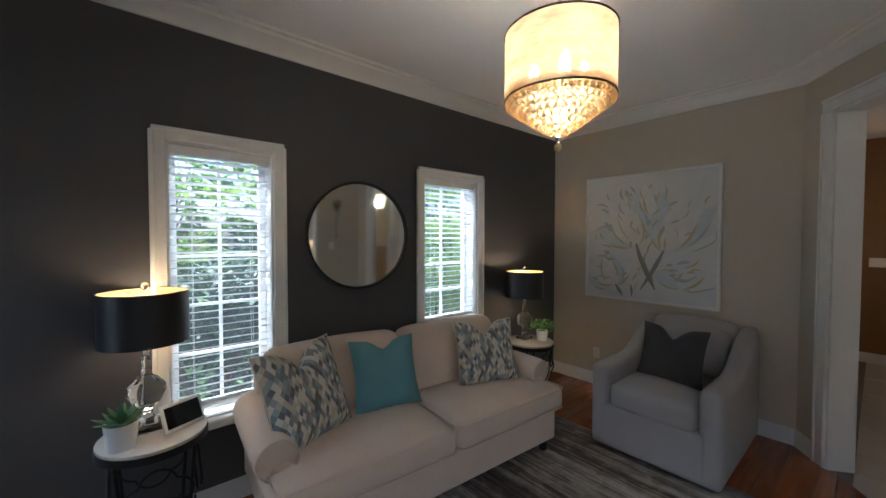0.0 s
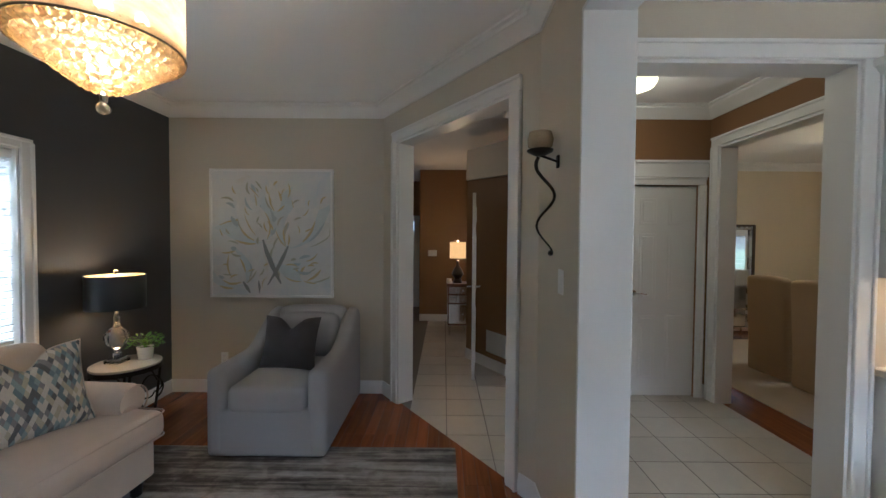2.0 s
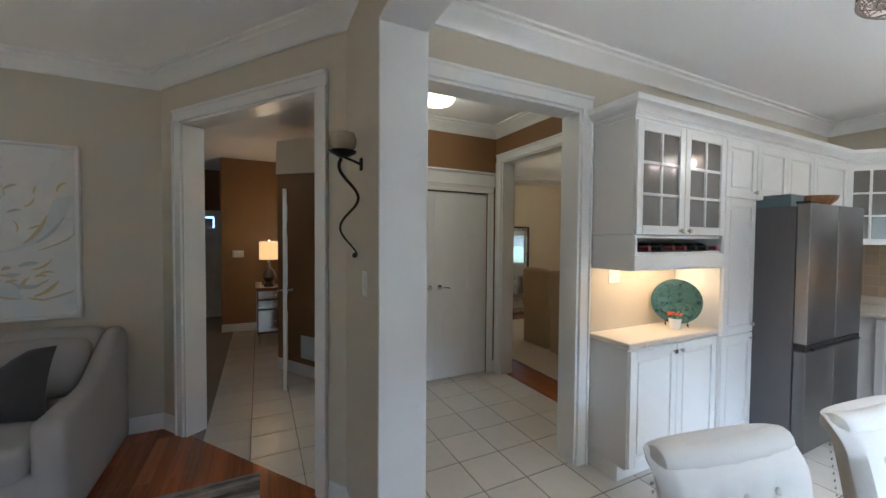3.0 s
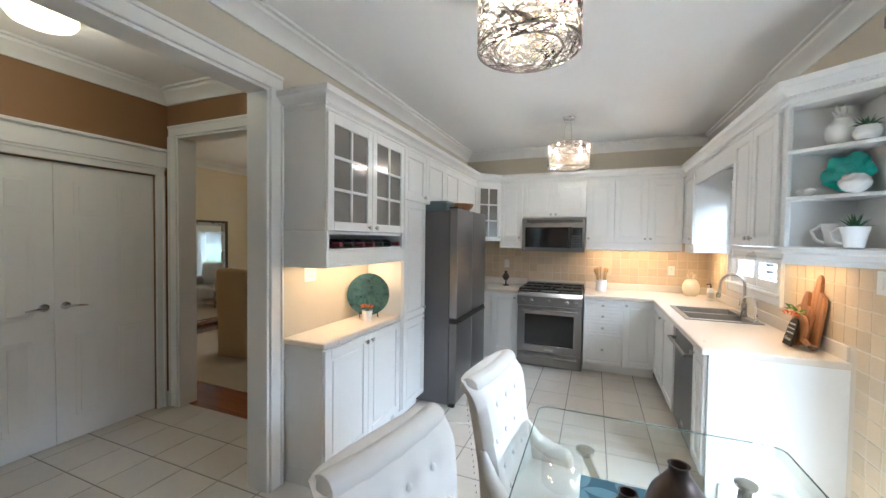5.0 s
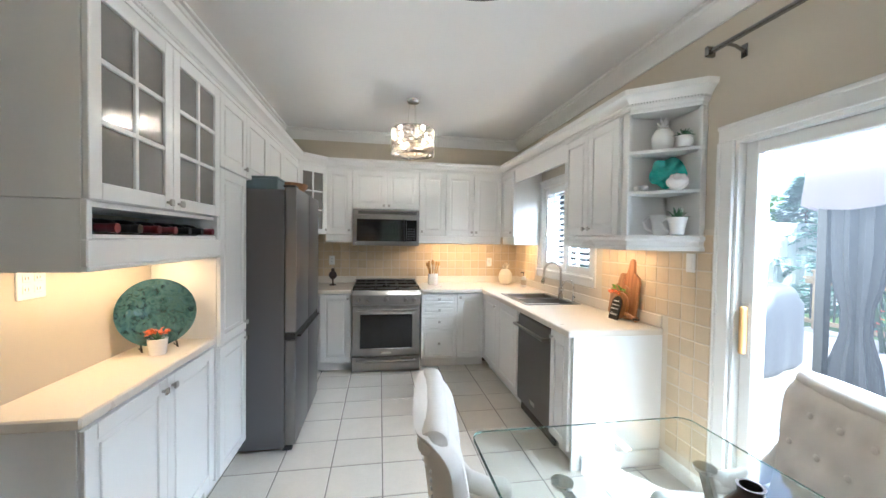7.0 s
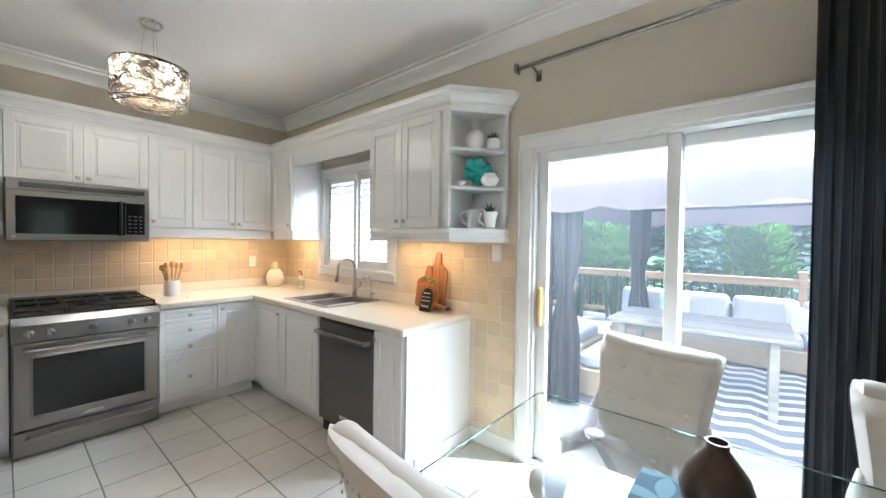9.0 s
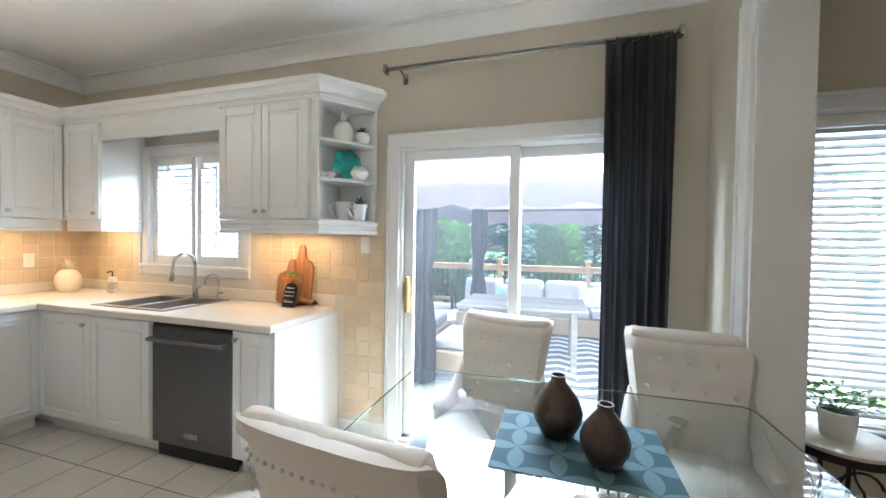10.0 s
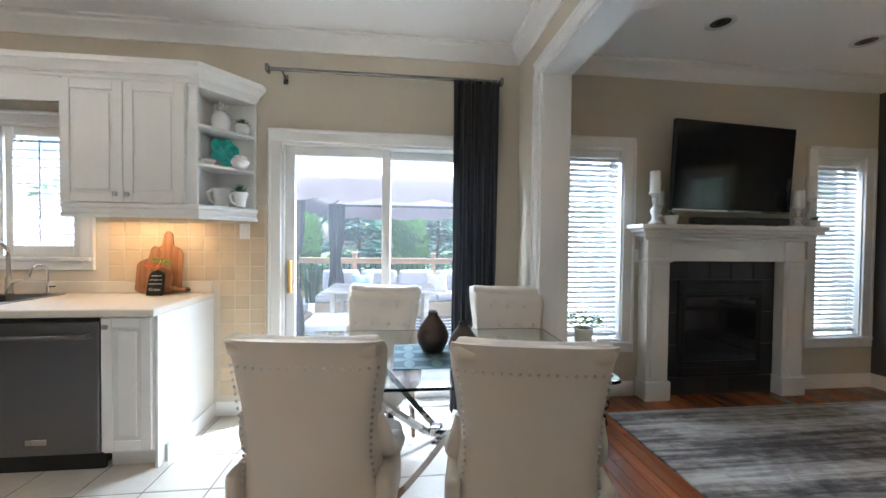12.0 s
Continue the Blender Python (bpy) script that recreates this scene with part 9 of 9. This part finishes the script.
for i in range(72):
    part("baluster", bal, BLACK, rail, at=pose(-6.97, -6.9 + 0.126 * i, 0))

# gazebo
gz = thing("gazebo", pose(-3.52, -1.55, -0.10), "mauve canopy gazebo with dark posts and tied-back nets", "gazebo")
hx, hy, ht = 1.66, 1.72, 2.10
for sx in (-1, 1):
    for sy in (-1, 1):
        x, y = sx * (hx - 0.06), sy * (hy - 0.06)
        part("post", B(x - 0.03, x + 0.03, y - 0.03, y + 0.03, 0, ht, 0.004), BLACK, gz, smooth=False)
        bm = bmesh.new()
        prof = []
        for j in range(12):
            z = 0.03 + (ht - 0.05) * j / 11
            rr = 0.13 - 0.07 * math.exp(-((z - 1.05) / 0.25) ** 2)
            prof.append((rr, z))
        lathe(prof, 26, bm)
        for v in bm.verts:
            a = math.atan2(v.co.y, v.co.x)
            k = 1 + 0.22 * math.sin(9 * a)
            v.co.x, v.co.y = v.co.x * k + x - sx * 0.12, v.co.y * k + y - sy * 0.12
        part("net", bm, MESHC, gz, "dark gathered net")
bm = bmesh.new()
apex = 2.95
NX = 24
per = []
for i in range(NX):
    per.append((-hx + 2 * hx * i / NX, -hy))
for i in range(NX):
    per.append((hx, -hy + 2 * hy * i / NX))
for i in range(NX):
    per.append((hx - 2 * hx * i / NX, hy))
for i in range(NX):
    per.append((-hx, hy - 2 * hy * i / NX))
prev = None
for k in range(9):
    f = k / 8
    ring = []
    for x, y in per:
        sag = -0.16 * math.sin(math.pi * f)
        ring.append(bm.verts.new((x * (1 - 0.93 * f), y * (1 - 0.93 * f), ht + (apex - ht) * f + sag * 0.6)))
    if prev:
        for i in range(len(per)):
            bm.faces.new((prev[i], prev[(i + 1) % len(per)], ring[(i + 1) % len(per)], ring[i]))
    prev = ring
bm.faces.new(prev)
part("canopy", bm, CANOPY, gz, "mauve fabric canopy")
bm = bmesh.new()
lo, hi = [], []
for i, (x, y) in enumerate(per):
    s = 0.05 * abs(math.sin(math.pi * i / 4))
    hi.append(bm.verts.new((x * 1.01, y * 1.01, ht + 0.005)))
    lo.append(bm.verts.new((x * 1.02, y * 1.02, ht - 0.24 - s)))
for i in range(len(per)):
    j = (i + 1) % len(per)
    bm.faces.new((lo[i], lo[j], hi[j], hi[i]))
bmesh.ops.solidify(bm, geom=bm.faces[:], thickness=0.004)
part("valance", bm, CANOPY, gz, "scalloped mauve valance")
for sx in (-1, 1):
    part("beam", B(sx * (hx - 0.06) - 0.02, sx * (hx - 0.06) + 0.02, -hy, hy, ht - 0.05, ht - 0.01), BLACK, gz, smooth=False)
for sx in (-1, 1):
    for sy in (-1, 1):
        part("rafter", tube([(sx * (hx - 0.06), sy * (hy - 0.06), ht - 0.02), (0, 0, apex - 0.12)], 0.015, 6), BLACK, gz)


def outdoor_seat(name, m, w, d, back, label, cat="outdoor sofa"):
    root = thing(name, m, label, cat, "wicker patio seats")
    part("wicker_base", B(-w / 2, w / 2, -d / 2, d / 2, 0.02, 0.30, 0.02), WICKER, root, "woven tan wicker", smooth=False)
    n = max(1, round(w / 0.7))
    for k in range(n):
        x = -w / 2 + (k + 0.5) * w / n
        part("seat_cushion", soft(w / n - 0.02, d - 0.06, 0.13, 0.04, (0, 0, 0.015), m=pose(x, -0.02, 0.37)), CUSHION, root, "pale grey cushion")
        if back:
            part("back_cushion", soft(w / n - 0.03, 0.18, 0.42, 0.07, (0, 0.03, 0.01), m=pose(x, d / 2 - 0.14, 0.62, -10, 0, 0)), CUSHION, root, "pale grey cushion")
    if back:
        part("wicker_back", B(-w / 2, w / 2, d / 2 - 0.08, d / 2, 0.30, 0.72, 0.02), WICKER, root, smooth=False)
    for sx in (-1, 1):
        for sy in (-1, 1):
            part("foot", B(sx * (w / 2 - 0.05) - 0.02, sx * (w / 2 - 0.05) + 0.02, sy * (d / 2 - 0.05) - 0.02, sy * (d / 2 - 0.05) + 0.02, 0, 0.02), BLACK, root, smooth=False)
    return root


DZ = -0.10
outdoor_seat("patio_sofa", pose(-4.95, -1.95, DZ, 0, 0, 90), 2.9, 0.8, True, "long wicker patio sofa with pale grey cushions")
outdoor_seat("patio_sofa", pose(-3.9, -0.25, DZ, 0, 0, 0), 1.3, 0.8, True, "short wicker patio sofa with pale grey cushions")
outdoor_seat("patio_ottoman", pose(-3.42, -3.62, DZ), 0.74, 0.72, False, "square wicker ottoman with a pale grey cushion", "ottoman")
outdoor_seat("patio_ottoman", pose(-2.60, -2.72, DZ), 0.72, 0.66, False, "square wicker ottoman with a grey cushion near the door", "ottoman")
for k, (y, mt) in enumerate(((-2.6, TEALGLASS), (-1.2, CUSHION), (-0.6, TEALGLASS))):
    throw_pillow("small patio pillow on the wicker sofa", pose(-4.85, y, 0.34, -16, 0, 90), 0.40, 0.36, 0.13, plain("patio_pillow_" + "abc"[k], (0.36, 0.50, 0.48) if mt is TEALGLASS else (0.55, 0.54, 0.52), 0.9, vary=0.1), 0.03)
root = thing("patio_table", pose(-3.26, -2.16, DZ), "pale timber patio dining table", "table")
for i in range(7):
    part("tabletop_board", B(-0.50 + i * 0.143, -0.50 + i * 0.143 + 0.139, -0.76, 0.76, 0.70, 0.735, 0.004), DECKWOOD, root, smooth=False)
for sx in (-1, 1):
    for sy in (-1, 1):
        part("leg", B(sx * 0.40 - 0.035, sx * 0.40 + 0.035, sy * 0.62 - 0.035, sy * 0.62 + 0.035, 0, 0.70, 0.004), DECKWOOD, root, smooth=False)
part("apron", B(-0.37, 0.37, -0.585, 0.585, 0.62, 0.699), DECKWOOD, root, smooth=False)

# chevron outdoor rug
rg = thing("outdoor_rug", pose(-3.5, -1.4, DZ), "grey and white chevron outdoor rug", "rug")
part("field", B(-1.35, 1.35, -1.7, 1.7, 0.0, 0.006), plain("grey_rug_weave", (0.13, 0.14, 0.16), 0.9), rg, smooth=False)
bm = bmesh.new()
z = 0.0085
for r in range(11):
    x0 = -1.30 + r * 0.24
    for k in range(17):
        y0 = -1.70 + k * 0.2
        s = 1 if k % 2 else -1
        xa, xb = (x0, x0 + 0.11) if s > 0 else (x0 + 0.11, x0)
        q = [(xa, y0), (xb, y0 + 0.2), (xb + 0.10, y0 + 0.2), (xa + 0.10, y0)]
        q = [(min(1.34, max(-1.34, x)), min(1.69, max(-1.69, y)), z) for x, y in q]
        bm.faces.new([bm.verts.new(p) for p in q])
part("chevrons", bm, plain("white_rug_weave", (0.55, 0.56, 0.57), 0.9), rg, smooth=False)


# conifers: whorls of drooping sprays
def conifer(m, h, r, mat, label, rnd, narrow=False):
    root = thing("conifer_tree", m, label, "tree", "garden conifers")
    part("trunk", tube([(0, 0, 0), (0.02, 0, h * 0.4), (0, 0.02, h * 0.95)], [0.09, 0.06, 0.012], 8), BARK, root)
    bm = bmesh.new()
    limbs = bmesh.new()
    n = 900 if not narrow else 1100
    for k in range(n):
        f = rnd.random() ** 0.75
        z = h * (0.06 + 0.92 * f)
        if narrow:
            rr = r * (0.55 + 0.45 * math.sin(math.pi * min(1, 1.15 * (1 - f)))) * (1 if f < 0.8 else (1 - f) / 0.2 + 0.05)
        else:
            rr = r * (1.02 - f) * (0.82 + 0.18 * math.sin(z * 9))
        a = rnd.uniform(0, 2 * math.pi)
        q = rr * (0.45 + 0.55 * math.sqrt(rnd.random()))
        p = Vector((q * math.cos(a), q * math.sin(a), z))
        d = Vector((math.cos(a), math.sin(a), (1.4 if narrow else -0.25) + rnd.uniform(-0.3, 0.3))).normalized()
        sd = Vector((-math.sin(a), math.cos(a), rnd.uniform(-0.4, 0.4))).normalized()
        ln = (0.22 if narrow else 0.30) * rnd.uniform(0.6, 1.2)
        up = sd.cross(d).normalized()
        if k % 14 == 0 and not narrow:
            tube([(0, 0, z + 0.1), p], [0.018, 0.008], 5, limbs)
        # a spray: three tapering fingers
        for g in (-0.7, 0.0, 0.7):
            e = (d + sd * g).normalized()
            wv = e.cross(up).normalized() * ln * 0.16
            v = [bm.verts.new(c) for c in (p, p + e * ln * 0.45 + wv, p + e * ln, p + e * ln * 0.45 - wv, p + e * ln * 0.5 + up * ln * 0.1)]
            bm.faces.new((v[0], v[1], v[4]))
            bm.faces.new((v[1], v[2], v[4]))
            bm.faces.new((v[2], v[3], v[4]))
            bm.faces.new((v[3], v[0], v[4]))
    if len(limbs.verts):
        part("limbs", limbs, BARK, root)
    else:
        limbs.free()
    part("crown", bm, mat, root, smooth=False)["kind"] = "stuff"
    return root


rnd = random.Random(21)
for x, y, h, r, kind in ((-9.2, -5.4, 3.3, 1.5, 0), (-9.6, -3.2, 3.6, 1.7, 0), (-8.6, -4.75, 2.9, 0.6, 1), (-8.7, -1.7, 2.8, 0.55, 1), (-9.8, -0.7, 3.7, 1.8, 0), (-9.4, 1.7, 3.6, 1.7, 0), (-8.7, 0.4, 2.9, 0.55, 1), (-9.3, -7.4, 3.4, 1.6, 0), (-8.8, -6.4, 2.8, 0.55, 1), (-9.6, 4.2, 3.8, 1.8, 0), (-7.8, 3.2, 3.0, 0.6, 1), (-12.0, -2.0, 4.0, 2.0, 0), (-12.0, 2.5, 4.0, 2.0, 0), (-12.0, -6.0, 4.0, 2.0, 0), (-11.0, -10.0, 4.0, 2.0, 0), (-10.4, 7.0, 4.0, 2.0, 0)):
    conifer(pose(x, y, GZ, 0, 0, rnd.uniform(0, 360)), h, r, CEDAR if kind else NEEDLE, "narrow green cedar behind the deck" if kind else "blue-green spruce behind the deck rail", rnd, bool(kind))


def shrub(m, w, d, h, count, leaf, mat, label, rnd):
    root = thing("garden_shrub", m, label, "shrub", "garden shrubs")
    st = bmesh.new()
    for k in range(9):
        a = rnd.uniform(0, 6.28)
        tube([(0, 0, 0), (0.2 * w * math.cos(a), 0.2 * d * math.sin(a), h * 0.4), (0.4 * w * math.cos(a), 0.4 * d * math.sin(a), h * rnd.uniform(0.6, 0.85))], [0.03, 0.02, 0.008], 6, st)
    part("branches", st, BARK, root)
    bm = bmesh.new()
    for c in range(26):
        cx, cy, cz = rnd.uniform(-0.42, 0.42) * w, rnd.uniform(-0.42, 0.42) * d, h * rnd.uniform(0.12, 0.88)
        leafy(bm, count // 26, min(w, d) * rnd.uniform(0.2, 0.36), h * 0.22, leaf, rnd, (cx, cy, cz - h * 0.1), 0.2)
    part("foliage", bm, mat, root, smooth=False)["kind"] = "stuff"


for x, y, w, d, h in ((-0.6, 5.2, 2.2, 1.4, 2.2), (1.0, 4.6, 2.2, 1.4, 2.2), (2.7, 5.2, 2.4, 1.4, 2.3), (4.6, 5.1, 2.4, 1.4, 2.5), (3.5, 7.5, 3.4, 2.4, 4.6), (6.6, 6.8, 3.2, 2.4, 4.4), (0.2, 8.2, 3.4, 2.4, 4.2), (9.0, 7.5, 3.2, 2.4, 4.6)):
    shrub(pose(x, y, GZ, 0, 0, rnd.uniform(0, 360)), w, d, h, 4600, 0.12, SUNLEAF if x > 3 or y > 6 else SHADELEAF, "leafy green shrub in the side garden, sunlight put into its leaf colour" if x > 3 or y > 6 else "dense green hedge shrub outside the window, shade put into its leaf colour", rnd)
for x, y in ((-6.4, -4.6), (-6.5, -3.9), (-6.3, -5.3)):
    root = thing("ornamental_grass", pose(x, y, DZ), "tall green bladed garden plant by the railing", "plant", "bladed plants")
    bm = bmesh.new()
    for k in range(60):
        a, r = rnd.uniform(0, 6.28), rnd.uniform(0, 0.18)
        hh = rnd.uniform(0.5, 1.05)
        p = Vector((r * math.cos(a), r * math.sin(a), 0))
        s = Vector((-math.sin(a), math.cos(a), 0)) * 0.018
        lean = Vector((math.cos(a), math.sin(a), 0)) * hh * rnd.uniform(0.05, 0.35)
        v = [bm.verts.new(c) for c in (p - s, p + s, p + s * 0.8 + Vector((0, 0, hh * 0.6)) + lean * 0.4, p - s * 0.8 + Vector((0, 0, hh * 0.6)) + lean * 0.4, p + lean + Vector((0, 0, hh)))]
        bm.faces.new((v[0], v[1], v[2], v[3]))
        bm.faces.new((v[3], v[2], v[4]))
    part("blades", bm, SHADELEAF, root, smooth=False)
    bm = bmesh.new()
    leafy(bm, 16, 0.25, 0.5, 0.06, rnd, (0, 0, 0.2))
    part("blossoms", bm, plain("red_petals", (0.6, 0.03, 0.02), 0.6) if "red_petals" not in bpy.data.materials else bpy.data.materials["red_petals"], root, "red blossoms", smooth=False)

# covered grill to the south
root = thing("covered_grill", pose(-3.6, -5.1, DZ, 0, 0, 20), "barbecue grill under a grey fabric cover", "grill")
bm = soft(1.25, 0.62, 1.05, 0.10, (0.02, 0.02, 0.05), n=9, m=pose(0, 0, 0.53))
for v in bm.verts:
    k = 1 + 0.05 * math.sin(11 * v.co.x) * (1 - v.co.z / 1.1)
    v.co.y *= k
    if abs(v.co.x) > 0.32 and v.co.z > 0.55:
        v.co.z -= 0.16 * min(1, (abs(v.co.x) - 0.32) / 0.15)
part("cover", bm, COVER, root)
# white backdrop fence, added so that the sink window's gaps look bright
south = thing("garden_fence", pose(-8.5, -9.8, GZ), "tall white board fence, added as a bright backdrop for the sink window", "fence")
board_me = mesh_of("fence_board", B(-0.072, 0.072, 0, 0.022, 0.06, 2.55, 0.006), SIDING)
for i in range(84):
    part("fence_board", board_me, SIDING, south, at=pose(-6.2 + 0.15 * i, 0, 0))
for z in (0.4, 1.4, 2.3):
    part("rail", B(-6.3, 6.35, -0.05, -0.002, z, z + 0.09), SIDING, south, smooth=False)
for i in range(6):
    part("post", B(-6.25 + 2.5 * i, -6.15 + 2.5 * i, -0.16, -0.052, 0, 2.6, 0.006), SIDING, south, smooth=False)

# outer skin of the house, seen past the fireplace windows
nb = thing("neighbour_house", pose(-9.0, 12.5, GZ), "brick neighbouring house behind the hedge", "house")
part("wall", B(-5, 5, 0, 6, 0, 5.2), BRICK, nb, smooth=False)
bm = bmesh.new()
v = [bm.verts.new(p) for p in ((-5.4, -0.4, 5.2), (5.4, -0.4, 5.2), (5.4, 6.4, 5.2), (-5.4, 6.4, 5.2), (-3.5, 3, 7.4), (3.5, 3, 7.4))]
for q in ((0, 1, 5, 4), (1, 2, 5), (2, 3, 4, 5), (3, 0, 4), (3, 2, 1, 0)):
    bm.faces.new([v[i] for i in q])
part("roof", bm, COVER, nb, smooth=False)
for x in (-2.5, 1.5):
    w2 = part("window", B(x, x + 1.1, -0.04, 0.0, 1.2, 2.6), SIDING, nb, smooth=False)
    part("pane", B(x + 0.08, x + 1.02, -0.06, -0.04, 1.28, 2.52), BLACKGLASS, w2, smooth=False)

# the woods beyond the garden
WOODS = plain("distant_foliage", (0.05, 0.105, 0.035), 0.8, vary=0.5, scale=4, fine=20)
backlit(WOODS, (0.11, 0.22, 0.04), 0.4)
for x0, x1, y0, y1, top, count in ((-15.5, -13.6, -16, 14, 4.0, 5200), (-8, 16, 10.2, 12.0, 4.4, 4400)):
    bm = bmesh.new()
    for k in range(count // 20):
        x, y = rnd.uniform(x0, x1), rnd.uniform(y0, y1)
        z = top * rnd.random() ** 0.8 * (0.82 + 0.18 * math.sin(1.3 * x + 0.9 * y))
        leafy(bm, 20, 0.7, 0.7, 0.42, rnd, (x, y, GZ + z - 0.2), 0.2)
    solid("far_woods", bm, WOODS, "dense green trees beyond the garden", "trees", kind="stuff")


# ---- floors laid piece by piece ----
def tile_mesh(name, w, d, h, bev, material):
    return mesh_of(name, B(-w / 2, w / 2, -d / 2, d / 2, 0, h, bev), material)


PITCH = 0.326
tile_me = tile_mesh("tile", PITCH - 0.006, PITCH - 0.006, 0.012, 0.003, TILE)
kitchen_floor = thing("floor_kitchen", pose(0, 0, -0.012), "pale beige square ceramic floor tiles with grey grout", "floor", kind="structure")
hall_floor = thing("floor_hall", pose(0, 0, -0.012), "pale beige ceramic hall floor tiles", "floor", kind="structure")
rest = bmesh.new()
INV = ANG.inverted()
NRM = (ANG.to_3x3() @ Vector((0, 1, 0))).normalized()


def cut(bm, co, no):
    """Keeps what lies on the side to which no points, and closes the cut."""
    r = bmesh.ops.bisect_plane(bm, geom=bm.verts[:] + bm.edges[:] + bm.faces[:], plane_co=co, plane_no=no, clear_inner=True)
    edges = [e for e in r["geom_cut"] if isinstance(e, bmesh.types.BMEdge)]
    if edges:
        bmesh.ops.edgeloop_fill(bm, edges=edges)
    return bm


H = PITCH / 2
for i in range(-4, 30):
    for j in range(-20, 12):
        x, y = 1.46 + (i - 4) * PITCH + H, -3.853 + j * PITCH + H
        q = INV @ Vector((x, y, 0))
        if DOOR_X - H < x < EAST_X + 0.1 and BACK_Y + 0.4 < y < -0.87 + H:
            if y + H > -0.87:
                part("tile", cut(B(-H + 0.003, H - 0.003, -H + 0.003, H - 0.003, 0, 0.012), (0, -0.87 - y, 0), (0, -1, 0)), TILE, kitchen_floor, smooth=False, at=pose(x, y, 0))
            else:
                part("tile", tile_me, TILE, kitchen_floor, at=pose(x, y, 0))
        elif EAST_X + 0.1 <= x < 4.4 and -2.87 - H < y < -0.95:
            if y - H < -2.87:
                part("tile", cut(B(-H + 0.003, H - 0.003, -H + 0.003, H - 0.003, 0, 0.012), (0, -2.87 - y, 0), (0, 1, 0)), TILE, hall_floor, smooth=False, at=pose(x, y, 0))
            else:
                part("tile", tile_me, TILE, hall_floor, at=pose(x, y, 0))
        elif q.y > -0.26 and 2.6 < x < 8.9 and -2.0 < y < 2.4 and not (x < ART_X - 0.1 and y > CA.y + 0.2):
            if x > 6.0:
                box(rest, x - H + 0.004, x + H - 0.004, y - H + 0.004, y + H - 0.004, 0, 0.012)
            elif q.y < 0.26:
                bm = cut(B(-H + 0.003, H - 0.003, -H + 0.003, H - 0.003, 0, 0.012), CA - Vector((x, y, 0)) + NRM * 0.03, NRM)
                if len(bm.faces) > 3:
                    part("tile", bm, TILE, hall_floor, smooth=False, at=pose(x, y, 0))
            else:
                part("tile", tile_me, TILE, hall_floor, at=pose(x, y, 0))
part("far_tiles", rest, TILE, hall_floor, smooth=False)["kind"] = "stuff"

living_floor = thing("floor_living", pose(0, 0, -0.012), "glossy cherry wood strip floor", "floor", kind="structure")
plank_me = {}
rnd = random.Random(4)
W = 0.083
y = -0.87
row = 0
while y < DARK_Y:
    x = FIRE_X
    first = True
    while x < ART_X:
        n = rnd.choice((0.6, 0.9, 1.2, 1.5)) if not first else rnd.choice((0.3, 0.6, 0.9))
        first = False
        x1 = min(x + n, ART_X)
        key = round(x1 - x, 3)
        end = INV @ Vector((x1, y, 0))
        if end.y > 0.03 and y < CA.y + W:
            bm = cut(B(0, key - 0.0015, 0, W - 0.0015, 0, 0.012, 0.001), CA - Vector((x, y, 0)) + NRM * 0.03, -NRM)
            if len(bm.faces) > 3:
                part("plank", bm, PLANK, living_floor, smooth=False, at=pose(x, y, 0))
        else:
            if key not in plank_me:
                plank_me[key] = mesh_of("plank", B(0, key - 0.0015, 0, W - 0.0015, 0, 0.012, 0.001), PLANK)
            part("plank", plank_me[key], PLANK, living_floor, at=pose(x, y, 0))
        x = x + n
    y += W
    row += 1
dining_floor = solid("floor_dining", B(EAST_X + 0.15, 6.8, -7.0, -2.87, -0.012, 0.0), PLANK, "cherry wood dining room floor", "floor")
